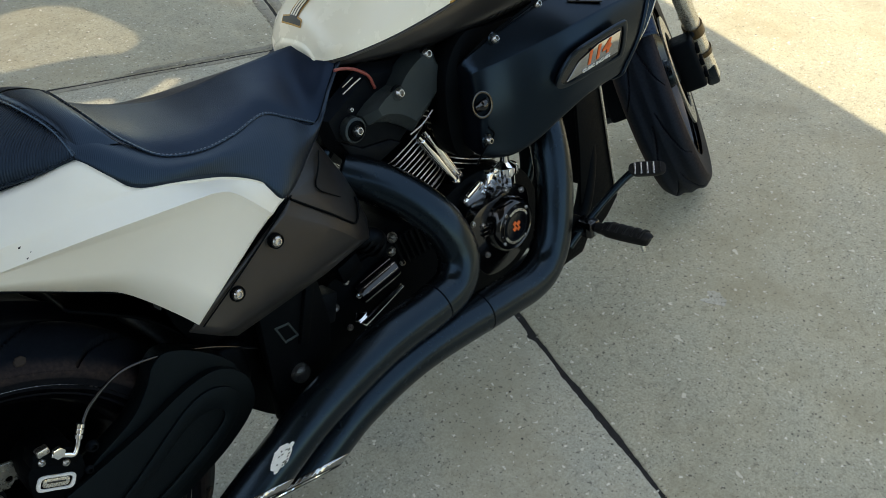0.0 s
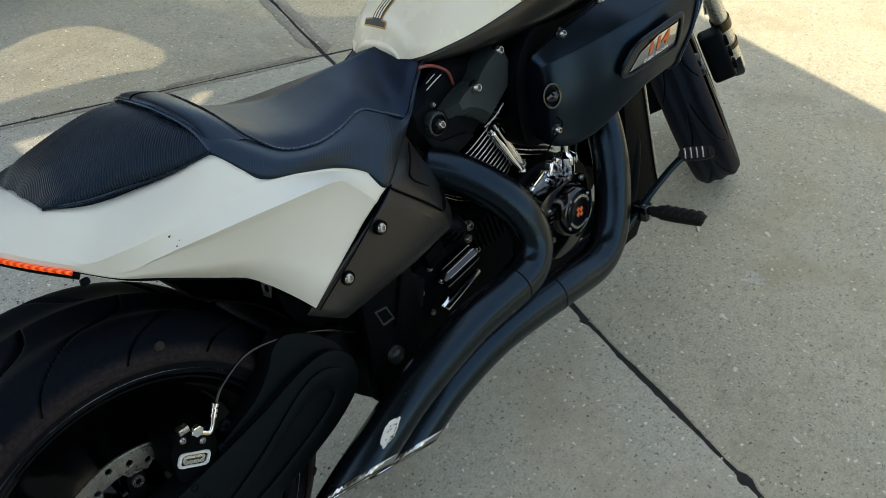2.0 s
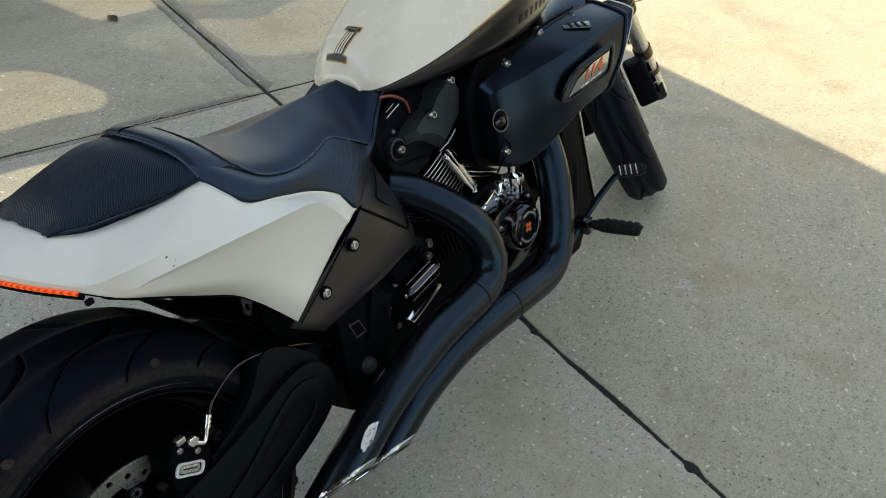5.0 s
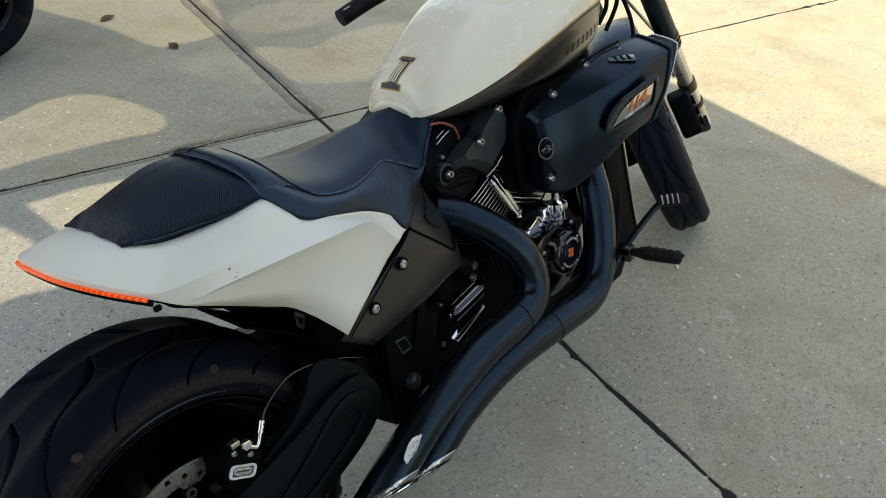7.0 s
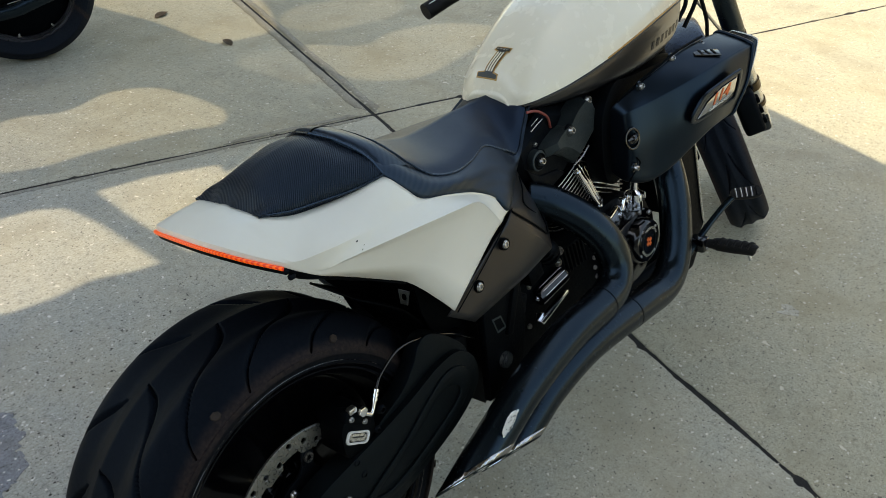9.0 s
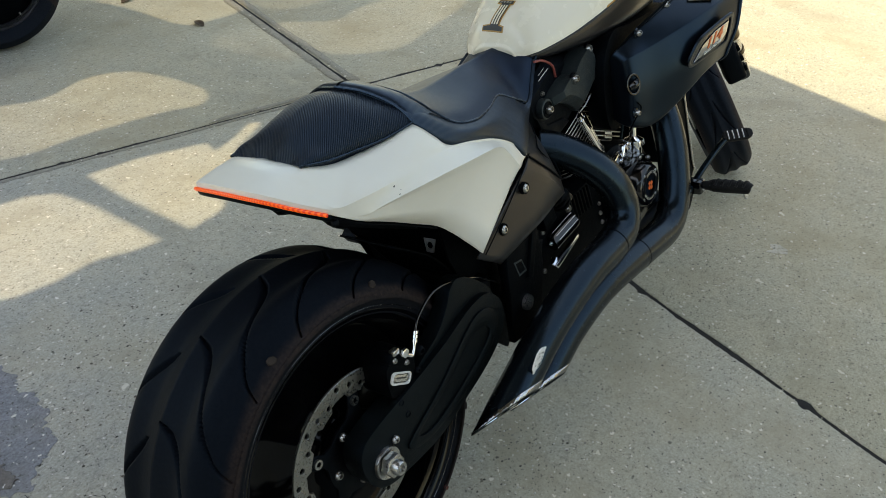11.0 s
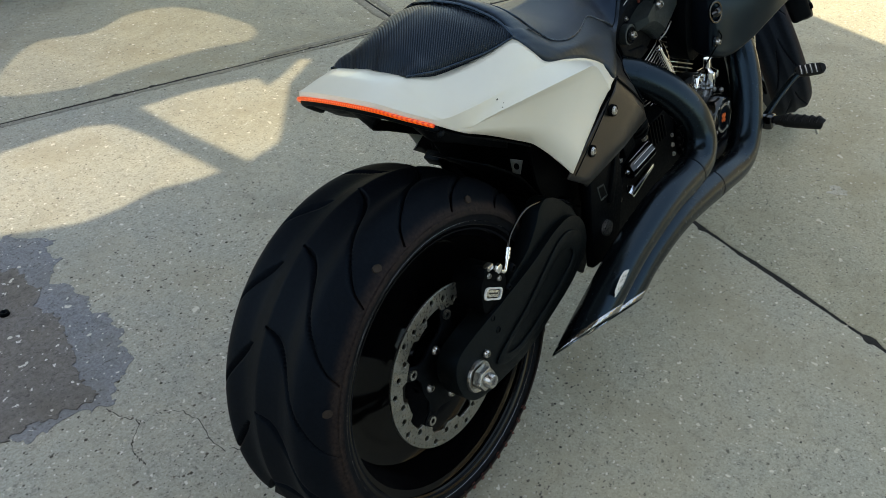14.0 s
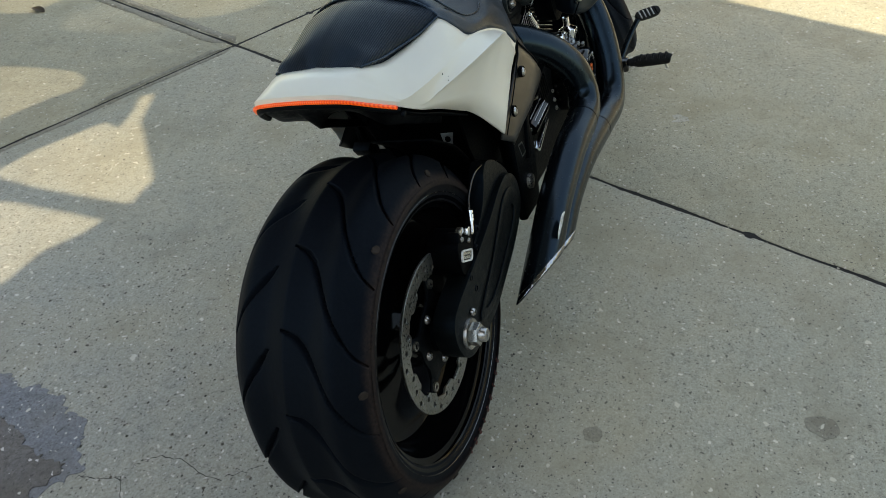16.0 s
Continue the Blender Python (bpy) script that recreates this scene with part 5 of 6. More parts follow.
rings = []
for y, size, up in ((-0.080, 1.02, 0.0), (-0.102, 1.0, 0.0), (-0.1045, 0.975, 0.001), (-0.121, 0.80, 0.007), (-0.1225, 0.77, 0.008)):
    rings.append([dome.verts.new((mid.x + size * (x - mid.x) - 0.4 * up, y, mid.y + size * (z - mid.y) + up)) for x, z in face])
for a, b in zip(rings, rings[1:]):
    for k in range(len(face)):
        n = (k + 1) % len(face)
        dome.faces.new((a[k], a[n], b[n], b[k]))
dome.faces.new(rings[-1])
bmesh.ops.recalc_face_normals(dome, faces=dome.faces)
part("cover_dome", dome, WRINKLE, cov, angle=20)
part("cover_lug", plate_bm(circle(0.684, 0.679, 0.021, 24), [], 0.018, at_side(-0.084), 0.003, 2), WRINKLE, cov)
skirt = [(0.652, 0.672), (0.69, 0.606), (0.73, 0.600), (0.785, 0.616), (0.76, 0.632), (0.70, 0.640)]
part("cover_skirt", plate_bm(skirt, [], 0.014, at_side(-0.078), 0.006, 2), MATT, cov)
# dark discs set on the face in place of shaded bolt wells
for x, y, z, r in ((0.6849, -0.1050, 0.6776, 0.017), (0.7652, -0.1235, 0.7162, 0.0135), (0.8419, -0.1155, 0.7557, 0.0105)):
    lathe("well_shade", [(0.004, r), (-0.0005, r), (-0.0012, r - 0.0015), (0.0008, r - 0.003), (0.0008, 0.0)], DARK, cov, seg=24, m=Matrix.Translation((x, y + 0.002, z)))
    bolt((x, y, z), (0.0, -1, 0.25), 0.0092, STEEL, cov, h=0.9)
bolt((0.6916, -0.088, 0.708), (0.0, -1, 0.25), 0.005, STEEL, cov, h=0.9)
cov2 = plate("rocker_cover", [(2 * crank.x - x + 0.02, z) for x, z in reversed(cover)], [], 0.17, at_side(0.085), WRINKLE, engine, "wrinkle-black rocker cover", bevel=0.010, seg=3)
tube("spark_lead", [(0.672, -0.091, 0.780), (0.6869, -0.093, 0.7782), (0.7018, -0.093, 0.7733), (0.7183, -0.093, 0.7642), (0.7342, -0.093, 0.7506), (0.7460, -0.089, 0.7259)], 0.0027, LEAD, engine, "dull red spark plug lead", n=24, seg=10)
tube("bright_rail", [(0.6813, -0.0900, 0.7384), (0.702, -0.0900, 0.7460), (0.7200, -0.0900, 0.7515)], 0.0012, STEEL, engine, n=16, seg=8)
tube("bright_rail", [(0.6826, -0.0900, 0.7491), (0.7050, -0.0900, 0.7575)], 0.0008, STEEL, engine, n=16, seg=8)
tube("gasket_edge", [(0.786, -0.112, 0.634), (0.815, -0.113, 0.642), (0.843, -0.112, 0.657)], 0.0016, STEEL, engine, "bright edge under the rocker cover", n=16, seg=8)
# push-rod tubes and their chrome blocks
for x0, x1, y in ((0.822, 0.902, -0.098), (0.846, 0.918, -0.088)):
    a, b = Vector((x0, y + 0.010, 0.612)), Vector((x1, y, 0.478))
    d = (b - a).normalized()
    tube("pushrod_tube", [a, a + d * 0.012, a + d * 0.014, a + d * 0.050, a + d * 0.056, b - d * 0.03, b - d * 0.028, b], [0.0075, 0.0075, 0.0098, 0.0098, 0.0085, 0.0075, 0.0105, 0.0105], CHROME, engine, "chrome push-rod tube", n=60, seg=16)
for x, z, tilt in ((0.912, 0.462, -22), (0.972, 0.470, 22)):
    m = Matrix.Translation((x, -0.105, z)) @ Matrix.Rotation(radians(tilt), 4, "Y")
    blk = box("lifter_block", (0.058, 0.042, 0.034), m, CHROME, engine, "chrome lifter block", bevel=0.006, seg=3)
    for sx in (-0.020, 0.020):
        bolt(m @ Vector((sx, -0.021, -0.008)), (0, -1, 0.2), 0.0065, CHROME, blk)
    box("block_ridge", (0.040, 0.012, 0.010), m @ Matrix.Translation((0, -0.018, 0.018)), CHROME, blk, bevel=0.003)
# chrome cap with a knurled ring
cap_m = Matrix.Translation((0.994, -0.127, 0.484)) @ Matrix.Rotation(radians(90), 4, "X")
cap = lathe("filter_cap", [(-0.035, 0.0), (-0.035, 0.017), (-0.008, 0.018), (-0.006, 0.0225), (0.010, 0.0225), (0.012, 0.018), (0.016, 0.012), (0.018, 0.009), (0.040, 0.0085), (0.040, 0.0)], CHROME, engine, "chrome filler cap", 32, m=cap_m)
for k in range(12):
    a = 2 * math.pi * k / 12
    box("cap_rib", (0.004, 0.004, 0.014), Matrix.Translation((0.994 + 0.0225 * math.cos(a), -0.127 + 0.0225 * math.sin(a), 0.486)) @ Matrix.Rotation(a, 4, "Z"), CHROME, cap, bevel=0.001)
# cam cover and round timer cover
cam_loop = [tuple(p) for p in curve_pts([(0.85, 0.42), (0.875, 0.455), (0.93, 0.462), (0.99, 0.462), (1.015, 0.43), (1.005, 0.36), (0.97, 0.315), (0.90, 0.31), (0.86, 0.35)], 50, True)]
camc = plate("cam_cover", cam_loop, [], 0.050, at_side(-0.110), GLOSS, engine, "gloss black cam cover", bevel=0.014, seg=4)
tc_m = Matrix.Translation((0.945, 0, 0.404))
lathe("timer_cover", [(-0.150, 0.056), (-0.176, 0.053), (-0.186, 0.048), (-0.188, 0.044), (-0.186, 0.041), (-0.186, 0.035), (-0.188, 0.034), (-0.188, 0.0)], GLOSS, camc, "round gloss black timer cover", 56, m=tc_m)
lathe("timer_ring", [(-0.1885, 0.0325), (-0.1895, 0.031), (-0.1895, 0.0275), (-0.1885, 0.026)], MATT, camc, seg=48, m=tc_m)
for a0 in (200, 20):
    arc = []
    for a in range(a0, a0 + 110, 10):
        arc.append((0.0345 * math.cos(radians(a)), 0.0345 * math.sin(radians(a))))
    for a in range(a0 + 100, a0 - 10, -10):
        arc.append((0.0295 * math.cos(radians(a)), 0.0295 * math.sin(radians(a))))
    plate("timer_mark", arc, [], 0.0012, tc_m @ at_side(-0.1886), SILVER, camc)
for px, pz in ((0.0225, 0.017), (-0.0225, -0.017), (0.017, -0.022), (-0.017, 0.022)):
    bolt(tc_m @ Vector((px * 1.45, -0.186, pz * 1.45)), (0, -1, 0), 0.0042, STEEL, camc)
emb = [(-0.011, -0.004), (-0.004, -0.004), (-0.004, -0.012), (0.004, -0.012), (0.004, -0.004), (0.011, -0.004), (0.011, 0.004), (0.004, 0.004), (0.004, 0.012), (-0.004, 0.012), (-0.004, 0.004), (-0.011, 0.004)]
plate("emblem", emb, [[(-0.0015, -0.005), (0.0015, -0.005), (0.0015, 0.005), (-0.0015, 0.005)]], 0.0012, tc_m @ at_side(-0.188) @ Matrix.Rotation(radians(35), 4, "Z"), ORANGE, camc)
for k, (dx, dz) in enumerate(((-0.060, 0.020), (-0.055, -0.045), (0.010, 0.062), (0.052, 0.045), (0.045, -0.055), (-0.085, 0.035))):
    bolt((0.945 + dx, -0.161, 0.404 + dz), (0, -1, 0), 0.006, STEEL, camc)
for k in range(3):
    box("cover_fin", (0.040, 0.008, 0.004), Matrix.Translation((0.900, -0.163, 0.420 - 0.009 * k)) @ Matrix.Rotation(radians(8), 4, "Y"), GLOSS, camc, bevel=0.0015)
# starter with bright gloss barrel, gearbox and clutter behind the pipes
st_a, st_b = Vector((0.622, -0.118, 0.408)), Vector((0.686, -0.128, 0.428))
d = (st_b - st_a).normalized()
starter = tube("starter", [st_a - d * 0.006, st_a - d * 0.004, st_a, st_b, st_b + d * 0.004, st_b + d * 0.006], [0.014, 0.017, 0.0195, 0.0195, 0.017, 0.014], GLOSS, engine, "gloss black starter barrel with bright ends", n=40, seg=24)
for p, way in ((st_a - d * 0.006, -d), (st_b + d * 0.006, d)):
    bolt(p, way, 0.007, CHROME, starter)
# steel lines standing in for reflected streaks along the gloss barrel
for k in range(3):
    tube("barrel_glint", [st_a + Vector((0, -0.0195 * math.cos(radians(20 + 32 * k)), 0.0195 * math.sin(radians(20 + 32 * k)))), st_b + Vector((0, -0.0195 * math.cos(radians(20 + 32 * k)), 0.0195 * math.sin(radians(20 + 32 * k))))], 0.0012, STEEL, starter, n=6, seg=6)
lower_plate = [(-0.055, -0.006), (0.045, 0.020), (0.05, 0.012), (-0.045, -0.018)]
plate("starter_foot", lower_plate, [], 0.012, at_side(-0.125) @ Matrix.Translation((0.652, 0.372, 0)), CHROME, starter, bevel=0.003)
gear = plate("gearbox", [(0.50, 0.30), (0.50, 0.40), (0.57, 0.455), (0.66, 0.470), (0.78, 0.465), (0.82, 0.36), (0.78, 0.29), (0.6, 0.30)], [], 0.20, at_side(0.095), MATT, engine, "matt black gearbox", bevel=0.016, seg=3)
for k in range(7):
    x = 0.72 + 0.013 * k
    box("gearbox_fin", (0.005, 0.014, 0.060), Matrix.Translation((x, -0.108, 0.435)) @ Matrix.Rotation(radians(-15), 4, "Y"), MATT, gear, bevel=0.0015)
for x, z, r in ((0.705, 0.446, 0.009), (0.712, 0.470, 0.010), (0.725, 0.412, 0.006), (0.60, 0.440, 0.006), (0.615, 0.478, 0.008), (0.648, 0.492, 0.006), (0.57, 0.405, 0.007), (0.59, 0.352, 0.006), (0.84, 0.37, 0.0055), (0.845, 0.345, 0.0055), (0.838, 0.395, 0.005)):
    bolt((x, -0.112, z), (0, -1, 0.2), r, STEEL, gear)
box("relay_box", (0.05, 0.04, 0.055), Matrix.Translation((0.535, -0.115, 0.43)) @ Matrix.Rotation(radians(18), 4, "Y"), MATT, gear, bevel=0.005)
box("lead_block", (0.045, 0.03, 0.035), Matrix.Translation((0.600, -0.120, 0.475)) @ Matrix.Rotation(radians(-15), 4, "Y"), DARK, gear, bevel=0.004)
v, f = tube_mesh([(0.615, -0.10, 0.505), (0.655, -0.125, 0.505), (0.675, -0.12, 0.485)], 0.017, 20, 16)
ob_from("ribbed_boot", v, f, MATT, gear)
plate("grey_bracket", [(0.482, 0.458), (0.531, 0.459), (0.531, 0.446), (0.500, 0.437)], [], 0.004, at_side(-0.136), WRINKLE, gear, bevel=0.001)
clamp = [(0.429, 0.467), (0.455, 0.463), (0.468, 0.431), (0.441, 0.431)]
plate("harness_clamp", clamp, [[(0.448 + (x - 0.448) * 0.74, 0.448 + (z - 0.448) * 0.74) for x, z in clamp]], 0.006, at_side(-0.150), WRINKLE, gear, bevel=0.001)
for k in range(4):
    at = Vector((0.640 + 0.010 * k, -0.118, 0.512 - 0.011 * k))
    lathe("boot_rib", [(-0.003, 0.010), (-0.003, 0.0225), (0.003, 0.0225), (0.003, 0.010)], MATT, gear, seg=24, closed=True, m=facing(at, (0.67, -0.1, -0.74)) @ Matrix.Rotation(radians(90), 4, "X"))
box("small_bright_bracket", (0.022, 0.006, 0.016), Matrix.Translation((0.603, -0.128, 0.374)) @ Matrix.Rotation(radians(25), 4, "Y"), CHROME, gear, bevel=0.001)

# -- frame --
frame_rail = tube("frame", [(0.44, -0.125, 0.52), (0.445, -0.128, 0.42), (0.455, -0.12, 0.35), (0.55, -0.09, 0.27), (0.80, -0.08, 0.24), (1.10, -0.09, 0.215), (1.26, -0.09, 0.24), (1.32, -0.075, 0.42), (1.30, -0.05, 0.62), (1.25, -0.03, 0.82)], 0.019, DARK, bike, "black tubular steel frame", n=90)
tube("frame_rail", [(0.44, 0.125, 0.52), (0.455, 0.12, 0.35), (0.55, 0.10, 0.27), (0.80, 0.10, 0.24), (1.10, 0.10, 0.215), (1.26, 0.09, 0.24), (1.32, 0.075, 0.42), (1.30, 0.05, 0.62), (1.25, 0.03, 0.82)], 0.019, SATIN, frame_rail, n=70)
# dark plate added to fill the opening between swing arm and pipe
plate("dark_fill", [(0.36, 0.52), (0.47, 0.55), (0.49, 0.30), (0.44, 0.25), (0.405, 0.285), (0.37, 0.325), (0.335, 0.36), (0.34, 0.44)], [], 0.015, at_side(-0.088), DARK, frame_rail, bevel=0.004)
plate("pivot_plate", [(0.40, 0.30), (0.41, 0.50), (0.45, 0.55), (0.52, 0.54), (0.53, 0.42), (0.50, 0.29)], [], 0.02, at_side(-0.135), DARK, frame_rail, bevel=0.005)
lathe("pivot_cap", [(-0.165, 0.0), (-0.165, 0.008), (-0.163, 0.011), (-0.163, 0.0155), (-0.155, 0.0165), (-0.14, 0.0165)], STEEL, frame_rail, "steel pivot bolt head", 24, m=Matrix.Translation((0.452, 0, 0.367)))
box("plate_web", (0.018, 0.03, 0.12), Matrix.Translation((0.49, -0.148, 0.47)) @ Matrix.Rotation(radians(20), 4, "Y"), DARK, frame_rail, bevel=0.004)
tube("seat_rail", [(0.30, -0.11, 0.66), (0.45, -0.115, 0.64), (0.62, -0.06, 0.63), (0.80, -0.04, 0.74), (1.2, -0.03, 0.85)], 0.014, SATIN, frame_rail, n=40)
# cooler between the down tubes, with side blades
cooler = box("oil_cooler", (0.045, 0.15, 0.30), Matrix.Translation((1.352, 0, 0.42)) @ Matrix.Rotation(radians(-6), 4, "Y"), DARK, bike, "black oil cooler between the down tubes", bevel=0.005)
for y in (-0.088, 0.080):
    blade = [(1.255, 0.56), (1.335, 0.54), (1.392, 0.26), (1.402, 0.235), (1.36, 0.20), (1.30, 0.17), (1.262, 0.22), (1.265, 0.40)]
    plate("cooler_blade", blade, [], 0.008, at_side(y), DARK, cooler, bevel=0.002)
tube("blade_edge", [(1.336, -0.098, 0.542), (1.362, -0.099, 0.40), (1.388, -0.099, 0.27), (1.404, -0.098, 0.236)], 0.0032, SILVER, cooler, "bright line along the blade's edge", n=24, seg=8)
box("lower_valance", (0.10, 0.16, 0.08), Matrix.Translation((1.22, -0.01, 0.20)) @ Matrix.Rotation(radians(20), 4, "Y"), MATT, cooler, bevel=0.02, seg=3)

# -- exhaust: two swept pipes, cut level at the tips --
REAR_PIPE = [(0.655, -0.075, 0.610), (0.695, -0.115, 0.585), (0.735, -0.155, 0.545), (0.765, -0.188, 0.492), (0.775, -0.205, 0.435), (0.748, -0.214, 0.394), (0.690, -0.217, 0.381), (0.575, -0.216, 0.372), (0.440, -0.214, 0.336), (0.350, -0.212, 0.294), (0.265, -0.208, 0.246), (0.180, -0.204, 0.192)]
FRONT_PIPE = [(1.105, -0.085, 0.625), (1.092, -0.130, 0.585), (1.072, -0.170, 0.520), (1.052, -0.195, 0.450), (1.022, -0.212, 0.370), (0.985, -0.219, 0.318), (0.930, -0.222, 0.298), (0.830, -0.220, 0.303), (0.645, -0.214, 0.310), (0.520, -0.208, 0.285), (0.445, -0.205, 0.252), (0.330, -0.200, 0.190)]
CUT = (Vector((0.214, -0.181, 0.231)), Vector((0.187, 0.715, 0.675)).normalized())


def pipe(pts, label, r):
    v, f = tube_mesh(pts, r, 110, 32, False)
    bm = welded(v, f, 1e-5)
    bmesh.ops.bisect_plane(bm, geom=list(bm.verts) + list(bm.edges) + list(bm.faces), plane_co=CUT[0], plane_no=CUT[1], clear_inner=True)
    p = part("exhaust_pipe", bm, SATIN, bike, label)
    thick(p, 0.0018, -1)
    v, f = tube_mesh(pts, r - 0.004, 110, 24, False)
    bm = welded(v, f, 1e-5)
    bmesh.ops.bisect_plane(bm, geom=list(bm.verts) + list(bm.edges) + list(bm.faces), plane_co=CUT[0] + CUT[1] * 0.001, plane_no=CUT[1], clear_inner=True)
    part("liner", bm, CHROME, p, "bright steel liner at the cut tip")
    v, f = tube_mesh(pts, r + 0.0006, 220, 48, False)
    bm = welded(v, f, 1e-5)
    for way, off in ((1, 0.0015), (-1, 0.0095)):
        bmesh.ops.bisect_plane(bm, geom=list(bm.verts) + list(bm.edges) + list(bm.faces), plane_co=CUT[0] + CUT[1] * off, plane_no=CUT[1] * way, clear_inner=True)
    thick(part("tip_band", bm, DARK_CHROME, p, "bright band round the cut tip"), 0.001, -1)
    return p


PR = 0.0365
rear_pipe = pipe(REAR_PIPE, "satin black upper exhaust pipe swept back", PR)
front_pipe = pipe(FRONT_PIPE, "satin black lower exhaust pipe swept back", PR)


def collar(p, pts, s):
    c = curve_pts(pts, 400)
    k = int(s * 399)
    d = Vector(c[k + 1] - c[k]).normalized()
    v, f = tube_mesh([Vector(c[k]) - d * 0.0012, Vector(c[k]), Vector(c[k]) + d * 0.0012], PR + 0.0004, 4, 40, True)
    ob_from("shield_joint", v, f, DARK, p)


collar(rear_pipe, REAR_PIPE, 0.535)
collar(front_pipe, FRONT_PIPE, 0.655)
# shield-shaped sticker on the upper pipe, with mottled print
shield = [(-0.016, 0.019), (-0.011, 0.022), (-0.009, 0.027), (0.006, 0.028), (0.010, 0.023), (0.015, 0.027), (0.019, 0.023), (0.016, 0.016), (0.018, 0.006), (0.015, -0.006), (0.016, -0.014), (0.010, -0.019), (0.002, -0.018), (-0.001, -0.026), (-0.007, -0.027), (-0.009, -0.020), (-0.016, -0.015), (-0.018, -0.004), (-0.017, 0.008)]
tag_m = at_side(-0.2475) @ Matrix.Translation((0.338, 0.328, 0)) @ Matrix.Rotation(radians(14), 4, "X") @ Matrix.Rotation(radians(-18), 4, "Z")
plate("pipe_sticker", shield, [], 0.0012, tag_m, WHITEPRINT, rear_pipe, "small white shield sticker with mottled print")
rng_tag = random.Random(5)
for k in range(16):
    u, w = 0.0035 + 0.0095 * rng_tag.random(), -0.016 + 0.034 * rng_tag.random()
    b2 = box_bm((0.0022 + 0.002 * rng_tag.random(), 0.0024, 0.0006), tag_m @ Matrix.Translation((u if k % 4 else u - 0.010, w, 0.0014)) @ Matrix.Rotation(rng_tag.random() * 3, 4, "Z"))
    part("sticker_mark", b2, BLACKPRINT, rear_pipe)

# -- air cleaner on the right: lofted shell that flares to a forward mouth --
def shell_station(x, seam, ridge, side, foot, rake, grow=0.0):
    """A closed section: seam at the tank, a top face out to a soft ridge, a full side, a foot and a plain back. Each is (out, up); rake tips it forward at the top."""
    (sy, sz), (ry, rz), (by, bz), (fy, fz) = seam, ridge, side, foot
    ry, by, fy, sz, rz, fz = ry + grow, by + grow, fy + grow, sz + grow, rz + grow, fz - grow
    pts = [(sy, sz), (0.6 * sy + 0.4 * ry, 0.6 * sz + 0.4 * rz + 0.004), (0.12 * sy + 0.88 * ry, 0.12 * sz + 0.88 * rz + 0.003), (0.9 * ry + 0.1 * by, 0.9 * rz + 0.1 * bz),
           (by, bz), (0.4 * by + 0.6 * fy + 0.004, 0.35 * bz + 0.65 * fz), (fy + 0.006, fz + 0.006), (0.6 * fy + 0.4 * sy, fz - 0.002), (sy - 0.012, fz + 0.02), (sy - 0.010, 0.5 * (sz + fz)), (sy - 0.006, sz - 0.02)]
    zc = 0.5 * (sz + fz)
    return [(x + rake * (z - zc), -y, z) for y, z in curve_pts(pts, 72, True)]


AC = [(0.880, (0.140, 0.715), (0.156, 0.702), (0.165, 0.65), (0.158, 0.590), 0.02), (0.886, (0.152, 0.737), (0.181, 0.718), (0.192, 0.65), (0.182, 0.572), 0.02), (0.930, (0.180, 0.768), (0.210, 0.730), (0.217, 0.66), (0.203, 0.560), 0.04),
      (0.975, (0.203, 0.792), (0.244, 0.748), (0.252, 0.68), (0.228, 0.576), 0.08), (1.020, (0.216, 0.808), (0.273, 0.766), (0.281, 0.70), (0.252, 0.606), 0.14), (1.070, (0.220, 0.812), (0.291, 0.778), (0.295, 0.71), (0.270, 0.632), 0.24),
      (1.120, (0.220, 0.811), (0.300, 0.783), (0.303, 0.715), (0.277, 0.641), 0.36), (1.168, (0.220, 0.807), (0.305, 0.784), (0.308, 0.72), (0.282, 0.647), 0.46), (1.180, (0.220, 0.803), (0.301, 0.781), (0.303, 0.72), (0.279, 0.652), 0.48)]
v, f = skin([shell_station(*s) for s in AC], 144, 72, True, close_v=True)
bm = welded(v, f, 1e-5)
bmesh.ops.holes_fill(bm, edges=[e for e in bm.edges if e.is_boundary], sides=0)
air = part("air_cleaner", bm, SHELL, bike, "satin black air cleaner shell on the engine's right", angle=50)
backing = [(0.848, 0.622), (0.850, 0.700), (0.868, 0.745), (0.905, 0.775), (0.960, 0.772), (1.100, 0.765), (1.200, 0.755), (1.190, 0.690), (1.060, 0.650), (0.970, 0.590), (0.905, 0.560), (0.864, 0.570)]
plate("backplate", [tuple(p) for p in curve_pts(backing, 60, True)], [], 0.045, at_side(-0.098), DARK, air, bevel=0.008)
def mouth_ring(k, grow=0.0):
    """A section of the ribbed intake, deeper at its top than at its foot."""
    return [(x + k * (0.10 + 1.05 * (z - 0.656) / 0.138), y, z) for x, y, z in shell_station(1.180, (0.224, 0.794), (0.292, 0.780), (0.297, 0.72), (0.274, 0.658), 0.48, grow)]


v, f = skin([mouth_ring(0.011 * k, -0.003) for k in range(5)], 96, 12, True, close_v=True)
bm = welded(v, f, 1e-5)
bmesh.ops.holes_fill(bm, edges=[e for e in bm.edges if e.is_boundary], sides=0)
part("intake_mouth", bm, DARK, air)
for k in range(7):
    c = mouth_ring(0.004 + 0.0062 * k)
    tube("intake_rib", c + c[:1], 0.0021, SATIN, air, n=96, seg=6)
c = mouth_ring(0.046, 0.001)
tube("mouth_edge", c + c[:1], 0.0016, SILVER, air, "thin bright edge of the intake mouth", n=110, seg=8)
c = shell_station(1.170, (0.220, 0.807), (0.305, 0.784), (0.308, 0.72), (0.282, 0.647), 0.46, 0.0015)
tube("shell_lip", c + c[:1], 0.0038, SHELL, air, n=96, seg=10)
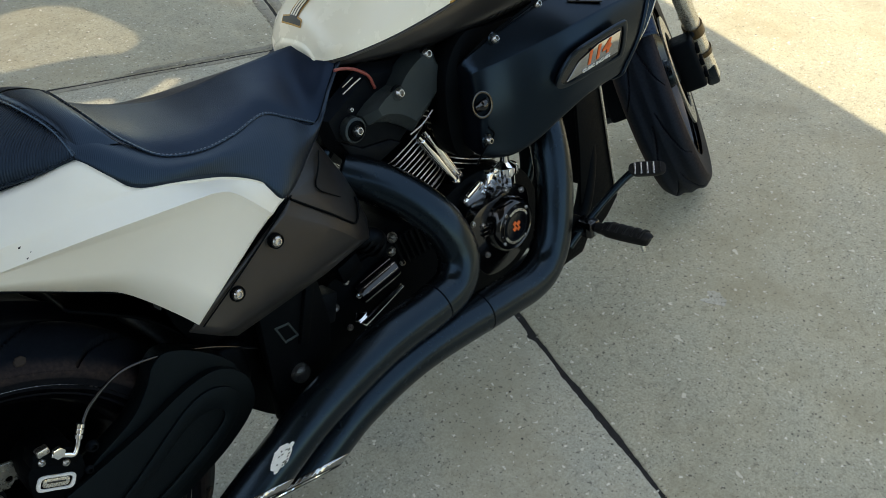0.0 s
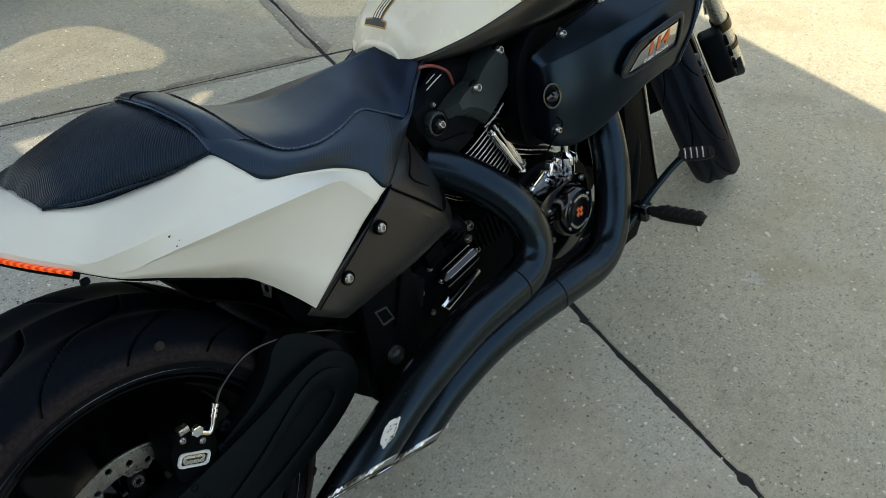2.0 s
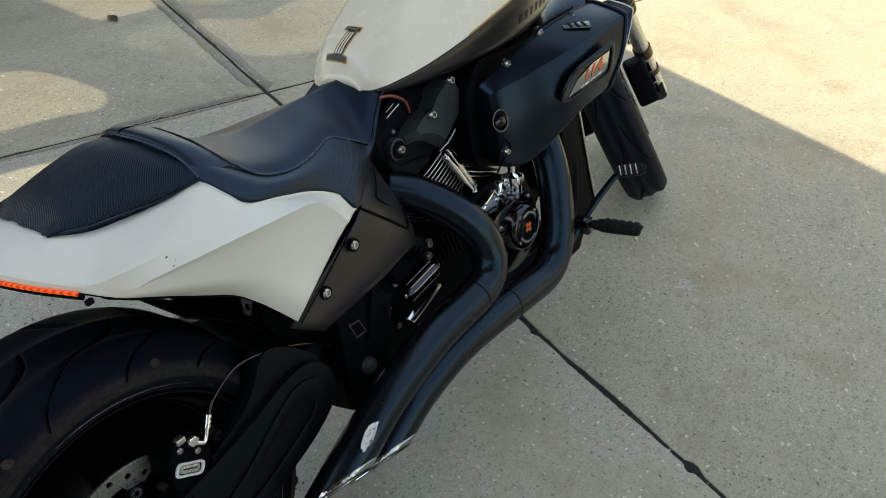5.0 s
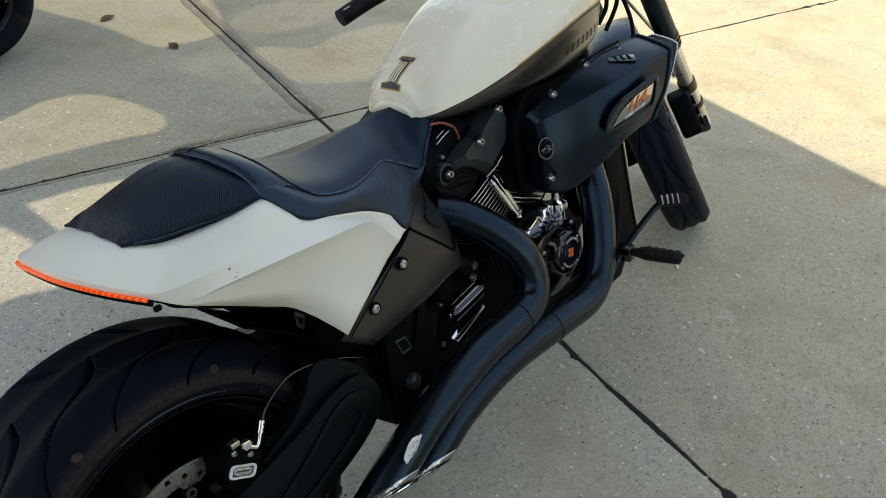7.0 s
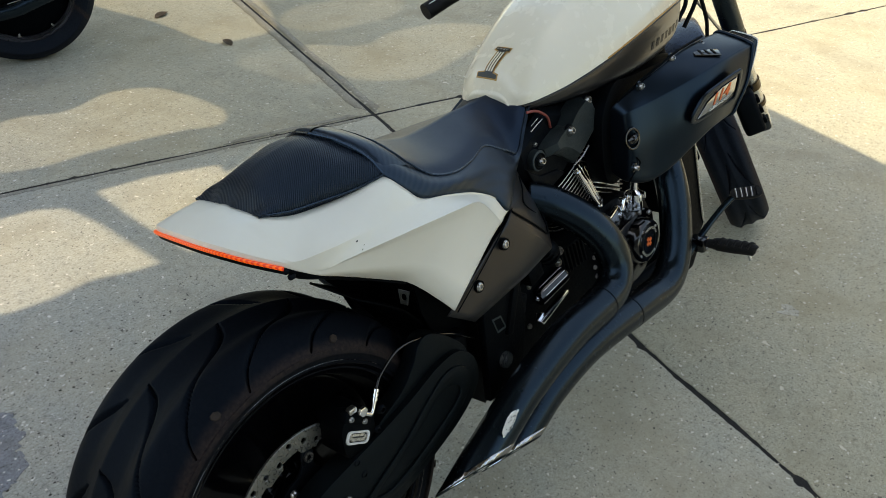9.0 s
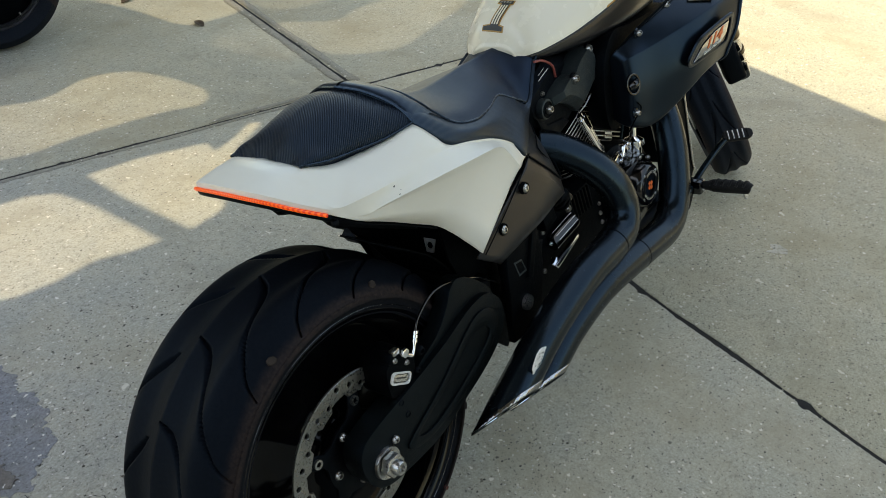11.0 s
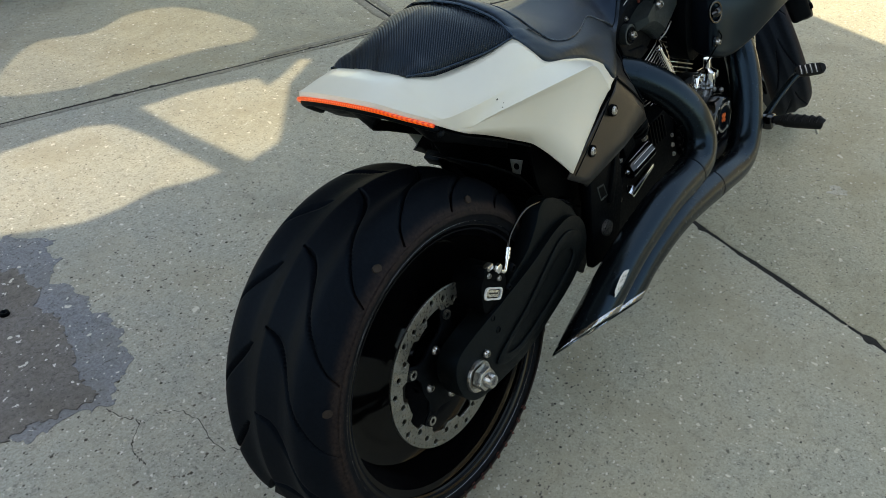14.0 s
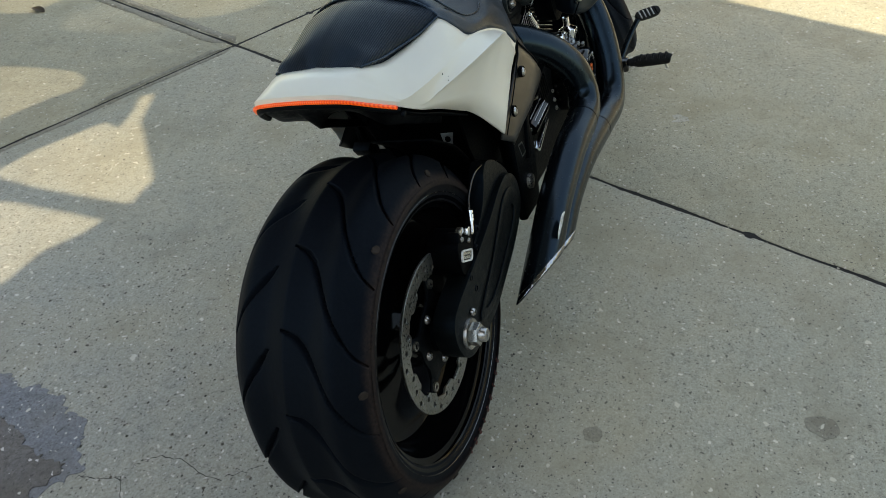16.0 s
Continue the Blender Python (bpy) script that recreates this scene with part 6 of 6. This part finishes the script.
for x, y, z in ((0.931, -0.186, 0.763), (1.011, -0.213, 0.801), (1.110, -0.232, 0.803), (0.884, -0.196, 0.604)):
    lathe("bolt_boss", [(0.0, 0.012), (-0.003, 0.0105), (-0.003, 0.007)], SATIN, air, seg=20, m=Matrix.Translation((x, y + 0.003, z)))
    bolt((x, y - 0.002, z), (0, -1, 0.6 if z > 0.7 else 0.0), 0.0072, STEEL, air, h=0.9)
bolt((0.815, -0.112, 0.700), (0, -1, 0.3), 0.006, STEEL, air)
ov_m = facing((0.880, -0.192, 0.669), (-0.30, -1, 0.12))
ov = [(0.020 * math.cos(t), 0.024 * math.sin(t)) for t in np.linspace(0, 2 * math.pi, 32, endpoint=False)]
plate("sensor_rim", ov, [[(x * 0.78, y * 0.78) for x, y in ov]], 0.005, ov_m, GLOSS, air, bevel=0.0015)
tube("sensor_knob", [ov_m @ Vector((-0.010, -0.004, 0.001)), ov_m @ Vector((0.0, 0.0, 0.006)), ov_m @ Vector((0.011, 0.005, 0.003))], [0.007, 0.010, 0.006], GLOSS, air, n=16, seg=14)
tube("shell_seam", [(0.890, -0.156, 0.738), (0.930, -0.181, 0.770), (0.975, -0.205, 0.795), (1.020, -0.218, 0.812), (1.070, -0.222, 0.817), (1.130, -0.222, 0.818)], 0.0026, DARK, air, n=50, seg=8)
tube("shell_seam", [(0.868, -0.180, 0.560), (0.872, -0.196, 0.590), (0.892, -0.203, 0.612), (0.884, -0.200, 0.628)], 0.0018, DARK, air, n=24, seg=8)

# louvre let into the shell's top
lv_m = facing((1.080, -0.2575, 0.7960), (-0.04, -0.26, 1.0), 62)
plate("louvre", [(-0.015, -0.026), (0.013, -0.031), (0.017, 0.029), (-0.009, 0.031)], [], 0.003, lv_m, GLOSS, air, bevel=0.001)
for k in range(3):
    box("louvre_blade", (0.022, 0.006, 0.0015), lv_m @ Matrix.Translation((0.001, -0.016 + 0.015 * k, 0.0032)) @ Matrix.Rotation(radians(12), 4, "X"), DARK, air, bevel=0.0006)

# badge on the shell: raised frame, dark field, bright plate and its lettering
B0, BU, BV = Vector((1.066, -0.2995, 0.716)), Vector((0.93, -0.23, 0.19)).normalized(), Vector((0.05, -0.33, 1.0)).normalized()
BN = BU.cross(BV).normalized()
BV = BN.cross(BU)
badge_m = Matrix((Vector((BU.x, BV.x, BN.x, B0.x)), Vector((BU.y, BV.y, BN.y, B0.y)), Vector((BU.z, BV.z, BN.z, B0.z)), Vector((0, 0, 0, 1))))
ring_o = [tuple(p) for p in curve_pts([(-0.098, -0.014), (-0.086, 0.010), (-0.060, 0.032), (-0.010, 0.037), (0.044, 0.038), (0.055, 0.030), (0.056, 0.0), (0.052, -0.030), (0.040, -0.038), (-0.02, -0.034), (-0.080, -0.030)], 66, True)]
ring_i = [(x * 0.88 - 0.002, y * 0.82) for x, y in ring_o]
plate("badge_frame", ring_o, [ring_i], 0.0055, badge_m @ Matrix.Translation((0, 0, -0.003)), SHELL, air, bevel=0.002)
plate("badge_field", ring_i, [], 0.003, badge_m @ Matrix.Translation((0, 0, -0.003)), GLOSS, air)
plate("badge_plate", [(-0.076, -0.021), (0.037, -0.020), (0.041, 0.023), (-0.008, 0.022), (-0.050, 0.008)], [], 0.0016, badge_m @ Matrix.Translation((0, 0, 0.0005)), DARK_CHROME, air, "smoked bright badge plate", bevel=0.0005)


def lettering(name, text, size, m, mat, parent, shear=0.0):
    cu = bpy.data.curves.new(name, "FONT")
    cu.body, cu.size, cu.align_x, cu.align_y, cu.extrude, cu.shear, cu.offset = text, size, "CENTER", "CENTER", 0.0004, shear, 0.028 * size
    tmp = bpy.data.objects.new("t", cu)
    scene.collection.objects.link(tmp)
    bpy.context.view_layer.update()
    me = bpy.data.meshes.new_from_object(tmp.evaluated_get(bpy.context.evaluated_depsgraph_get()))
    bpy.data.objects.remove(tmp)
    me.transform(m)
    me.materials.clear()
    me.materials.append(mat)
    ob = new(name, me)
    ob.parent = parent
    return ob


lettering("badge_number", "114", 0.037, badge_m @ Matrix.Translation((-0.010, 0.004, 0.0028)) @ Matrix.Rotation(radians(4), 4, "Z"), ORANGE, air, 0.25)
lettering("badge_words", "CUBIC INCHES", 0.0092, badge_m @ Matrix.Translation((-0.012, -0.0165, 0.0028)) @ Matrix.Rotation(radians(2), 4, "Z"), ENAMEL, air, 0.1)

# -- foot controls on the right --
peg = tube("foot_peg", [(1.115, -0.235, 0.334), (1.120, -0.262, 0.334), (1.1215, -0.266, 0.334), (1.128, -0.300, 0.333), (1.136, -0.345, 0.331), (1.137, -0.352, 0.330)], [0.010, 0.012, 0.0155, 0.0165, 0.0145, 0.009], RUBBER, bike, "black rubber rider foot peg", n=40, seg=20)
for k in range(5):
    p = Vector((1.123 + 0.0028 * k, -0.275 - 0.016 * k, 0.3335 - 0.0006 * k))
    tube("peg_rib", [p + Vector((-0.015, 0, 0.008)), p + Vector((0, -0.002, 0.0165)), p + Vector((0.015, -0.004, 0.008))], 0.0032, RUBBER, peg, n=10, seg=8)
box("peg_clevis", (0.032, 0.040, 0.034), Matrix.Translation((1.112, -0.225, 0.332)), GLOSS, peg, bevel=0.005)
bolt((1.112, -0.246, 0.326), (-0.2, -1, 0), 0.006, STEEL, peg)
tube("peg_feeler", [(1.132, -0.338, 0.318), (1.133, -0.342, 0.305)], 0.004, STEEL, peg, n=6, seg=10)
tube("peg_mount", [(1.04, -0.13, 0.21), (1.07, -0.17, 0.27), (1.10, -0.205, 0.325), (1.115, -0.235, 0.334)], 0.014, SATIN, peg, n=24)
plate("peg_bracket", [(1.050, 0.380), (1.085, 0.372), (1.135, 0.335), (1.150, 0.300), (1.120, 0.262), (1.050, 0.262), (1.030, 0.300)], [], 0.010, at_side(-0.196), DARK, peg, bevel=0.003)
pedal = tube("brake_pedal", [(1.075, -0.205, 0.300), (1.10, -0.215, 0.325), (1.155, -0.235, 0.373), (1.205, -0.258, 0.414), (1.222, -0.272, 0.421)], [0.011, 0.009, 0.0075, 0.0075, 0.008], SATIN, bike, "black brake pedal with ribbed pad", n=40, seg=14)
pad_x = Vector((0.62, -0.79, 0.0)).normalized()
pad_n = Vector((-0.52, -0.41, 0.75)).normalized()
pad_y = pad_n.cross(pad_x)
pm = Matrix(((pad_x.x, pad_y.x, pad_n.x, 1.232), (pad_x.y, pad_y.y, pad_n.y, -0.284), (pad_x.z, pad_y.z, pad_n.z, 0.424), (0, 0, 0, 1)))
pad_loop = [(0.036 * math.copysign(abs(math.cos(t)) ** 0.6, math.cos(t)), 0.014 * math.copysign(abs(math.sin(t)) ** 0.6, math.sin(t))) for t in np.linspace(0, 2 * math.pi, 36, endpoint=False)]
part("pedal_pad", plate_bm(pad_loop, [], 0.012, pm @ Matrix.Translation((0, 0, -0.006)), 0.003, 2), RUBBER, pedal)
for k in range(5):
    box("pad_rib", (0.0035, 0.024, 0.004), pm @ Matrix.Translation((-0.024 + 0.012 * k, 0, 0.0065)), STEEL if k < 4 else RUBBER, pedal, bevel=0.001)

# -- front end, turned a little to the left --
RAKE = radians(34)
BRONZE = surface("bronze anodised ring", (0.08, 0.052, 0.022), 0.35, metal=0.6, vary=0.2, scale=40)
axis = Vector((-math.sin(RAKE), 0, math.cos(RAKE)))
HEAD = Vector((1.751, 0, 0.276))
STEER = 38.7
steer_m = Matrix.Translation(HEAD) @ Matrix.Rotation(radians(STEER), 4, axis) @ Matrix.Translation(-HEAD)
FRONT = Vector((1.870, 0, 0.357))
LEG = HEAD + 0.10 * Vector((math.cos(RAKE), 0, math.sin(RAKE)))
fork = box("front_fork", (0.085, 0.34, 0.04), Matrix.Translation(LEG + axis * 0.66) @ Matrix.Rotation(-RAKE, 4, "Y"), SATIN, bike, "black upside-down front fork", bevel=0.01)
fork.matrix_local = steer_m
for y in (-0.145, 0.145):
    o = Vector((0, y, 0))
    tube("fork_tube", [LEG + o + axis * 0.37, LEG + o + axis * 0.86], 0.0285, SATIN, fork, n=8, seg=24)
    tube("fork_leg", [LEG + o - axis * 0.02, LEG + o + axis * 0.38], 0.0215, SILVER, fork, "bare metal fork leg", n=8, seg=24)
    for t, h, q in ((0.335, 0.008, 0.0285), (0.350, 0.008, 0.0295), (0.366, 0.010, 0.0300), (0.155, 0.030, 0.0255), (0.080, 0.014, 0.0255)):
        tube("fork_ring", [LEG + o + axis * t, LEG + o + axis * (t + h)], q, BRONZE, fork, n=3, seg=24)
    box("axle_clamp", (0.09, 0.035, 0.075), Matrix.Translation((FRONT + LEG) / 2 + o) @ Matrix.Rotation(-RAKE, 4, "Y"), SATIN, fork, bevel=0.01)
box("top_clamp", (0.09, 0.34, 0.03), Matrix.Translation(LEG + axis * 0.83) @ Matrix.Rotation(-RAKE, 4, "Y"), SATIN, fork, bevel=0.01)
tube("steering_stem", [HEAD + axis * 0.64, HEAD + axis * 0.85], 0.03, SATIN, fork, n=6)
for y in (-0.096, 0.096):
    o = Vector((0, y, 0))
    m = Matrix.Translation(FRONT + o + (Vector((-0.165, -0.012, 0.048)) if y < 0 else Vector((-0.128, 0, 0.030)))) @ Matrix.Rotation(radians(-14), 4, "Y")
    cp = box("front_caliper", (0.065, 0.06, 0.135), m, MATT, fork, "black four-piston front caliper", bevel=0.012, seg=3)
    for sx, sz in ((-0.012, -0.035), (-0.012, 0.0), (-0.012, 0.035)):
        box("caliper_lug", (0.03, 0.012, 0.018), m @ Matrix.Translation((sx, -0.032 if y < 0 else 0.032, sz)), DARK, cp, bevel=0.003)
    for sz in (-0.058, 0.058):
        bolt(m @ Vector((0.018, -0.031 if y < 0 else 0.031, sz)), (0, -1 if y < 0 else 1, 0), 0.008, MATT, cp)
tube("front_hose", [FRONT + Vector((-0.06, -0.125, 0.15)), FRONT + Vector((-0.09, -0.135, 0.24)), FRONT + Vector((-0.16, -0.11, 0.33)), FRONT + Vector((-0.24, -0.07, 0.47))], 0.0045, STEEL, fork, "braided front brake hose", n=30, seg=8)
tube("front_banjo", [FRONT + Vector((-0.065, -0.122, 0.135)), FRONT + Vector((-0.055, -0.128, 0.158))], 0.008, CHROME, fork, n=6, seg=12)
fr_prof = [(-0.044, 0.236), (-0.050, 0.243), (-0.050, 0.250), (-0.046, 0.251), (-0.042, 0.240), (-0.036, 0.228), (-0.015, 0.220), (-0.008, 0.212)]
front_wheel = lathe("front_wheel", fr_prof + [(-y, r) for y, r in reversed(fr_prof)], GLOSS, bike, "black cast front wheel", 96)
front_wheel.matrix_local = steer_m @ Matrix.Translation(FRONT)
FRONT_GROOVES = [([(0.0, -0.006), (0.05, -0.014), (0.12, -0.034), (0.15, -0.050)], 0.0048, 0.005), ([(0.03, 0.008), (0.08, 0.016), (0.15, 0.036), (0.18, 0.050)], 0.0048, 0.005)]
v, f = tyre_mesh(0.326, 0.061, 0.249, 10, FRONT_GROOVES, 1300, 60)
v = settled(v, steer_m @ Matrix.Translation(FRONT))
ob_from("tyre", v, f, TYRE_FRONT, front_wheel, "narrower front tyre", angle=50)
for k in range(5):
    for side_a in (-9, 9):
        a = radians(72 * k + side_a)
        b = radians(72 * k + side_a * 1.6)
        tube("spoke", [(0.03 * math.cos(a), 0, 0.03 * math.sin(a)), (0.215 * math.cos(b), 0, 0.215 * math.sin(b))], [0.014, 0.008], GLOSS, front_wheel, n=8, seg=10)
lathe("hub", [(-0.07, 0.0), (-0.07, 0.028), (-0.04, 0.04), (0.04, 0.04), (0.07, 0.028), (0.07, 0.0)], SATIN, front_wheel, seg=32)
for y in (-0.064, 0.060):
    plate("brake_disc", circle(0, 0, 0.15, 72), [circle(0, 0, 0.105, 48)] + [circle(0.128 * math.cos(a), 0.128 * math.sin(a), 0.004, 6) for a in np.linspace(0, 2 * math.pi, 20, endpoint=False)], 0.005, at_side(y), ROTOR, front_wheel, "drilled front brake disc")
# short gloss fender over the front tyre
rows = []
for t in (0, 1, 2, 3, 4):
    y = (-0.074, -0.066, 0.0, 0.066, 0.074)[t]
    r = (0.318, 0.342, 0.356, 0.342, 0.318)[t]
    rows.append([(FRONT.x + r * math.cos(radians(a)), y, FRONT.z + r * math.sin(radians(a))) for a in (48, 70, 92, 114, 136, 150)])
v, f = skin(rows, 36, 20)
NAVY = surface("blue-black lacquer", (0.010, 0.015, 0.030), 0.30, vary=0.2, scale=10, spec=0.35, tint=SKY_TINT)
fender = ob_from("front_fender", v, f, NAVY, bike, "short blue-black front fender")
fender.matrix_local = steer_m
thick(fender, 0.003)
# headlamp shell ahead of the stem
lampv, lampf = skin([[(1.60 + dx, r * 0.115 * math.cos(t), 0.93 + r * 0.10 * math.sin(t)) for t in np.linspace(0, 2 * math.pi, 14, endpoint=False)] for dx, r in ((-0.03, 0.5), (0.0, 0.9), (0.06, 1.05), (0.12, 1.0), (0.135, 0.8))], 36, 20, True, close_v=True)
bm = welded(lampv, lampf, 1e-5)
bmesh.ops.holes_fill(bm, edges=[e for e in bm.edges if e.is_boundary], sides=0)
head = part("headlamp", bm, GLOSS, bike, "gloss black headlamp shell")
head.matrix_local = steer_m
# handlebar halves with grips and levers
bar = tube("handlebar", [(1.33, -0.11, 1.01), (1.30, 0.0, 1.015), (1.33, 0.11, 1.01)], 0.014, SATIN, bike, "low black handlebar", n=20)
for s in (1, -1):
    dx = -0.05 if s > 0 else 0.35
    tube("bar_end", [(1.33, s * 0.11, 1.01), (1.22 + dx * 0.4, s * 0.22, 0.985), (1.12 + dx, s * 0.31, 0.955)], 0.012, SATIN, bar, n=20)
    tube("grip", [(1.12 + dx, s * 0.31, 0.955), (1.03 + dx, s * 0.340, 0.932), (0.955 + dx, s * 0.362, 0.908)], 0.020, RUBBER, bar, n=16, seg=18)
    box("switch_housing", (0.055, 0.045, 0.045), Matrix.Translation((1.125 + dx, s * 0.305, 0.957)) @ Matrix.Rotation(radians(-25 * s), 4, "Z"), MATT, bar, bevel=0.008)
    tube("lever", [(1.18 + dx, s * 0.335, 0.945), (1.12 + dx, s * 0.375, 0.925), (1.03 + dx, s * 0.395, 0.895)], 0.006, SATIN, bar, n=20, seg=10)
for k in range(2):
    box("grip_mark", (0.020, 0.007, 0.003), Matrix.Translation((0.918 + 0.006 * k, 0.349 + 0.016 * k, 0.929 - 0.002 * k)) @ Matrix.Rotation(radians(-16), 4, "Z") @ Matrix.Rotation(radians(-16), 4, "Y"), ENAMEL, bar, bevel=0.001)
for k, pts in enumerate(([(1.23, -0.06, 0.98), (1.275, -0.10, 0.93), (1.28, -0.11, 0.86), (1.25, -0.105, 0.82)], [(1.24, -0.04, 1.0), (1.33, -0.095, 0.90), (1.40, -0.10, 0.80), (1.43, -0.09, 0.72)], [(1.24, -0.05, 0.99), (1.30, -0.12, 0.92), (1.30, -0.125, 0.86), (1.27, -0.11, 0.80)])):
    tube("cable", pts, 0.005, MATT, bar, n=30, seg=8)

# -- side stand on the left, holding the bike up --
stand = tube("side_stand", [(0.86, 0.135, 0.19), (0.83, 0.22, 0.13), (0.80, 0.300, 0.082)], 0.011, SATIN, bike, "black side stand with a flat foot", n=16)
box("stand_foot", (0.06, 0.035, 0.012), Matrix.Translation((0.80, 0.305, 0.083)) @ Matrix.Rotation(radians(LEAN_LEFT), 4, "X"), SATIN, stand, bevel=0.003)

# ---- a second motorcycle parked across the yard ----
other = new("motorcycle")
yaw2 = math.degrees(math.atan2(-ACROSS.y, -ACROSS.x))
other.matrix_world = Matrix.Translation((1.0, 3.0, 0)) @ pose(0, 0, 0, 6, 0, yaw2)
tagged(other, "dark blue touring motorcycle parked across the yard", "motorcycle")


RIM_DARK = surface("dull grey alloy", (0.10, 0.10, 0.11), 0.35, metal=0.8, vary=0.2, scale=12)


def plain_wheel(x, r, half, label):
    m = Matrix.Translation((x, 0, r))
    prof = [(-half * 0.7, r - 0.10), (-half * 0.78, r - 0.092), (-half * 0.7, r - 0.085), (-half * 0.4, r - 0.105), (half * 0.4, r - 0.105), (half * 0.7, r - 0.085), (half * 0.78, r - 0.092), (half * 0.7, r - 0.10)]
    w = lathe("wheel", prof, RIM_DARK, other, label, 72, True, m)
    tyre_prof = [(-half * 0.72, r - 0.09), (-half * 0.98, r - 0.06), (-half, r - 0.04), (-half * 0.7, r - 0.012), (0, r), (half * 0.7, r - 0.012), (half, r - 0.04), (half * 0.98, r - 0.06), (half * 0.72, r - 0.09)]
    lathe("tyre", tyre_prof, TYRE_FRONT, w, "black rubber tyre", 96, True, m)
    for k in range(9):
        a = 2 * math.pi * k / 9
        tube("spoke", [m @ Vector((0.03 * math.cos(a), 0, 0.03 * math.sin(a))), m @ Vector(((r - 0.10) * math.cos(a), 0, (r - 0.10) * math.sin(a)))], 0.006, SILVER, w, n=4, seg=8)
    lathe("hub", [(-0.06, 0.0), (-0.06, 0.03), (0.06, 0.03), (0.06, 0.0)], SATIN, w, seg=24, m=m)
    lathe("wheel_web", [(-0.012, 0.02), (-0.010, r - 0.13), (0.0, r - 0.10), (0.010, r - 0.13), (0.012, 0.02)], DARK, w, seg=48, m=m)
    return w


plain_wheel(0.0, 0.325, 0.075, "rear wheel with thin bright spokes")
plain_wheel(1.62, 0.325, 0.062, "front wheel with thin bright spokes")
for x, a0, a1, nm in ((0.0, 20, 175, "rear_fender"), (1.62, 35, 150, "front_fender")):
    rows = [[(x + r * math.cos(radians(a)), y, 0.325 + r * math.sin(radians(a))) for a in np.linspace(a0, a1, 9)] for y, r in ((-0.10, 0.30), (-0.09, 0.36), (0.0, 0.375), (0.09, 0.36), (0.10, 0.30))]
    v, f = skin(rows, 40, 20)
    thick(ob_from(nm, v, f, BLUE, other, "dark blue painted fender"), 0.003)
muf = tube("muffler", [(-0.30, 0.18, 0.37), (-0.06, 0.18, 0.29), (0.10, 0.17, 0.25), (0.55, 0.15, 0.22), (0.80, 0.12, 0.30)], [0.034, 0.034, 0.034, 0.032, 0.025], SATIN, other, "long dark muffler", n=40, seg=24)
tube("muffler", [(-0.30, -0.16, 0.30), (0.1, -0.16, 0.28), (0.55, -0.15, 0.24), (0.80, -0.12, 0.30)], [0.045, 0.048, 0.042, 0.025], SATIN, other, "long dark muffler", n=40, seg=24)
tube("pinstripe_guard", [(-0.28, 0.205, 0.392), (-0.06, 0.205, 0.315), (0.06, 0.198, 0.286)], 0.004, CHROME, muf, n=10, seg=8)
for y in (0.20, -0.20):
    bag = box("saddlebag", (0.56, 0.18, 0.26), Matrix.Translation((0.05, y * 1.12, 0.50)), BLUE, other, "dark blue hard saddlebag", bevel=0.05, seg=5)
    box("lid_line", (0.55, 0.185, 0.006), Matrix.Translation((0.05, y * 1.12, 0.57)), DARK, bag, bevel=0.001)
    box("red_stripe", (0.20, 0.186, 0.012), Matrix.Translation((0.02, y * 1.12, 0.46)), RED, bag, bevel=0.002)
v, f = skin([[(0.15, y * 0.6, 0.72), (0.35, y * 0.9, 0.74), (0.55, y, 0.70), (0.75, y * 0.8, 0.70), (0.85, y * 0.5, 0.74)] for y in (-0.2, -0.15, 0, 0.15, 0.2)], 30, 14)
thick(ob_from("seat", v, f, VINYL, other, "black vinyl seat"), 0.06)
v, f = skin([[(x, w * math.cos(t), 0.80 + h * math.sin(t)) for t in np.linspace(0, 2 * math.pi, 14, endpoint=False)] for x, w, h in ((0.80, 0.06, 0.05), (0.85, 0.12, 0.09), (1.0, 0.16, 0.11), (1.15, 0.13, 0.10), (1.24, 0.05, 0.05))], 30, 24, True, close_v=True)
bm = welded(v, f, 1e-5)
bmesh.ops.holes_fill(bm, edges=[e for e in bm.edges if e.is_boundary], sides=0)
part("fuel_tank", bm, BLUE, other, "dark blue fuel tank")
box("engine", (0.42, 0.26, 0.34), Matrix.Translation((0.82, 0, 0.42)), DARK, other, "black engine block", bevel=0.05, seg=4)
for y in (-0.09, 0.09):
    tube("fork_leg", [(1.62, y, 0.325), (1.36, y, 0.95)], 0.024, SATIN, other, n=6)
tube("frame", [(0.0, 0.0, 0.36), (0.35, 0.0, 0.40), (0.7, 0.0, 0.26), (1.1, 0.0, 0.28), (1.34, 0.0, 0.85)], 0.025, SATIN, other, n=40)
tube("handlebar", [(1.20, -0.40, 1.02), (1.28, -0.25, 1.06), (1.36, 0, 1.0), (1.28, 0.25, 1.06), (1.20, 0.40, 1.02)], 0.013, SATIN, other, n=40)
tube("side_stand", [(0.75, 0.13, 0.22), (0.72, 0.24, 0.08), (0.70, 0.29, 0.035)], 0.011, SATIN, other, n=12)
